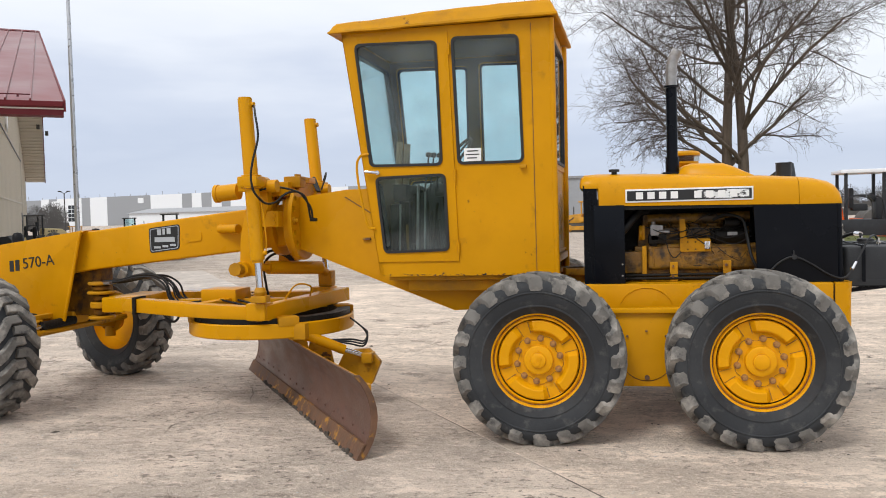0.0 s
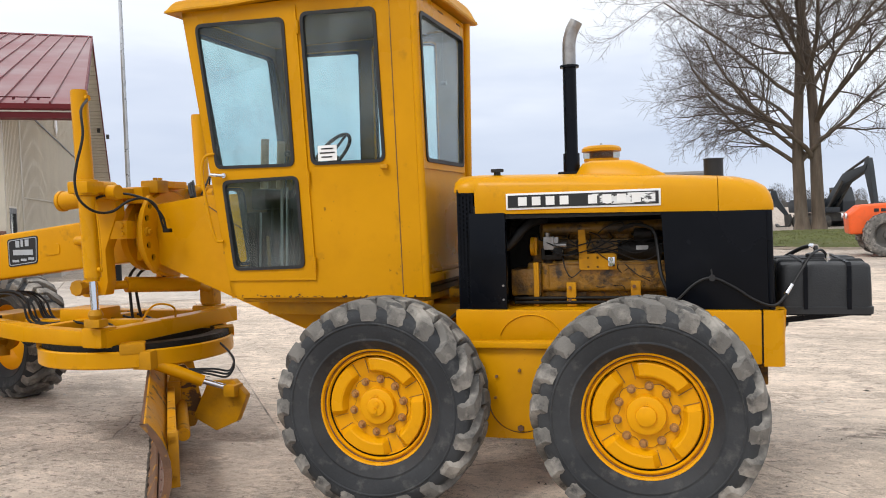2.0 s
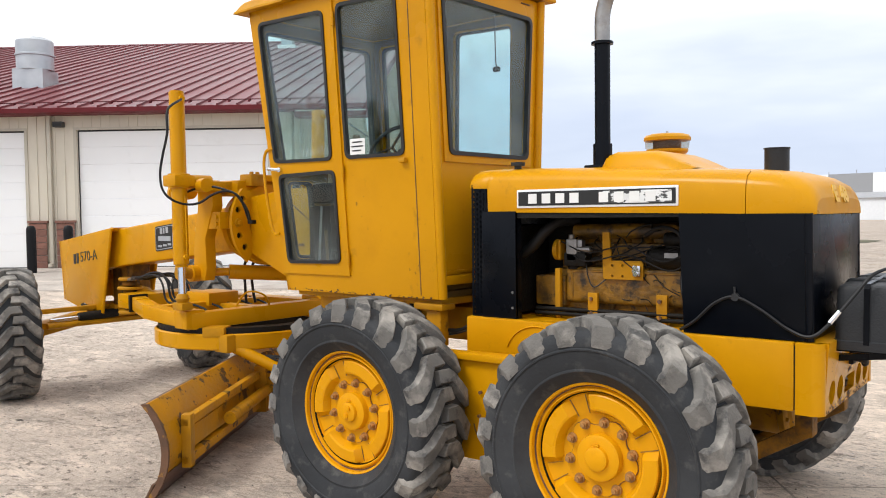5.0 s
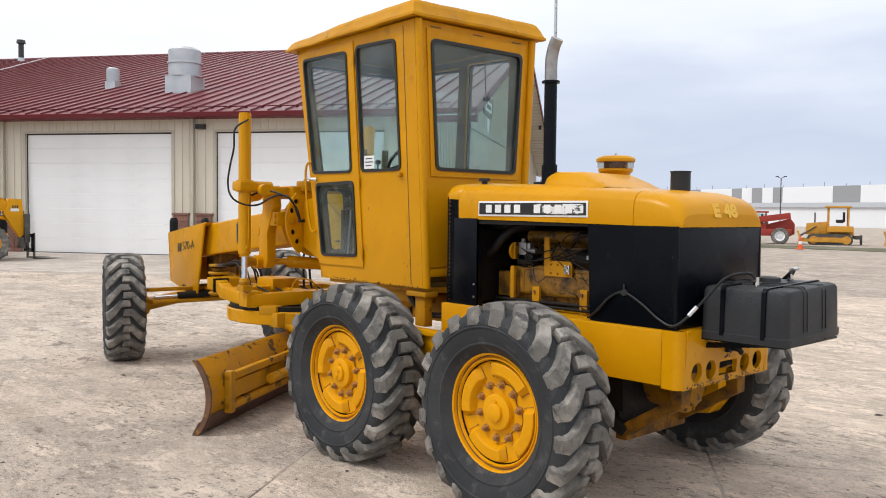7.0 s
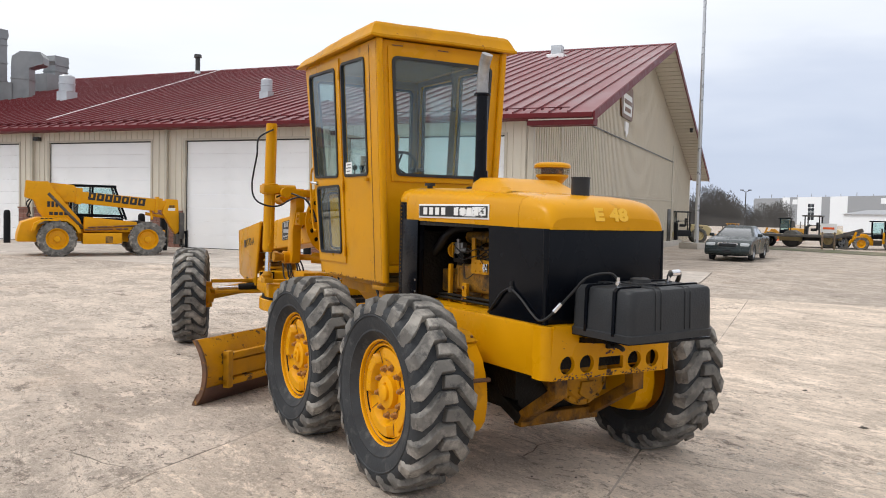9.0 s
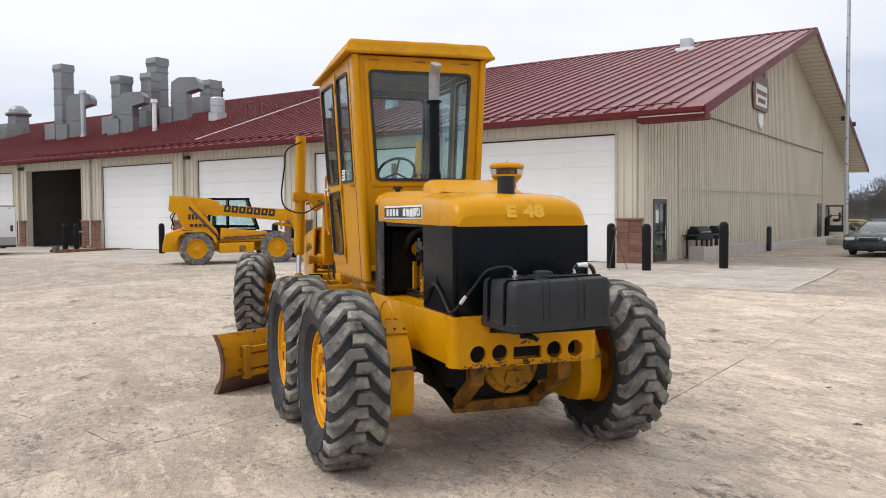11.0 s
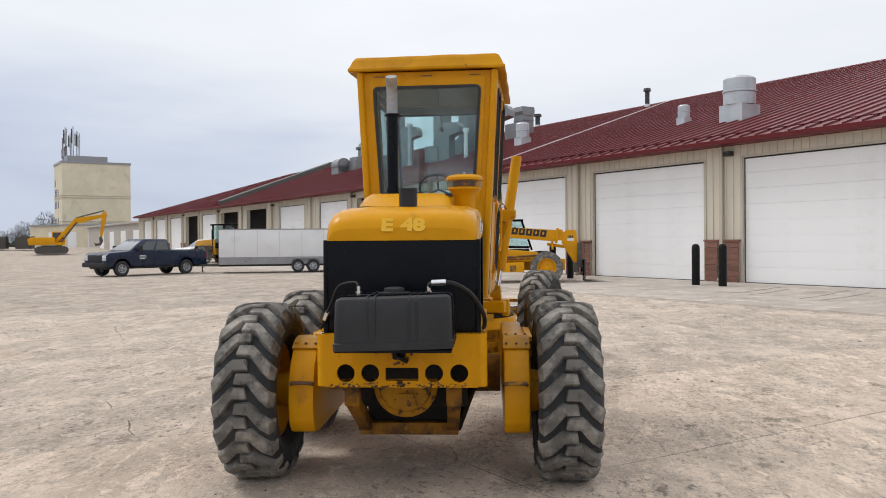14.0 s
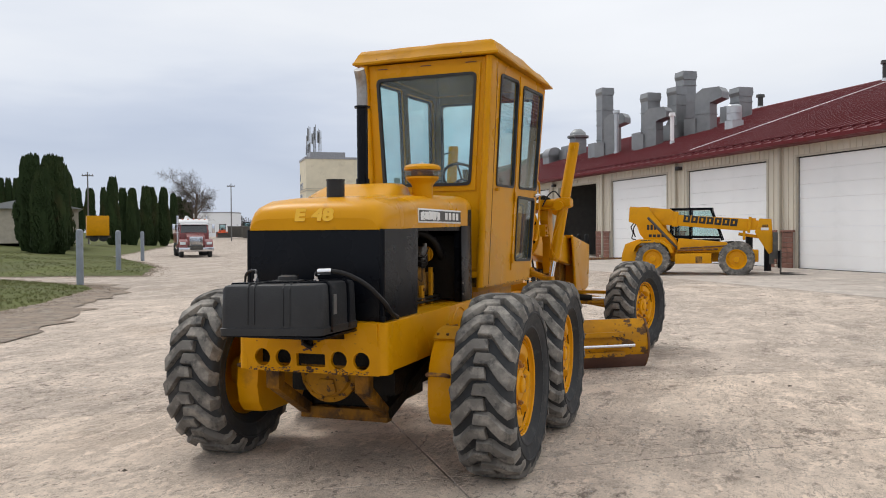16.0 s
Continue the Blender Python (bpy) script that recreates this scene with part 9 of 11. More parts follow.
part("rail", Shape().box(-0.2, 3.6, 0.42, 0.55, 0.0, 0.16), m_rust, rp, smooth=0)
part("end_post", Shape().box(-0.1, 0.1, -0.5, 0.5, 0.0, 0.36), m_dirtgrey, rp, smooth=0)
pickup(pose(-62, -23.2, 0.05, 0, 0, -30), m_van, "white crew cab pickup parked near workshop")
pickup(pose(-66.5, -19.8, 0.05, 0, 0, -40), m_van, "white single cab pickup parked near workshop", crew=False)


def tracks(parent, x0, x1, y, w, h, mat=None):
    """A crawler track with its pads, as a running loop."""
    r = h / 2
    pts = [(x0 + r - r * math.sin(math.pi * k / 8), r - r * math.cos(math.pi * k / 8)) for k in range(9)] + [(x1 - r + r * math.sin(math.pi * k / 8), r + r * math.cos(math.pi * k / 8)) for k in range(9)]
    s = Shape().prism(pts, "y", y - w / 2, y + w / 2)
    tr_ = part("track", s, m_dirtgrey, parent, smooth=0)
    pads = Shape()
    n = int((x1 - x0) / 0.2)
    for k in range(n):
        x = x0 + r * 0.6 + (x1 - x0 - r * 1.2) * k / (n - 1)
        pads.box(x - 0.03, x + 0.03, y - w / 2 - 0.01, y + w / 2 + 0.01, h - 0.01, h + 0.04).box(x - 0.03, x + 0.03, y - w / 2 - 0.01, y + w / 2 + 0.01, -0.02, 0.02)
    part("track_pads", pads, m_dirtgrey, tr_, kind="stuff", smooth=0)
    for sy in (-1, 1):
        part("track_frame", Shape().box(x0 + r, x1 - r, y + sy * (w / 2 + 0.01) - 0.01, y + sy * (w / 2 + 0.01) + 0.01, h * 0.3, h * 0.72), mat or m_plant, tr_, smooth=0)
    for x in (x0 + r, x1 - r):
        part("sprocket", Shape().rod((x, y - w / 2 - 0.03, r), (x, y + w / 2 + 0.03, r), r * 0.7, seg=18), mat or m_plant, tr_)
    return tr_


def open_cab(parent, x0, x1, w, z0, z1, mat, roof, glazed=True):
    """Four posts and a roof, with panes."""
    for x in (x0, x1):
        for sy in (-1, 1):
            part("cab_post", Shape().box(x - 0.05, x + 0.05, sy * w - 0.05, sy * w + 0.05, z0, z1), mat, parent, smooth=0)
    part("cab_roof", Shape().box(x0 - 0.18, x1 + 0.25, -w - 0.14, w + 0.14, z1, z1 + 0.13, bevel=0.04), roof, parent)
    if glazed:
        for sy in (-1, 1):
            part("cab_window", Shape().box(x0 + 0.06, x1 - 0.06, sy * w - 0.01, sy * w + 0.01, z0 + 0.45, z1 - 0.05), m_glass, parent, smooth=0)
        for x in (x0, x1):
            part("cab_window", Shape().box(x - 0.01, x + 0.01, -w + 0.06, w - 0.06, z0 + 0.45, z1 - 0.05), m_glass, parent, smooth=0)
        part("cab_panel", Shape().box(x0, x1, -w + 0.02, w - 0.02, z0, z0 + 0.42), mat, parent, smooth=0)
    part("seat", Shape().box(x0 + 0.3, x0 + 0.8, -0.25, 0.25, z0 + 0.3, z0 + 0.55, bevel=0.05).box(x0 + 0.2, x0 + 0.35, -0.25, 0.25, z0 + 0.4, z0 + 1.1, bevel=0.04), m_plastic, parent)


def dozer(m, mat=None, label="dusty yellow bulldozer with canopy and front blade"):
    mat = mat or m_plant
    d = thing("bulldozer", label, "bulldozer", m, group="parked machines")
    for sy in (-0.85, 0.85):
        tracks(d, -1.5, 1.5, sy, 0.45, 0.85, mat)
    part("hood", Shape().prism([(0.1, 0.8), (0.1, 1.75), (1.55, 1.62), (1.62, 0.8)], "y", -0.48, 0.48, bevel=0.03), mat, d)
    part("deck", Shape().box(-1.55, 0.2, -0.6, 0.6, 0.75, 1.35, bevel=0.03), mat, d)
    for sy in (-1, 1):
        part("fender", Shape().box(-1.5, 0.2, sy * 0.85 - 0.24, sy * 0.85 + 0.24, 1.0, 1.42, bevel=0.03), mat, d)
        part("push_arm", Shape().beam((-0.5, sy * 1.18, 0.4), (2.0, sy * 1.18, 0.4), 0.12, 0.22), mat, d)
    part("blade", Shape().prism([(1.95, 0.05), (2.12, 0.05), (2.02, 0.5), (2.2, 1.08), (2.1, 1.1), (1.9, 0.5)], "y", -1.5, 1.5, bevel=0.01), mat, d)
    open_cab(d, -1.2, 0.1, 0.62, 1.35, 2.75, mat, mat, glazed=False)
    part("exhaust_pipe", Shape().rod((1.0, 0.2, 1.6), (1.0, 0.2, 2.4), 0.05, seg=10), m_lamp, d)
    part("lift_ram", Shape().rod((0.9, 0.5, 1.4), (1.95, 0.5, 0.7), 0.05, seg=10).rod((0.9, -0.5, 1.4), (1.95, -0.5, 0.7), 0.05, seg=10), m_dirtgrey, d)
    part("ripper", Shape().box(-2.1, -1.55, -0.7, 0.7, 0.5, 0.75).box(-2.15, -2.0, -0.1, 0.1, 0.1, 0.8), m_dirtgrey, d, smooth=0)
    return d


def wheel_loader(m, label, bucket=True, mat=None, r=0.72, s=1.0):
    mat = mat or m_plant
    d = thing("wheel_loader", label, "wheel loader", m, group="parked machines")
    for x in (-1.45, 1.45):
        for sy in (-1, 1):
            road_wheel(d, x, sy * 0.95, r, 0.52, mat, sy, lugs=16)
    part("rear_body", Shape().prism([(-2.7, 0.75), (-2.75, 1.55), (-2.5, 1.85), (-0.55, 1.95), (-0.5, 0.75)], "y", -0.62, 0.62, bevel=0.06), mat, d)
    part("front_frame", Shape().prism([(0.3, 0.55), (0.3, 1.2), (1.0, 1.75), (1.5, 1.75), (1.7, 0.9), (1.7, 0.55)], "y", -0.42, 0.42, bevel=0.03), mat, d)
    part("hinge", Shape().box(-0.5, 0.35, -0.3, 0.3, 0.55, 1.1), m_dirtgrey, d, smooth=0)
    for x in (-1.45, 1.45):
        for sy in (-1, 1):
            part("mudguard", Shape().prism([(x - 0.85, r + 0.35), (x - 0.6, r + 0.72), (x + 0.6, r + 0.72), (x + 0.85, r + 0.35), (x + 0.78, r + 0.33), (x + 0.55, r + 0.66), (x - 0.55, r + 0.66), (x - 0.78, r + 0.33)], "y", sy * 0.95 - 0.26, sy * 0.95 + 0.26), m_dirtgrey if x < 0 else mat, d, smooth=0)
    open_cab(d, -0.75, 0.45, 0.58, 1.25, 3.0, m_black, m_black)
    for sy in (-1, 1):
        part("lift_arm", Shape().beam((1.1, sy * 0.5, 1.65), (2.35, sy * 0.5, 0.95), 0.1, 0.28, bevel=0.02).beam((2.3, sy * 0.5, 1.05), (2.75, sy * 0.5, 0.45), 0.1, 0.24, bevel=0.02), mat, d)
    part("bellcrank", Shape().beam((1.9, 0, 1.9), (2.3, 0, 0.9), 0.14, 0.22), mat, d)
    part("exhaust_pipe", Shape().rod((-1.8, 0.3, 1.9), (-1.8, 0.3, 2.7), 0.05, seg=10), m_lamp, d)
    if bucket:
        part("bucket", Shape().prism([(2.7, 0.2), (2.62, 0.75), (2.8, 1.15), (2.95, 1.2), (2.86, 0.8), (2.95, 0.34), (3.75, 0.12), (3.75, 0.06), (2.95, 0.1)], "y", -1.3, 1.3), m_dirtgrey, d, smooth=0)
    return d


def excavator(m, mat, label, boom_pts, s=1.0, group="parked machines", name="excavator", boom_mat=None):
    """A crawler excavator; boom_pts: foot, knee, arm pivot, bucket pivot in its own x, z."""
    d = thing(name, label, "excavator", m, group=group)
    for sy in (-1, 1):
        tracks(d, -2.0 * s, 2.0 * s, sy * 1.2 * s, 0.6 * s, 0.95 * s, m_dirtgrey)
    part("carbody", Shape().box(-1.2 * s, 1.2 * s, -0.9 * s, 0.9 * s, 0.5 * s, 1.1 * s), m_dirtgrey, d, smooth=0)
    part("upper_body", Shape().prism([(-2.7 * s, 1.15 * s), (-2.8 * s, 1.9 * s), (-2.4 * s, 2.15 * s), (0.4 * s, 2.15 * s), (0.5 * s, 1.15 * s)], "y", -1.3 * s, 1.3 * s, bevel=0.07), mat, d)
    part("deck", Shape().box(0.4 * s, 1.6 * s, -1.25 * s, 0.1 * s, 1.12 * s, 1.5 * s, bevel=0.03), mat, d)
    c = part("cab", Shape().prism([(0.0, 1.15 * s), (0.0, 2.95 * s), (1.25 * s, 2.95 * s), (1.62 * s, 1.9 * s), (1.62 * s, 1.15 * s)], "y", 0.3 * s, 1.28 * s, bevel=0.05), mat, d)
    for yy in (0.292 * s, 1.288 * s):
        part("cab_window", Shape().prism([(0.12 * s, 1.9 * s), (0.12 * s, 2.8 * s), (1.15 * s, 2.8 * s), (1.48 * s, 1.9 * s)], "y", yy - 0.006, yy + 0.006), m_pane, c, smooth=0)
    boom_mat = boom_mat or mat
    a, b, e, f = [V(x, -0.15 * s, z) for x, z in boom_pts]
    w = 0.42 * s
    part("boom", Shape().prism([(a.x, a.z - 0.25 * s), (b.x + 0.15 * s, b.z - 0.4 * s), (e.x, e.z - 0.2 * s), (e.x + 0.1 * s, e.z + 0.2 * s), (b.x - 0.1 * s, b.z + 0.35 * s), (a.x - 0.1 * s, a.z + 0.25 * s)], "y", -0.15 * s - w / 2, -0.15 * s + w / 2, bevel=0.02), boom_mat, d)
    part("stick", Shape().prism([(e.x - 0.15 * s, e.z + 0.6 * s), (e.x + 0.2 * s, e.z + 0.6 * s), (e.x + 0.35 * s, e.z), (f.x + 0.15 * s, f.z), (f.x - 0.15 * s, f.z), (e.x - 0.3 * s, e.z - 0.1 * s)], "y", -0.15 * s - w * 0.4, -0.15 * s + w * 0.4, bevel=0.02), boom_mat, d)
    part("boom_ram", Shape().rod((a.x + 0.5 * s, -0.5 * s, a.z - 0.2 * s), (b.x + 0.1 * s, -0.5 * s, b.z - 0.2 * s), 0.09 * s, seg=10).rod((a.x + 0.5 * s, 0.2 * s, a.z - 0.2 * s), (b.x + 0.1 * s, 0.2 * s, b.z - 0.2 * s), 0.09 * s, seg=10), m_dirtgrey, d)
    part("stick_ram", Shape().rod((b.x, -0.15 * s, b.z + 0.4 * s), (e.x, -0.15 * s, e.z + 0.65 * s), 0.09 * s, seg=10), m_dirtgrey, d)
    k = pose(f.x, -0.15 * s, f.z)
    part("bucket", Shape().prism([(0.15 * s, 0.15 * s), (0.3 * s, -0.4 * s), (0.0, -1.0 * s), (-0.7 * s, -1.05 * s), (-0.85 * s, -0.55 * s), (-0.6 * s, -0.75 * s), (-0.15 * s, -0.7 * s), (-0.2 * s, 0.1 * s)], "y", -0.55 * s, 0.55 * s, k), m_dirtgrey, d, smooth=0)
    return d


wheel_loader(pose(-57, -20.2, 0.03, 0, 0, 62), "yellow wheel loader with dark cab near workshop")
excavator(pose(-108.5, -62.3, 0.3, 0, 0, 116), m_tele, "yellow crawler excavator with boom folded down", [(0.6, 1.7), (3.2, 4.7), (7.0, 5.5), (6.5, 2.2)], 1.08)
for k, (x, y, r) in enumerate(((-122.8, -74.5, 26), (-121.8, -78.3, 26), (-127.0, -84.5, 20))):
    dm = thing("dumpster", "dark rusty steel roll-off dumpster", "dumpster", pose(x, y, ground_z(x, y), 0, 0, r), group="dumpsters")
    part("bin", Shape().prism([(-2.6, 0.15), (-2.8, 2.1), (2.8, 2.1), (2.5, 0.15)], "y", -1.2, 1.2), m_dirtgrey, dm, smooth=0)
    part("top_rail", Shape().box(-2.85, 2.85, -1.25, -1.13, 2.05, 2.17).box(-2.85, 2.85, 1.13, 1.25, 2.05, 2.17), m_dirtgrey, dm, smooth=0)
    for i in range(5):
        for sy in (-1, 1):
            part("rib", Shape().box(-2.0 + i - 0.06, -2.0 + i + 0.06, sy * 1.2 - 0.06, sy * 1.2 + 0.06, 0.2, 2.05), m_dirtgrey, dm, smooth=0)


# ---- red semi truck on the drive ----
def semi(m):
    t = thing("semi_truck", "red long-nose semi truck with white cab top", "truck", m)
    part("frame", Shape().box(-4.6, 2.9, -0.45, 0.45, 0.55, 0.85), m_dirtgrey, t, smooth=0)
    part("hood", Shape().prism([(0.3, 0.95), (0.3, 1.85), (1.3, 1.72), (2.35, 1.52), (2.45, 0.85)], "y", -0.62, 0.62, bevel=0.08), m_red, t)
    for sy in (-1, 1):
        part("fender", Shape().prism([(0.9, 0.7), (1.0, 1.1), (1.35, 1.32), (1.95, 1.32), (2.35, 1.15), (2.55, 0.7), (2.45, 0.68), (2.2, 1.0), (1.65, 1.12), (1.15, 0.98), (1.0, 0.68)], "y", sy * 0.60, sy * 1.18, bevel=0.03), m_red, t)
        part("headlight", Shape().box(2.28, 2.52, sy * 0.92 - 0.2, sy * 0.92 + 0.2, 0.92, 1.12, bevel=0.05), m_head, t)
        part("mirror", Shape().box(0.15, 0.3, sy * 1.42 - 0.1, sy * 1.42 + 0.1, 1.75, 2.45, bevel=0.03).rod((0.2, sy * 1.0, 1.8), (0.2, sy * 1.4, 1.8), 0.02, seg=6).rod((0.2, sy * 1.0, 2.4), (0.2, sy * 1.4, 2.4), 0.02, seg=6), m_chrome, t)
        part("exhaust_pipe", Shape().rod((-1.0, sy * 1.08, 0.9), (-1.0, sy * 1.08, 3.1), 0.09, seg=14), m_chrome, t)
        part("fuel_tank", Shape().rod((-1.6, sy * 0.92, 0.75), (-0.2, sy * 0.92, 0.75), 0.33, seg=20), m_chrome, t)
        road_wheel(t, 1.75, sy * 1.0, 0.52, 0.3, m_alloy, sy, spokes=8)
        for x in (-2.9, -4.2):
            road_wheel(t, x, sy * 0.95, 0.52, 0.55, m_alloy, sy, spokes=8)
        part("flank", Shape().box(-5.0, -1.15, sy * 1.15 - 0.06, sy * 1.15 + 0.06, 1.05, 2.0, bevel=0.02), m_red, t)
    cabin(t, -0.95, 0.45, -0.95, 0.32, 1.75, 2.55, 1.05, 0.98, m_red, ((0.35, 0.9),), "cab_top")
    part("cab", Shape().box(-1.0, 0.5, -1.06, 1.06, 0.9, 1.78, bevel=0.05), m_red, t)
    part("roof_cap", Shape().prism([(-1.05, 2.52), (-1.0, 2.80), (0.0, 2.82), (0.40, 2.64), (0.46, 2.50)], "y", -1.05, 1.05, bevel=0.05), m_van, t)
    part("sun_visor", Shape().prism([(0.30, 2.55), (0.62, 2.42), (0.60, 2.38), (0.32, 2.46)], "y", -0.98, 0.98), m_van, t, smooth=0)
    for k in range(5):
        part("clearance_light", Shape().box(0.1, 0.2, -0.8 + 0.4 * k - 0.05, -0.8 + 0.4 * k + 0.05, 2.76, 2.84, bevel=0.01), m_amber, t)
    gr = part("grille", Shape().box(2.38, 2.50, -0.46, 0.46, 0.82, 1.50, bevel=0.03), m_chrome, t)
    for k in range(13):
        part("bar", Shape().box(2.495, 2.52, -0.39 + 0.065 * k - 0.012, -0.39 + 0.065 * k + 0.012, 0.88, 1.44), m_plastic, gr, smooth=0)
    part("bumper", Shape().prism([(2.45, 0.42), (2.75, 0.44), (2.75, 0.72), (2.45, 0.76)], "y", -1.22, 1.22, bevel=0.03), m_chrome, t)
    part("number_plate", Shape().box(2.752, 2.765, -0.3, 0.3, 0.46, 0.60), m_white, t, smooth=0)
    part("load_bed", Shape().box(-5.2, -1.2, -1.15, 1.15, 0.95, 1.15), m_red, t, smooth=0)
    part("load_arm", Shape().beam((-1.6, 0.2, 2.4), (-1.1, -0.5, 2.95), 0.25, 0.3), m_van, t)
    return t


semi(pose(-46.25, -35.6, 0, 0, 0, 40))

# ---- posts by the drive ----
m_post = material("blue_grey_post", (0.22, 0.25, 0.29), 0.55, vary=0.15, vary_scale=3, spots=(((0.16, 0.16, 0.16), 6.0, 0.55, 0.7, 0.5),))
for x, y in ((-15.8, -18.0), (-24.4, -23.8), (-37.2, -32.9)):
    solid("drive_post", Shape().lathe([(0, -0.2), (0.115, -0.2), (0.115, 1.80), (0.10, 1.85), (0.05, 1.88), (0, 1.88)], seg=20), m_post, "round blue-grey steel post beside drive", "post", pose(x, y, 0.0), group="drive posts")


# ---- dark green sedan and cones ----
def sedan(m):
    c = thing("sedan", "dusty dark green sedan parked near flagpole", "car", m)
    top = [(-2.5, 0.55), (-2.52, 0.88), (-2.35, 0.98), (-1.5, 1.02), (1.0, 1.0), (2.1, 0.86), (2.42, 0.72), (2.5, 0.52)]
    part("body", Shape().prism(arched(top, -2.48, 2.48, 0.24, [(-1.38, 0.31, 0.38), (1.45, 0.31, 0.38)]), "y", -0.92, 0.92, bevel=0.09, seg=3), m_green, c)
    part("underbody", Shape().box(-2.2, 2.2, -0.7, 0.7, 0.2, 0.45), m_rubber, c, smooth=0)
    cabin(c, -1.75, 1.05, -1.05, 0.22, 0.96, 1.45, 0.82, 0.60, m_green, ((0.16, 0.47), (0.51, 0.86)))
    part("grille", Shape().box(2.38, 2.50, -0.36, 0.36, 0.58, 0.72, bevel=0.05), m_plastic, c)
    part("grille_surround", Shape().prism(round_poly([(-0.42, 0.54), (0.42, 0.54), (0.42, 0.75), (-0.42, 0.75)], 0.09), "x", 2.36, 2.44), m_chrome, c)
    part("front_bumper", Shape().box(2.3, 2.62, -0.90, 0.90, 0.28, 0.52, bevel=0.08), m_green, c)
    part("number_plate", Shape().box(2.615, 2.63, -0.16, 0.16, 0.34, 0.46), m_plastic, c, smooth=0)
    for sy in (-1, 1):
        part("headlight", Shape().box(2.15, 2.46, sy * 0.68 - 0.19, sy * 0.68 + 0.19, 0.57, 0.74, bevel=0.05), m_head, c)
        part("tail_light", Shape().box(-2.54, -2.40, sy * 0.65 - 0.22, sy * 0.65 + 0.22, 0.68, 0.86, bevel=0.03), m_tail, c)
        part("mirror", Shape().box(0.62, 0.78, sy * 1.0 - 0.1, sy * 1.0 + 0.1, 0.98, 1.12, bevel=0.04), m_green, c)
        for x in (-1.38, 1.45):
            road_wheel(c, x, sy * 0.80, 0.325, 0.21, m_alloy, sy, spokes=7)
        part("door_gap", Shape().box(-0.42, -0.41, sy * 0.921 - 0.003, sy * 0.921 + 0.003, 0.32, 0.96), m_rubber, c, smooth=0)
    return c


sedan(pose(-19.0, 26.3, 0.13, 0, 0, math.degrees(math.atan2(-0.873, 0.487))))
cn = thing("traffic_cone", "orange traffic cone with white collar", "traffic cone", pose(-42.6, 60.3, 0.05), group="cones")
part("base", Shape().box(-0.19, 0.19, -0.19, 0.19, 0, 0.035, bevel=0.01), m_cone, cn)
part("cone", Shape().lathe([(0.14, 0.03), (0.035, 0.7), (0, 0.7)], seg=20), m_cone, cn)
part("collar", Shape().lathe([(0.108, 0.25), (0.082, 0.42)], seg=20), m_white, cn)
copy_thing(cn, pose(-41.9, 60.8, 0.05))
solid("bollard", Shape().lathe([(0, -0.2), (0.11, -0.2), (0.11, 1.05), (0.09, 1.12), (0, 1.15)], seg=20), m_plastic, "black steel bollard near gable corner", "bollard", pose(-24.0, 24.9, 0.10))

# ---- lawns ----
import functools
from mathutils.geometry import delaunay_2d_cdt
rng = random.Random(11)


def grass_material():
    m = material("short_grass", (0.100, 0.112, 0.040), 0.9, vary=0.3, vary_scale=0.25, bump=0.6, bump_scale=14, spec=0.1,
                 spots=(((0.135, 0.125, 0.060), 0.6, 0.48, 0.68, 0.7), ((0.062, 0.080, 0.024), 5.0, 0.5, 0.68, 0.5), ((0.13, 0.11, 0.06), 12.0, 0.6, 0.72, 0.5)))
    return m


m_grass = grass_material()
m_blade = material("grass_blades", (0.135, 0.145, 0.055), 0.8, vary=0.35, vary_scale=0.8, spec=0.15, spots=(((0.14, 0.12, 0.05), 2.0, 0.52, 0.66, 0.7),))
m_soil = material("bare_soil", (0.215, 0.165, 0.122), 0.95, vary=0.3, vary_scale=2.0, bump=0.8, bump_scale=12, spots=(((0.30, 0.26, 0.21), 2.5, 0.5, 0.68, 0.7), ((0.06, 0.048, 0.036), 7.0, 0.52, 0.66, 0.7)))
m_verge = material("muddy_verge", (0.13, 0.12, 0.075), 0.95, vary=0.3, vary_scale=0.6, bump=0.5, bump_scale=8, spots=(((0.07, 0.085, 0.03), 0.8, 0.5, 0.62, 0.7), ((0.22, 0.19, 0.15), 1.6, 0.54, 0.66, 0.6)))
LAWN_1 = [(-15.6, -17.8), (-14.2, -16.0), (-12.2, -14.8), (-9.3, -13.2), (-7.0, -12.3), (0, -14.5), (5, -30), (-10, -40), (-17.6, -23.5)]
LAWN_2 = [(-19.3, -25.3), (-21.4, -20.1), (-28.7, -25.2), (-35.8, -32.2), (-45, -42), (-75, -62), (-150, -112), (-160, -150), (-60, -110), (-25, -60)]
LAWN_3 = [(2.5, 30.5), (6, 29.2), (14, 30), (22, 33), (22, 47), (10, 52), (3, 49), (1.5, 40)]
LAWN_4 = [(-44, 41.5), (-30, 39.3), (-18, 38.8), (-6, 39.8), (-6, 43.5), (-18, 42.2), (-30, 42.6), (-44, 44.5)]


def edge_distance(poly, x, y):
    best = 1e9
    for i in range(len(poly)):
        (ax, ay), (bx, by) = poly[i - 1], poly[i]
        t = max(0, min(1, ((x - ax) * (bx - ax) + (y - ay) * (by - ay)) / ((bx - ax) ** 2 + (by - ay) ** 2)))
        best = min(best, math.hypot(x - ax - t * (bx - ax), y - ay - t * (by - ay)))
    return best


def inside(poly, x, y):
    c = False
    for i in range(len(poly)):
        (ax, ay), (bx, by) = poly[i - 1], poly[i]
        if (ay > y) != (by > y) and x < (bx - ax) * (y - ay) / (by - ay) + ax:
            c = not c
    return c


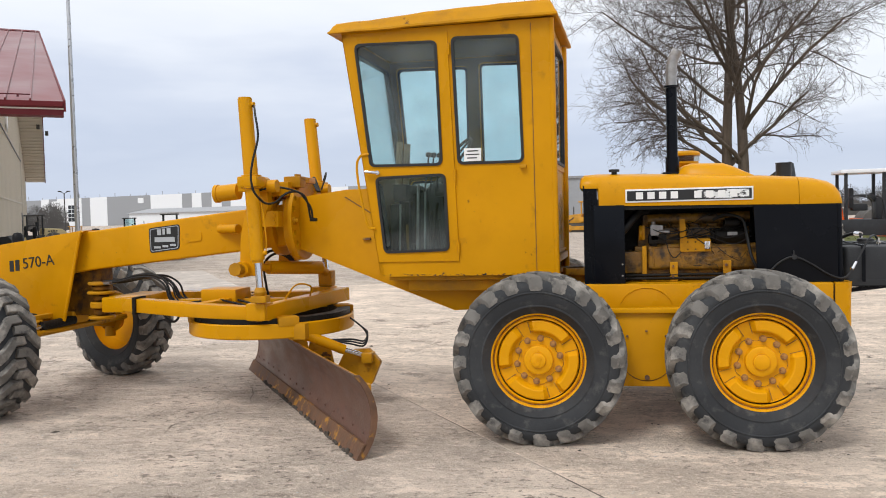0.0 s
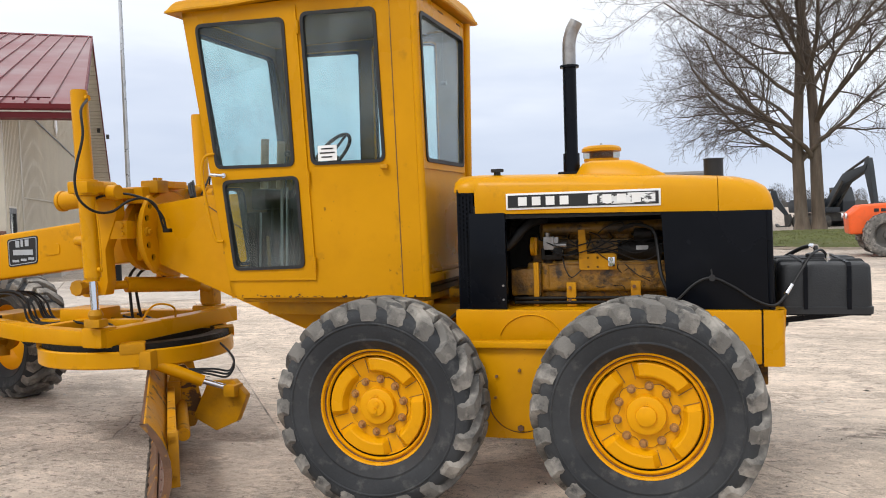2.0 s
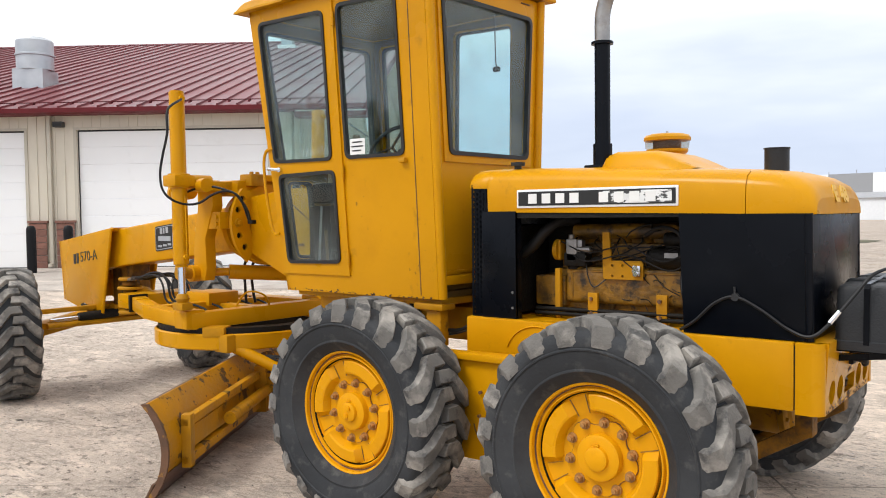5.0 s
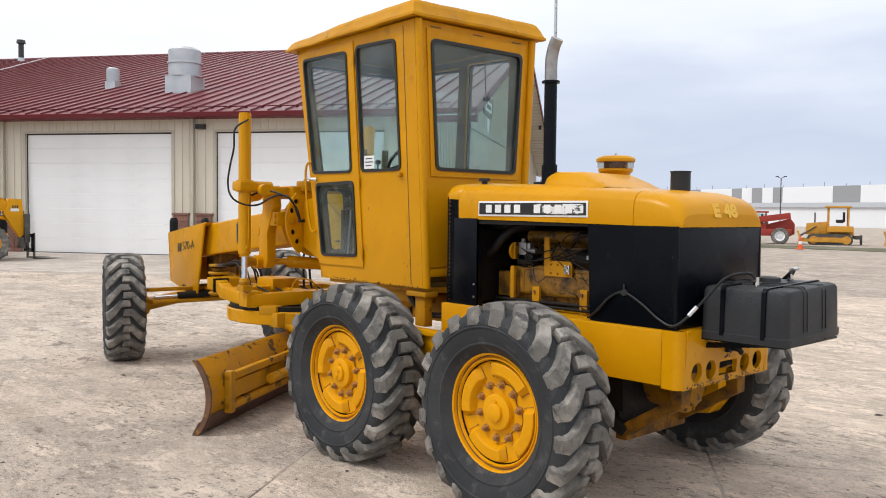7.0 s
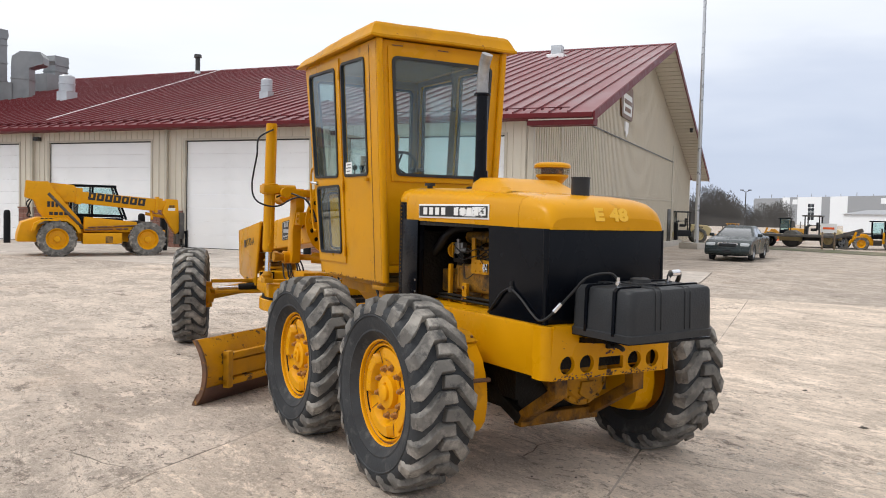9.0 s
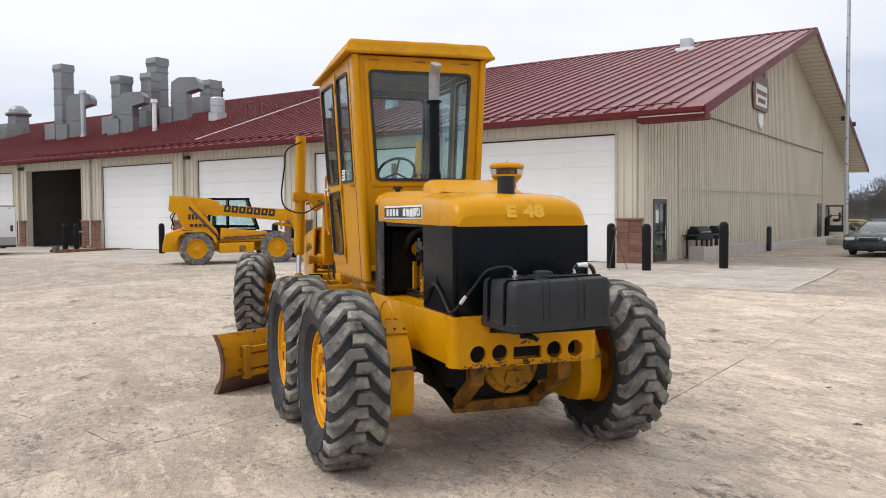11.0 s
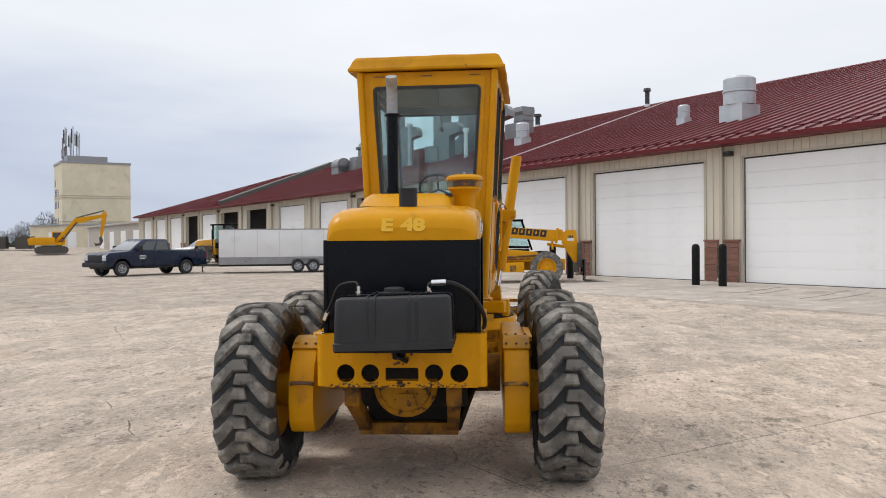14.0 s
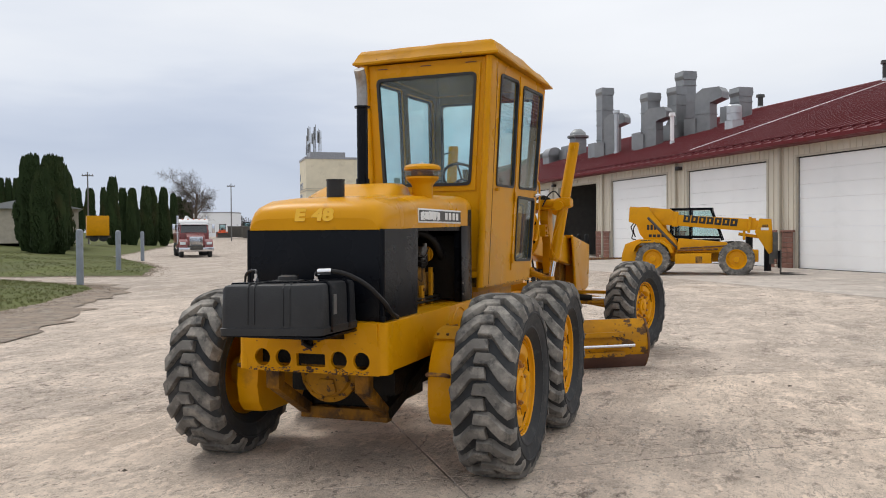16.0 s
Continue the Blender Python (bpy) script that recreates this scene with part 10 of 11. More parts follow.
def lawn_z(poly, rise, reach, x, y):
    d = edge_distance(poly, x, y) if inside(poly, x, y) else 0.0
    return ground_z(x, y) + 0.018 + 0.05 * ease(d / 0.6) + rise * ease(d / reach)


def sheet(poly, step, height, wander):
    """A triangulated sheet with a wandering edge."""
    edge = []
    for i in range(len(poly)):
        (ax, ay), (bx, by) = poly[i - 1], poly[i]
        L = math.hypot(bx - ax, by - ay)
        n = max(2, int(L / (0.5 if L < 30 else 3.0)))
        for k in range(n):
            t = k / n
            a, b = rng.uniform(-1, 1) * wander, rng.uniform(-1, 1) * wander
            edge.append((ax + (bx - ax) * t + a, ay + (by - ay) * t + b))
    pts = [Vector(p) for p in edge]
    xs, ys = [p[0] for p in poly], [p[1] for p in poly]
    x = min(xs)
    while x < max(xs):
        y = min(ys)
        while y < max(ys):
            px_, py_ = x + rng.uniform(-0.3, 0.3) * step, y + rng.uniform(-0.3, 0.3) * step
            if inside(poly, px_, py_) and edge_distance(poly, px_, py_) > 0.35:
                pts.append(Vector((px_, py_)))
            y += step
        x += step
    n = len(edge)
    vs, _, fs, *_ = delaunay_2d_cdt(pts, [(i, (i + 1) % n) for i in range(n)], [], 1, 1e-5)
    s = Shape()
    bv = [s.bm.verts.new((v.x, v.y, height(v.x, v.y))) for v in vs]
    for f in fs:
        s.bm.faces.new([bv[i] for i in f])
    bmesh.ops.recalc_face_normals(s.bm, faces=s.bm.faces)
    return s


def tufts(poly, count, box, height, size=0.042):
    """Many single blades."""
    verts, faces = [], []
    while len(faces) < count:
        x, y = rng.uniform(box[0], box[1]), rng.uniform(box[2], box[3])
        if not inside(poly, x, y):
            continue
        z = height(x, y)
        for _ in range(3):
            a, h, l = rng.uniform(0, 6.28), size * rng.uniform(0.6, 1.5), rng.uniform(-0.05, 0.05)
            bx, by = x + rng.uniform(-0.05, 0.05), y + rng.uniform(-0.05, 0.05)
            k = len(verts)
            verts += [(bx - 0.012 * math.cos(a), by - 0.012 * math.sin(a), z - 0.01), (bx + 0.012 * math.cos(a), by + 0.012 * math.sin(a), z - 0.01), (bx + l, by + rng.uniform(-0.05, 0.05), z + h)]
            faces.append((k, k + 1, k + 2))
    me = bpy.data.meshes.new("grass_blades")
    me.from_pydata(verts, [], faces)
    me.materials.append(m_blade)
    return me


for nm, poly, rise, reach, step, cnt, box in (("lawn_1", LAWN_1, 0.25, 6.0, 1.2, 24000, (-18, 2, -24, -11.5)), ("lawn_2", LAWN_2, 1.05, 16.0, 4.0, 20000, (-45, -18, -48, -19)), ("lawn_3", LAWN_3, 0.12, 5.0, 1.5, 16000, (1, 16, 29, 46)), ("lawn_4", LAWN_4, 0.08, 2.0, 1.5, 9000, (-44, -6, 38, 45))):
    hz = functools.partial(lawn_z, poly, rise, reach)
    solid(nm, sheet(poly, step, hz, 0.16), m_grass if nm != "lawn_4" else m_verge, "short patchy spring grass beside yard", "lawn", kind="structure")
    if nm != "lawn_4":
        gb = new("grass_blades", tufts(poly, cnt, box, hz))
        tagged(gb, "loose blades of short green grass", "grass", kind="stuff")
    mid = sum((Vector(p) for p in poly), Vector((0, 0))) / len(poly)
    if nm != "lawn_4":
        wide = [tuple(Vector(p) + (Vector(p) - mid).normalized() * rng.uniform(0.5, 1.3)) for p in poly]
        solid("soil_edge_" + nm[-1], sheet(wide, 6.0, lambda x, y: ground_z(x, y) + 0.013, 0.35), m_soil, "bare muddy soil along lawn edge", "soil", kind="structure")
# worn soil between the near lawn and the slabs
SOIL = [(-14.4, -16.4), (-14.2, -15.6), (-12.5, -13.9), (-10.4, -12.4), (-8.0, -10.8), (-6.2, -9.6), (-4.9, -8.5), (-3.6, -7.9), (-2.4, -8.2), (-1.0, -10.0), (-1.0, -14.0), (-7.0, -12.9), (-9.3, -13.8)]
solid("soil_strip", sheet(SOIL, 1.0, lambda x, y: ground_z(x, y) + 0.015 + 0.012 * abs(math.sin(2.1 * x + 1.3 * y)), 0.30), m_soil, "churned brown soil beside the near lawn", "soil", kind="structure")
# crumbs of turf and soil along the lawn edge
vs_, fs_ = [], []
def crumb(x, y, z, r, flat=0.6):
    """A small lump with six corners."""
    k = len(vs_)
    a0 = rng.uniform(0, 6.28)
    for a, h in ((0, 0), (1.57, 0), (3.14, 0), (4.71, 0)):
        q = r * rng.uniform(0.6, 1.2)
        vs_.append((x + q * math.cos(a + a0), y + q * math.sin(a + a0), z + r * rng.uniform(-0.1, 0.15)))
    vs_.append((x + rng.uniform(-0.3, 0.3) * r, y + rng.uniform(-0.3, 0.3) * r, z + r * flat * rng.uniform(0.6, 1.3)))
    for i in range(4):
        fs_.append((k + i, k + (i + 1) % 4, k + 4))
for _ in range(1500):
    i = rng.randrange(1, 5)
    (ax, ay), (bx, by) = LAWN_1[i - 1], LAWN_1[i]
    t = rng.random()
    d = abs(rng.gauss(0, 0.4))
    x, y = ax + (bx - ax) * t - d * 0.3, ay + (by - ay) * t + d
    crumb(x, y, ground_z(x, y) + 0.016, rng.uniform(0.008, 0.035))
for _ in range(900):
    i = rng.randrange(1, 4)
    (ax, ay), (bx, by) = LAWN_2[i - 1], LAWN_2[i]
    t = rng.random()
    d = abs(rng.gauss(0, 0.7))
    x, y = ax + (bx - ax) * t + d * 0.4, ay + (by - ay) * t + d
    crumb(x, y, ground_z(x, y) + 0.016, rng.uniform(0.012, 0.045))
me = bpy.data.meshes.new("soil_crumbs")
me.from_pydata(vs_, [], fs_)
me.materials.append(m_soil)
tagged(new("soil_crumbs", me), "loose crumbs of dark soil and turf", "soil", kind="stuff")

# ---- stones and mud crumbs on the yard ----
for nm, mat, cnt, lo, hi, lab in (("gravel", m_concrete, 9000, 0.004, 0.012, "small loose pale stones on concrete"), ("mud_crumbs", m_mud, 1500, 0.004, 0.012, "small dark mud crumbs dropped from tyres"), ("mud_clods", m_mud, 110, 0.016, 0.045, "flattened dark mud clods on concrete")):
    vs_, fs_ = [], []
    spots_ = [(rng.uniform(-9, 12), rng.uniform(-9, 12), rng.uniform(0.4, 1.8)) for _ in range(42)]
    for _ in range(cnt):
        if rng.random() < 0.6:
            cx, cy, cr = rng.choice(spots_)
            x, y = rng.gauss(cx, cr), rng.gauss(cy, cr * 0.6)
        else:
            x, y = rng.uniform(-16, 16), rng.uniform(-14, 18)
        crumb(x, y, ground_z(x, y) + 0.009, rng.uniform(lo, hi) * (1.0 if rng.random() < 0.96 else 2.0), 0.6 if hi < 0.02 else 0.3)
    me = bpy.data.meshes.new(nm)
    me.from_pydata(vs_, [], fs_)
    me.materials.append(mat)
    tagged(new(nm, me), lab, "gravel", kind="stuff")


# ---- evergreen columns ----
m_thuja = material("arborvitae_leaves", (0.026, 0.042, 0.016), 0.85, vary=0.4, vary_scale=1.2, spec=0.1, spots=(((0.045, 0.058, 0.022), 3.0, 0.5, 0.66, 0.7), ((0.05, 0.035, 0.018), 1.5, 0.58, 0.7, 0.5)))
m_bark = material("grey_brown_bark", (0.115, 0.085, 0.062), 0.9, vary=0.3, vary_scale=5, bump=0.7, bump_scale=10, stretch=(1, 1, 0.2), spots=(((0.22, 0.18, 0.14), 2.0, 0.5, 0.7, 0.5),))
m_twig = material("bare_twigs", (0.10, 0.078, 0.062), 0.9, vary=0.2)


def column_mesh(seed):
    """A narrow upright evergreen of unit height: clumps of upright sprays round a core."""
    r = random.Random(seed)
    verts, faces = [], []
    def width(h):
        return 0.135 * (min(1, (h + 0.06) / 0.2) ** 0.6) * (max(0, 1 - h) ** 0.27) * 1.0
    lean = [r.uniform(0.8, 1.15) for _ in range(9)]
    for _ in range(2600):
        h = r.random() ** 0.85 * 0.98
        a = r.uniform(0, 6.283)
        k = a / 6.283 * 8
        f = lean[int(k) % 8] * (1 - k % 1) + lean[(int(k) + 1) % 8] * (k % 1)
        q = width(h) * f * (1 + 0.16 * math.sin(9 * h + 3 * a)) * r.uniform(0.72, 1.08)
        x, y = q * math.cos(a), q * math.sin(a)
        s = r.uniform(0.018, 0.042)
        i = len(verts)
        ca, sa = math.cos(a), math.sin(a)
        verts += [(x - sa * s * 0.55, y + ca * s * 0.55, h - s * 0.3), (x + sa * s * 0.55, y - ca * s * 0.55, h - s * 0.3), (x + ca * s * 0.5, y + sa * s * 0.5, h + s * 0.2), (x + ca * s * 0.1 + r.uniform(-0.3, 0.3) * s, y + sa * s * 0.1, h + s * 1.5)]
        faces += [(i, i + 2, i + 3), (i + 2, i + 1, i + 3), (i, i + 1, i + 2)]
    me = bpy.data.meshes.new("crown")
    me.from_pydata(verts, [], faces)
    me.materials.append(m_thuja)
    return me


def core_mesh():
    s = Shape().lathe([(0.0, 0.01), (0.075, 0.03), (0.105, 0.15), (0.105, 0.5), (0.085, 0.75), (0.05, 0.92), (0, 0.97)], seg=14)
    return s.mesh("inner_crown", m_thuja)


COLUMNS, CORE = [column_mesh(k) for k in (3, 4, 5)], core_mesh()
TRUNK = Shape().rod((0, 0, -0.05), (0, 0, 0.1), 0.025, 0.02, seg=8).mesh("trunk", m_bark)
NEAR = [(-44.1, -49.2, 8.3, 1.9), (-42.3, -46.9, 8.2, 1.8), (-41.2, -45.0, 6.9, 1.5), (-43.2, -46.2, 8.2, 1.8), (-43.6, -45.9, 8.1, 1.8), (-51.5, -53.1, 8.3, 1.7), (-61.3, -61.8, 8.5, 1.8), (-93.8, -90.8, 9.2, 1.7)]
FAR = [(-114.3, -107.1, 10.6, 2.1), (-115.8, -105.4, 10.8, 1.5), (-79.0, -71.4, 9.5, 1.8), (-85.8, -75.6, 8.5, 1.5), (-85.5, -73.8, 8.4, 1.7), (-89.1, -74.6, 8.9, 1.9), (-90.4, -74.6, 8.8, 1.7), (-92.6, -74.3, 8.9, 1.8), (-112.2, -87.5, 9.1, 1.7), (-126.2, -96.8, 9.3, 1.8), (-143.8, -108.6, 9.7, 1.8), (-173.8, -129.4, 10.4, 2.2), (-95.4, -107.6, 11.4, 1.5), (-96.2, -106.9, 11.4, 1.5), (-97.0, -106.1, 11.4, 1.5)]
for k, (x, y, zt, w) in enumerate(NEAR + FAR):
    z = lawn_z(LAWN_2, 1.05, 16.0, x, y) - 0.05
    h = (zt - z) * 0.93
    t = thing("arborvitae", "tall narrow dark green arborvitae on lawn", "tree", pose(x, y, z), group="arborvitae row")
    m = Matrix.Rotation(k * 1.3, 4, "Z") @ Matrix.Diagonal((w / 0.27, w / 0.27, h, 1))
    for nm, me in (("trunk", TRUNK), ("inner_crown", CORE), ("crown", COLUMNS[k % 3])):
        o = new(nm, me)
        o.parent = t
        o.matrix_basis = m


# ---- bare trees ----
def branch(out, r, p, d, length, rad, depth, spread, lift, sides):
    """Grows one limb and its offshoots; out collects tapered segments by depth."""
    n = 8 if depth == 0 else (7 if depth < 3 else (5 if depth == 3 else 3))
    q = p.copy()
    for k in range(n):
        t0, t1 = k / n, (k + 1) / n
        d = (d + V(r.uniform(-1, 1), r.uniform(-1, 1), r.uniform(-1, 1)) * (0.22 if depth else 0.05) + V(0, 0, lift * 0.06)).normalized()
        q2 = q + d * (length / n)
        ra, rb = rad * (1 - 0.62 * t0), rad * (1 - 0.62 * t1)
        out[min(depth, 3)].append((q.copy(), q2.copy(), ra, rb, sides if depth < 2 else (5 if depth < 3 else 3)))
        if depth < 4 and t1 > (0.22 if depth else 0.22) and rad > 0.006:
            kids = 2 if depth < 3 else (2 if r.random() < 0.5 else 1)
            for _ in range(kids):
                ax = d.cross(V(r.uniform(-1, 1), r.uniform(-1, 1), r.uniform(-1, 1))).normalized()
                nd = (Matrix.Rotation(radians(r.uniform(*spread) + (12 if depth == 0 else 0)), 3, ax) @ d).normalized()
                branch(out, r, q2.copy(), nd, length * r.uniform(0.42, 0.66) * (1 - 0.3 * t1 if depth else 1), max(rb * r.uniform(0.36, 0.60), 0.010), depth + 1, spread, lift * 0.7, sides)
        q = q2


def segments(name, segs, mat):
    verts, faces = [], []
    for a, b, ra, rb, n in segs:
        d = (b - a).normalized()
        u = d.orthogonal().normalized()
        w = d.cross(u)
        k = len(verts)
        for p, rr in ((a, ra), (b, rb)):
            for i in range(n):
                q = p + (u * math.cos(6.2832 * i / n) + w * math.sin(6.2832 * i / n)) * rr
                verts.append(tuple(q))
        for i in range(n):
            faces.append((k + i, k + (i + 1) % n, k + n + (i + 1) % n, k + n + i))
    me = bpy.data.meshes.new(name)
    me.from_pydata(verts, [], faces)
    me.polygons.foreach_set("use_smooth", [True] * len(faces))
    me.materials.append(mat)
    return me


def bare_tree(m, stems, seed, label, spread=(18, 52), lift=1.0):
    t = thing("bare_tree", label, "tree", m)
    r = random.Random(seed)
    out = [[], [], [], []]
    for p, d, L, rad in stems:
        branch(out, r, Vector(p), Vector(d).normalized(), L, rad, 0, spread, lift, 12)
    for nm, k, mat in (("trunk", 0, m_bark), ("limb", 1, m_bark), ("branch_mass", 2, m_twig), ("twig_mass", 3, m_twig)):
        o = new(nm, segments(nm, out[k], mat))
        o.parent = t
        if nm in ("branch_mass", "twig_mass"):
            tagged(o, kind="stuff")
    for p, d, L, rad in stems:
        part("root_flare", Shape().lathe([(rad * 1.7, -0.15), (rad * 1.3, 0.12), (rad * 1.08, 0.5), (rad * 0.98, 0.9)], (p[0], p[1], p[2]), seg=16), m_bark, t)
    return t


bare_tree(pose(9.2, 51.5, 0.05), [((-0.50, 0, 0), (-0.01, 0.02, 1), 17.0, 0.42), ((0.52, 0.2, 0), (0.02, -0.02, 1), 18.0, 0.42)], 21, "large leafless tree with two grey trunks", (24, 66), 0.35)
bare_tree(pose(-124.8, -92.5, 0.4), [((0, 0, 0), (0.05, 0.10, 1), 8.8, 0.40)], 8, "large leafless tree behind evergreens", (26, 62), 0.35)

# ---- buildings and poles far off ----
m_cream2 = material("cream_render", (0.68, 0.61, 0.46), 0.8, vary=0.08, vary_scale=0.4, spots=(((0.42, 0.36, 0.26), 0.5, 0.55, 0.75, 0.5),))
m_panelw = material("white_wall_panel", (0.78, 0.80, 0.82), 0.6, vary=0.03)
m_panelg = material("grey_wall_panel", (0.30, 0.31, 0.325), 0.6, vary=0.05)
m_darkwin = material("dark_window", (0.03, 0.035, 0.04), 0.2, vary=0.1)
m_tan = material("tan_shed_wall", (0.42, 0.38, 0.31), 0.7, vary=0.1)
# cream tower
tw = thing("tower_block", "cream rendered tower block with rooftop plant", "building", pose(-163.8, -83.5, 0, 0, 0, 36) @ Matrix.Diagonal((0.87, 0.87, 0.885, 1)))
part("wall", Shape().box(-6, 6, -7.6, 7.6, 0, 20.4), m_cream2, tw, smooth=0)
part("parapet", Shape().box(-6.15, 6.15, -7.75, 7.75, 20.4, 20.9), m_band, tw, smooth=0)
part("string_course", Shape().box(-6.1, 6.1, -7.7, 7.7, 6.9, 7.1), m_tan, tw, smooth=0)
for z in (3.4, 6.2, 10.2, 13.0, 15.4):
    for y in (-7.0, -6.0, -4.6):
        if z > 12 and y > -6.5 and z > 14:
            continue
        part("window", Shape().box(-5.0 + (y + 7) * 1.9, -4.0 + (y + 7) * 1.9, -7.66, -7.58, z, z + 1.7), m_darkwin, tw, smooth=0)
part("plant_room", Shape().box(-4.5, 3.0, -6.0, 3.0, 20.9, 22.4), m_band, tw, smooth=0)
rl = Shape()
for k in range(7):
    rl.rod((-4.4 + 1.2 * k, -6.1, 22.4), (-4.4 + 1.2 * k, -6.1, 24.4), 0.06, seg=6)
rl.rod((-4.4, -6.1, 24.4), (2.8, -6.1, 24.4), 0.06, seg=6).rod((-4.4, -6.1, 23.4), (2.8, -6.1, 23.4), 0.06, seg=6)
part("roof_railing", rl, m_lamp, tw)
ar = random.Random(31)
for k in range(9):
    ax_, ay_, top_ = -4.2 + 0.72 * k, -5.6 + 1.3 * (k % 3), 27.2 + 1.7 * ((k * 5) % 4) / 3.0
    part("antenna", Shape().rod((ax_, ay_, 22.4), (ax_, ay_, top_ + 0.6), 0.08, seg=6).box(ax_ - 0.2, ax_ + 0.2, ay_ - 0.45, ay_ - 0.2, top_ - 2.6 - ar.random(), top_, bevel=0.03), m_lamp if k % 2 else m_panelg, tw, smooth=0)
part("antenna_frame", Shape().rod((-4.5, -5.6, 24.9), (2.0, -5.6, 24.9), 0.06, seg=6).rod((-4.5, -3.0, 26.0), (2.0, -3.0, 26.0), 0.06, seg=6), m_lamp, tw)
part("roof_rail", Shape().rod((3.2, -7.2, 21.6), (5.8, -7.2, 21.6), 0.05, seg=6).rod((5.8, -7.2, 20.9), (5.8, -7.2, 22.2), 0.05, seg=6), m_lamp, tw)
for zz in (12.4, 12.9):
    part("string_course", Shape().box(-6.1, 6.1, -7.7, 7.7, zz, zz + 0.12), m_tan, tw, smooth=0)
# long striped building
SB = pose(-440, 536, 0, 0, 0, -14.87)
sb = thing("striped_warehouse", "long white and grey panelled warehouse", "building", SB)
part("wall", Shape().box(22, 420, 0.5, 60, -1, 19.2), m_panelg, sb, smooth=0)
edges_ = (22, 55, 63, 71, 95, 103, 119, 158, 185, 193, 201, 209, 217, 224, 258, 275, 310, 330, 350, 372, 392, 420)
for k in range(len(edges_) - 1):
    part("wall_panel", Shape().box(edges_[k] + 0.05, edges_[k + 1] - 0.05, 0, 0.6, -1, 19.6 - (1.6 if k == 0 else 0)), m_panelw if k % 2 else m_panelg, sb, smooth=0)
for i in range(2):
    for j in range(4):
        part("window", Shape().box(82 + 3.2 * i, 84.8 + 3.2 * i, -0.1, 0.1, 3.6 + 2.9 * j, 6.1 + 2.9 * j), m_darkwin, sb, smooth=0)
for x in (66, 147, 232, 300):
    part("wall_vent", Shape().box(x, x + 5, -0.15, 0.1, 14.5, 18.0), m_panelw, sb, smooth=0)
for x in range(28, 420, 14):
    part("roof_mast", Shape().box(x - 0.12, x + 0.12, 0.4, 0.7, 19.5, 22.0 - (x % 3) * 0.6), m_panelg, sb, smooth=0)
# white annex in front of it and grey shed behind the tree
sd = thing("long_shed", "long low white shed", "building", pose(-95, 150, 0, 0, 0, -8))
part("wall", Shape().box(0, 75, 0, 14, 0, 3.6), m_panelw, sd, smooth=0)
part("roof", Shape().prism([(-0.4, 3.6), (7, 4.6), (14.4, 3.6)], "x", -0.4, 75.4), m_band, sd, smooth=0)
gs = thing("grey_shed", "grey metal shed with flat roof", "building", pose(-15.0, 117, 0, 0, 0, 0))
part("wall", Shape().box(0, 22, 0, 20, 0, 6.6), m_panelg, gs, smooth=0)
part("roof_edge", Shape().box(-0.2, 22.2, -0.2, 20.2, 6.6, 6.95), m_band, gs, smooth=0)
for k in range(5):
    part("wall_rib", Shape().box(2 + 4.4 * k - 0.1, 2 + 4.4 * k + 0.1, -0.08, 0.02, 0, 6.6), m_band, gs, smooth=0)
# low sheds beyond the lawn
bs = thing("low_shed", "low beige shed behind lawn", "building", pose(-53.5, -64.5, 1.0, 0, 0, 45))
part("wall", Shape().box(-9, 9, 0, 8, 0, 3.0), m_tan, bs, smooth=0)
part("roof", Shape().prism([(-0.4, 3.0), (4, 3.9), (8.4, 3.0)], "x", -9.4, 9.4), m_panelg, bs, smooth=0)
part("poster", Shape().box(4.5, 6.0, 8.0, 8.06, 0.8, 2.6), m_panelw, bs, smooth=0)
ws = thing("white_shed", "long low white warehouse", "building", pose(-192.5, -142, 0.9, 0, 0, 105))
part("wall", Shape().box(0, 11, 0, 9, -0.5, 6.7), m_panelw, ws, smooth=0)
part("roof_edge", Shape().box(-0.1, 11.1, -0.1, 9.1, 6.7, 7.0), m_panelg, ws, smooth=0)
cs = thing("beige_shed", "long low beige shed behind dumpsters", "building", pose(-150, -88, 0.9, 0, 0, 62))
part("wall", Shape().box(-2, 30, 0, 8, -0.6, 4.2), m_cream2, cs, smooth=0)
part("roof_edge", Shape().box(-2.2, 30.2, -0.2, 8.2, 4.2, 4.5), m_panelg, cs, smooth=0)
for x in (4, 10, 16, 22):
    part("door", Shape().box(x, x + 2.6, -0.06, 0.02, 0, 3.0), m_panelw, cs, smooth=0)


m_polegrey = material("weathered_grey_pole", (0.15, 0.147, 0.145), 0.85, vary=0.15)


def utility_pole(m, h, label="weathered wooden utility pole with crossarm", double=False):
    p = thing("utility_pole" if not double else "light_pole", label, "pole", m, group="poles")
    part("pole", Shape().rod((0, 0, -0.3), (0, 0, h), 0.11 if not double else 0.07, 0.075 if not double else 0.05, seg=10), m_polegrey if not double else m_lamp, p)
    if double:
        for s in (-1, 1):
            part("lamp_head", Shape().beam((0, 0, h), (0.45 * s, 0, h + 0.2), 0.05, 0.05).box(0.42 * s - 0.16, 0.42 * s + 0.16, -0.12, 0.12, h + 0.16, h + 0.26), m_lamp, p, smooth=0)
    else:
        part("crossarm", Shape().box(-0.65, 0.65, -0.06, 0.06, h - 0.5, h - 0.38), m_polegrey, p, smooth=0)
        for x in (-0.55, -0.2, 0.2, 0.55):
            part("insulator", Shape().rod((x, 0, h - 0.40), (x, 0, h - 0.22), 0.05, seg=8), m_panelg, p)
    return p


utility_pole(pose(-73.4, -70.2, 0.8, 0, 0, 132), 8.4)
utility_pole(pose(-112.0, -75.9, 0.3, 0, 0, 124), 9.7)
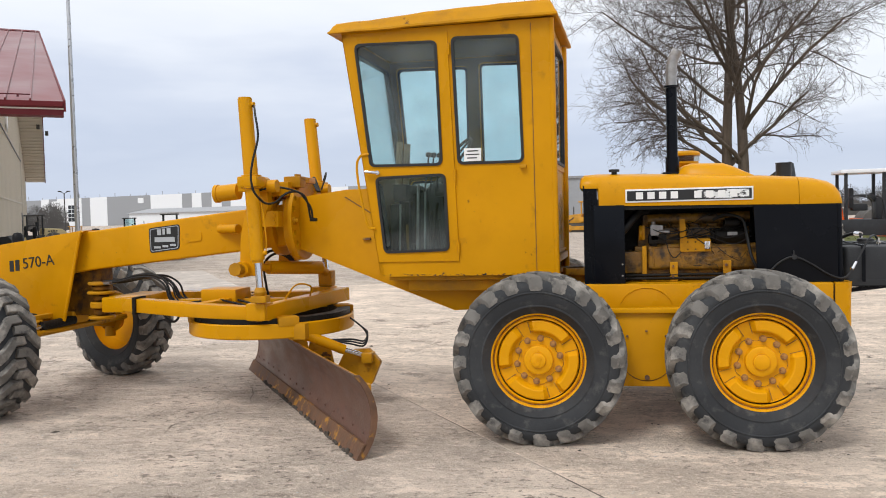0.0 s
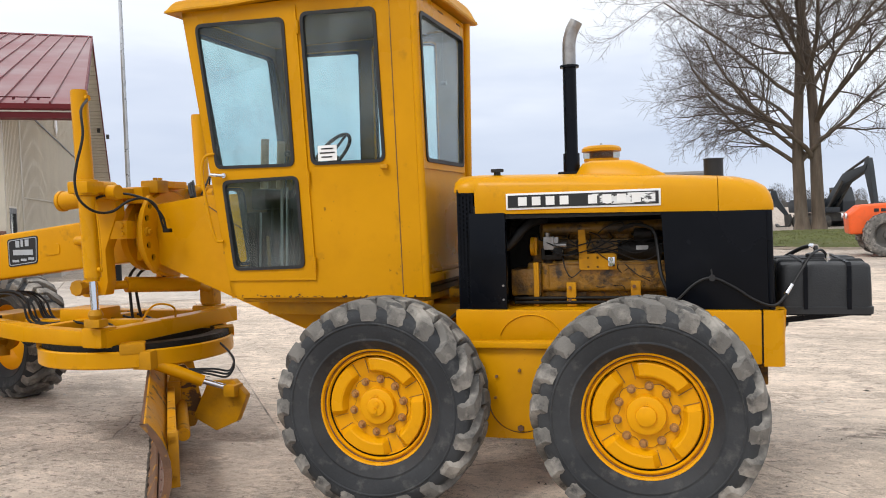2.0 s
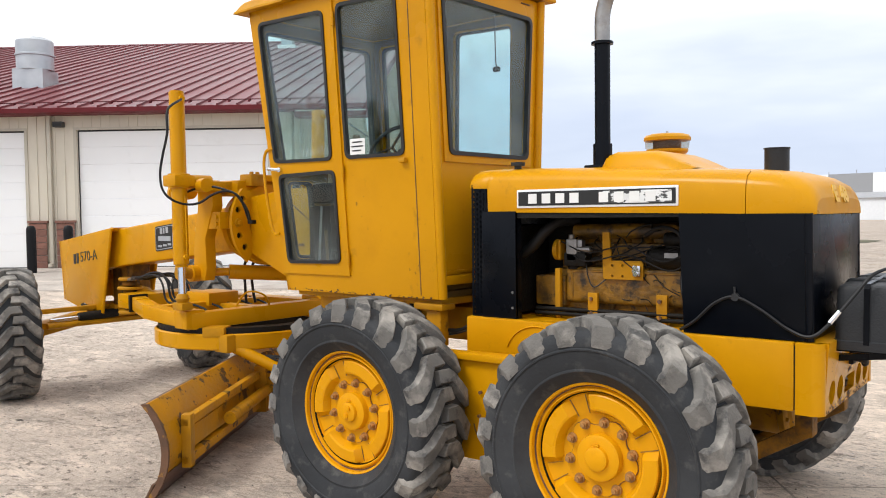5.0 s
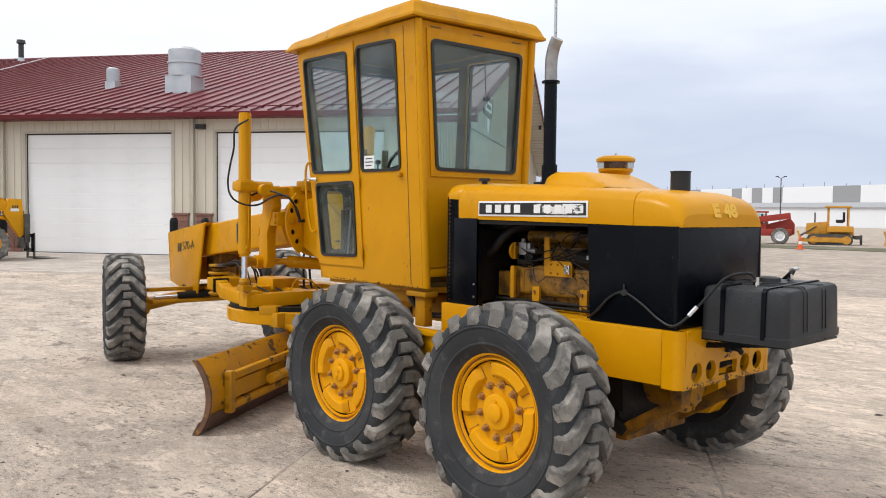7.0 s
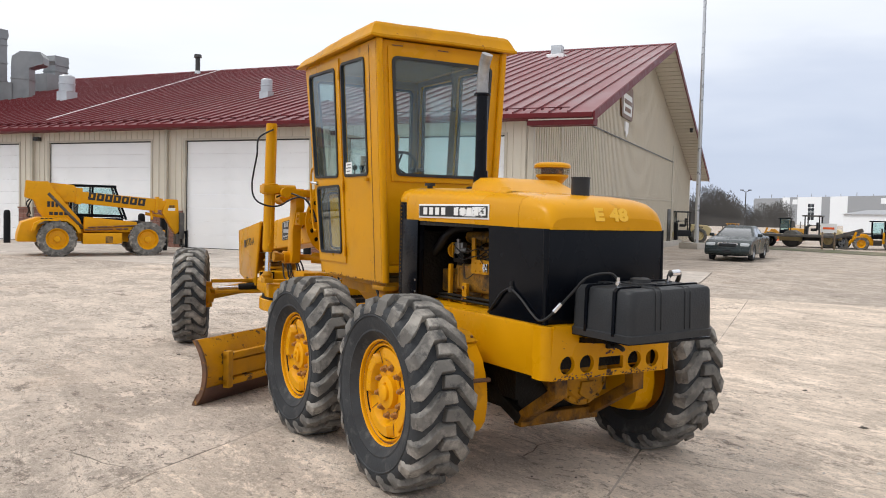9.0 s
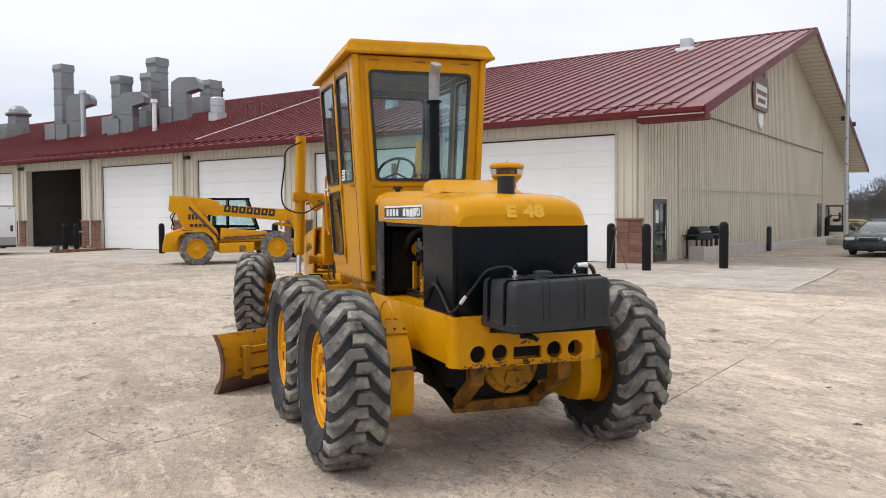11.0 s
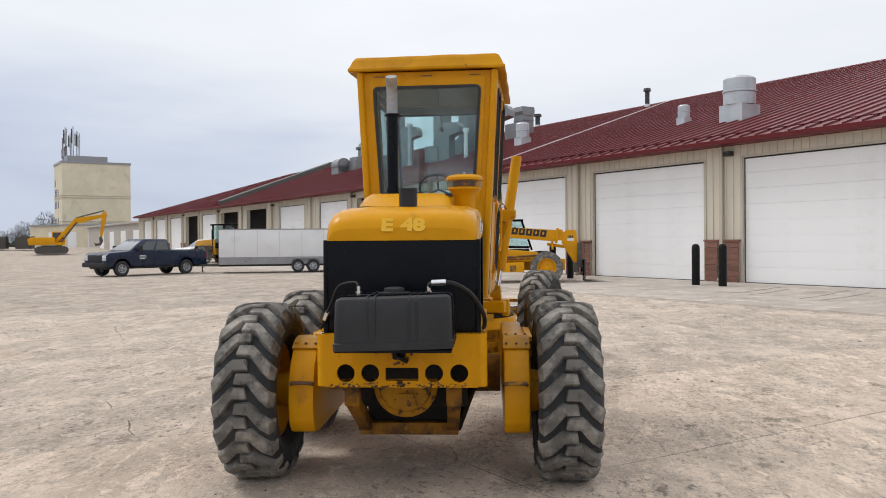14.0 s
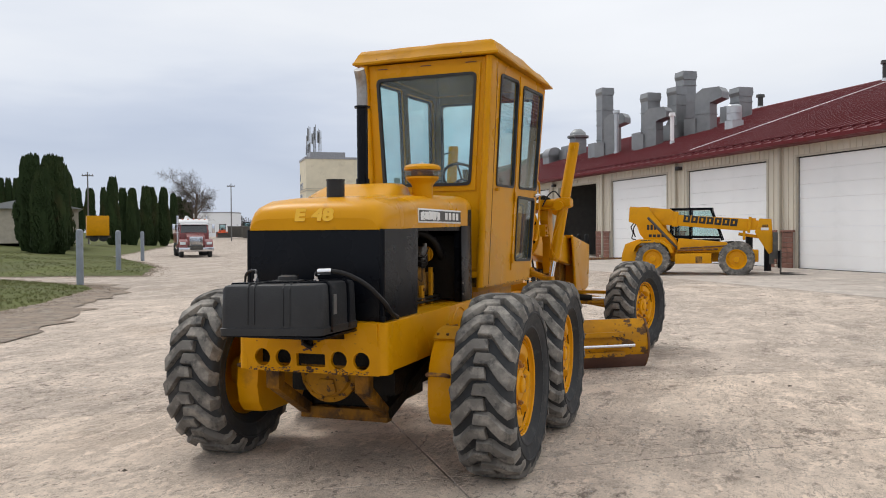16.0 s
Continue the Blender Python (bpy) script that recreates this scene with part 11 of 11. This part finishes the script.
utility_pole(pose(-38.7, 85.7, 0, 0, 0, 20), 6.1, "tall light pole with two heads", True)
utility_pole(pose(-54.2, 70.2, 0, 0, 0, 20), 4.9, "tall light pole with two heads", True)
# yellow box truck beyond the lawn
bt = thing("box_truck", "yellow box body truck parked behind evergreens", "truck", pose(-72.0, -67.6, 0.9, 0, 0, 45))
part("box", Shape().box(-1.3, 1.3, -1.2, 1.2, 0.7, 3.0, bevel=0.04), m_tele, bt)
part("frame", Shape().box(-1.0, 1.0, -1.3, 1.4, 0.4, 0.7), m_dirtgrey, bt, smooth=0)
for y in (-0.4, 0.6):
    for sx in (-1, 1):
        part("wheel", Shape().rod((sx * 0.75, y, 0.45), (sx * 1.1, y, 0.45), 0.45, seg=18), m_tyre, bt)


# ---- machines parked at the far side of the yard ----
def roller(m, mat, roof, label):
    d = thing("road_roller", label, "roller", m, group="parked machines")
    dr = part("drum", Shape().lathe([(0, -1.0), (0.70, -1.0), (0.75, -0.97), (0.75, 0.97), (0.70, 1.0), (0, 1.0)], (1.6, 0, 0.75), "y", 40), m_dirtgrey, d)
    part("drum_frame", Shape().box(0.75, 2.45, -1.12, -1.02, 0.55, 0.95).box(0.75, 2.45, 1.02, 1.12, 0.55, 0.95).box(2.35, 2.5, -1.12, 1.12, 0.5, 1.0).box(0.65, 0.8, -1.12, 1.12, 0.5, 1.0), mat, d, smooth=0)
    part("hood", Shape().prism([(-2.6, 0.7), (-2.65, 1.35), (-2.3, 1.65), (-0.9, 1.72), (-0.7, 0.7)], "y", -0.75, 0.75, bevel=0.08, seg=3), mat, d)
    part("deck", Shape().box(-0.9, 0.6, -0.8, 0.8, 0.6, 1.15, bevel=0.03), m_plastic, d)
    for sy in (-1, 1):
        road_wheel(d, -1.55, sy * 0.85, 0.68, 0.48, m_dirtgrey if mat is m_orange else m_cream, sy, lugs=16)
        part("rail", Shape().tube([(-0.8, sy * 0.78, 1.2), (-0.7, sy * 0.8, 1.9), (0.3, sy * 0.8, 1.9), (0.5, sy * 0.8, 1.15)], 0.025), m_plastic, d)
        part("headlight", Shape().rod((-2.66, sy * 0.5, 1.3), (-2.72, sy * 0.5, 1.3), 0.09, seg=12), m_head, d)
        for k in range(4):
            part("print_bar", Shape().box(-1.9 + 0.2 * k, -1.76 + 0.2 * k, sy * 0.756 - 0.004, sy * 0.756 + 0.004, 1.42, 1.52), m_decal, d, smooth=0)
    open_cab(d, -0.75, 0.45, 0.72, 1.15, 2.75, m_plastic, roof, glazed=False)
    part("console", Shape().box(0.3, 0.55, -0.3, 0.3, 1.15, 1.9, bevel=0.03).rod((0.2, 0, 1.85), (0.3, 0, 1.95), 0.18, seg=16), m_plastic, d)
    return d


roller(pose(9.0, 24.2, 0.03, 0, 0, -4), m_orange, m_van, "orange and black road roller with white canopy")
roller(pose(14.3, 35.0, 0.05, 0, 0, 175), m_orange, m_plastic, "orange road roller parked on grass")
roller(pose(-30.2, 47.4, 0.1, 0, 0, 205) @ Matrix.Scale(0.76, 4), m_cream, m_lamp, "dusty cream road roller with dark canopy")
roller(pose(-37.6, 42.6, 0.1, 0, 0, 230) @ Matrix.Scale(0.8, 4), m_cream, m_lamp, "dusty cream road roller with dark canopy")
m_dark = material("dark_grey_plant", (0.035, 0.042, 0.05), 0.5, vary=0.2)
excavator(pose(11.6, 61.0, 0, 0, 0, -65), m_dark, "dark green excavator with long dark boom", [(0.5, 1.6), (2.6, 3.5), (5.0, 4.2), (5.7, 1.3)], 1.0, boom_mat=m_dark)
excavator(pose(4.0, 64.0, 0, 0, 0, -15), m_plant, "yellow excavator with dark boom lowered", [(0.5, 1.5), (2.4, 2.5), (4.4, 2.3), (5.4, 0.9)], 1.0, boom_mat=m_dark)
excavator(pose(22.2, 39.4, 0.05, 0, 0, 204), m_cream, "cream excavator with raised boom", [(0.5, 1.7), (3.6, 5.6), (7.6, 7.4), (6.2, 4.2)], 1.1)
d1 = dozer(pose(-17.6, 47.8, 0.05, 0, 0, 205) @ Matrix.Scale(0.85, 4))
copy_thing(d1, pose(-13.1, 49.8, 0.05, 0, 0, 205))
copy_thing(d1, pose(-1.1, 58.5, 0.05, 0, 0, 160))
copy_thing(d1, pose(-41.0, 52.0, 0.05, 0, 0, 200) @ Matrix.Scale(0.62, 4))
copy_thing(d1, pose(16.5, 60.0, 0.05, 0, 0, 160))
wheel_loader(pose(-133.5, -92.2, 0.8, 0, 0, 40) @ Matrix.Scale(0.9, 4), "orange loader beyond the drive", mat=m_orange)
wheel_loader(pose(-139.2, -90.3, 0.85, 0, 0, 25), "yellow loader behind dumpsters", mat=m_tele)
wheel_loader(pose(-37.5, 54.3, 0.05, 0, 0, 215) @ Matrix.Scale(0.66, 4), "yellow articulated loader in machine row")
wheel_loader(pose(-25.8, 47.8, 0.05, 0, 0, 215) @ Matrix.Scale(0.62, 4), "yellow loader backhoe in machine row", mat=m_tele)
# red rough-terrain handler
m_red = material("dull_red_plant_paint", (0.36, 0.035, 0.02), 0.5, vary=0.12, spots=(((0.15, 0.03, 0.02), 3.0, 0.5, 0.7, 0.5),))
rh = thing("rough_terrain_handler", "red rough-terrain handler with boom lowered", "telehandler", pose(-21.3, 46.0, 0.09, 0, 0, 205) @ Matrix.Scale(0.85, 4), group="parked machines")
for x in (-1.5, 1.5):
    for sy in (-1, 1):
        road_wheel(rh, x, sy * 0.95, 0.6, 0.4, m_panelw, sy, lugs=16)
part("chassis", Shape().box(-2.3, 2.2, -0.6, 0.6, 0.6, 1.1, bevel=0.04), m_red, rh)
part("tail", Shape().prism([(-2.5, 0.7), (-2.5, 1.5), (-2.2, 1.9), (-0.4, 1.4), (-0.4, 0.7)], "y", -0.8, -0.1, bevel=0.04), m_red, rh)
part("boom", Shape().beam((-2.2, 0.3, 2.1), (2.2, 0.3, 1.5), 0.4, 0.45, bevel=0.02), m_red, rh)
part("fork_frame", Shape().box(2.2, 2.5, -0.7, 0.9, 0.3, 1.3), m_red, rh, smooth=0)
open_cab(rh, -0.5, 0.7, 0.35, 1.1, 2.3, m_red, m_red)
# low trailers in the row
for x, y, a in ((-27.5, 49.5, 30), (-37.0, 66.0, 28), (-31.0, 46.0, 25)):
    tl = thing("flatbed_trailer", "low dark flatbed equipment trailer", "trailer", pose(x, y, 0.05, 0, 0, a), group="trailers")
    part("deck", Shape().box(-3.6, 3.0, -1.1, 1.1, 0.75, 0.92, bevel=0.02), m_dirtgrey, tl)
    part("gooseneck", Shape().beam((3.0, 0, 0.8), (4.6, 0, 1.3), 0.5, 0.25), m_dirtgrey, tl)
    for xx in (-2.4, -1.4):
        for sy in (-1, 1):
            road_wheel(tl, xx, sy * 0.95, 0.42, 0.3, m_alloy, sy, spokes=5)
# boards on posts by the grass
for x, y, c in ((0.2, 34.5, m_van), (-24.6, 41.0, m_van)):
    sg_ = thing("yard_sign", "small white sign board on posts", "sign", pose(x, y, 0.05, 0, 0, 15), group="yard signs")
    part("board", Shape().box(-0.45, 0.45, -0.02, 0.02, 1.15, 1.7), c, sg_, smooth=0)
    part("print_bar", Shape().box(-0.32, 0.32, -0.03, -0.02, 1.36, 1.48), m_cone, sg_, smooth=0)
    for sx in (-0.35, 0.35):
        part("post", Shape().box(sx - 0.04, sx + 0.04, -0.04, 0.04, -0.1, 1.2), m_wood, sg_, smooth=0)
copy_thing(cn, pose(-15.2, 38.4, 0.12))

# ---- far woods along the horizon ----
m_wood_far = material("far_bare_woods", (0.085, 0.080, 0.075), 0.95, vary=0.3, vary_scale=0.02)
m_pine = material("far_pines", (0.030, 0.040, 0.026), 0.95, vary=0.3, vary_scale=0.02)


def woods(name, a0, a1, dist, height, count, mat, seed, label):
    """A belt of upright sprays: each tree is a fan of thin blades."""
    r = random.Random(seed)
    verts, faces = [], []
    for _ in range(count):
        a = radians(r.uniform(a0, a1))
        d = dist * r.uniform(0.92, 1.12)
        cx, cy = -d * math.sin(a), d * math.cos(a)
        h = height * r.uniform(0.55, 1.15) * (0.8 + 0.2 * math.sin(a * 37) + 0.15 * math.sin(a * 91))
        tx, ty = math.cos(a), math.sin(a)
        wid = r.uniform(0.28, 0.42) * h
        for _ in range(330):
            q, e = math.sqrt(r.random()), r.uniform(0, 6.283)
            o, z = wid * q * math.cos(e), h * (0.55 + 0.45 * q * math.sin(e))
            w, l, up = h * r.uniform(0.003, 0.010), h * r.uniform(0.05, 0.14), r.uniform(0.2, 1.0)
            sl = (1 if o > 0 else -1) * l * (1 - up)
            k = len(verts)
            verts += [(cx + tx * (o - w), cy + ty * (o - w), z), (cx + tx * (o + w), cy + ty * (o + w), z), (cx + tx * (o + sl), cy + ty * (o + sl), z + l * up)]
            faces.append((k, k + 1, k + 2))
        k = len(verts)
        verts += [(cx - tx * h * 0.4, cy - ty * h * 0.4, -1), (cx + tx * h * 0.4, cy + ty * h * 0.4, -1), (cx + tx * h * 0.3, cy + ty * h * 0.35, h * 0.30), (cx - tx * h * 0.35, cy - ty * h * 0.35, h * 0.26)]
        faces.append((k, k + 1, k + 2, k + 3))
    me = bpy.data.meshes.new(name)
    me.from_pydata(verts, [], faces)
    me.materials.append(mat)
    return tagged(new(name, me), label, "woods", kind="stuff")


woods("far_woods", -40, 60, 900, 19, 700, m_wood_far, 5, "distant bare woods along horizon")
woods("gable_woods", 36, 48, 270, 10, 240, m_wood_far, 6, "bare woods beyond machine row")
woods("lawn_woods", 96, 145, 330, 12, 300, m_wood_far, 7, "distant bare woods behind lawn")
woods("far_pines", 117, 128, 250, 7.5, 44, m_pine, 8, "dark pines behind drive")
woods("side_woods", -60, -12, 140, 4.6, 200, m_wood_far, 9, "bare woods beyond machine row")
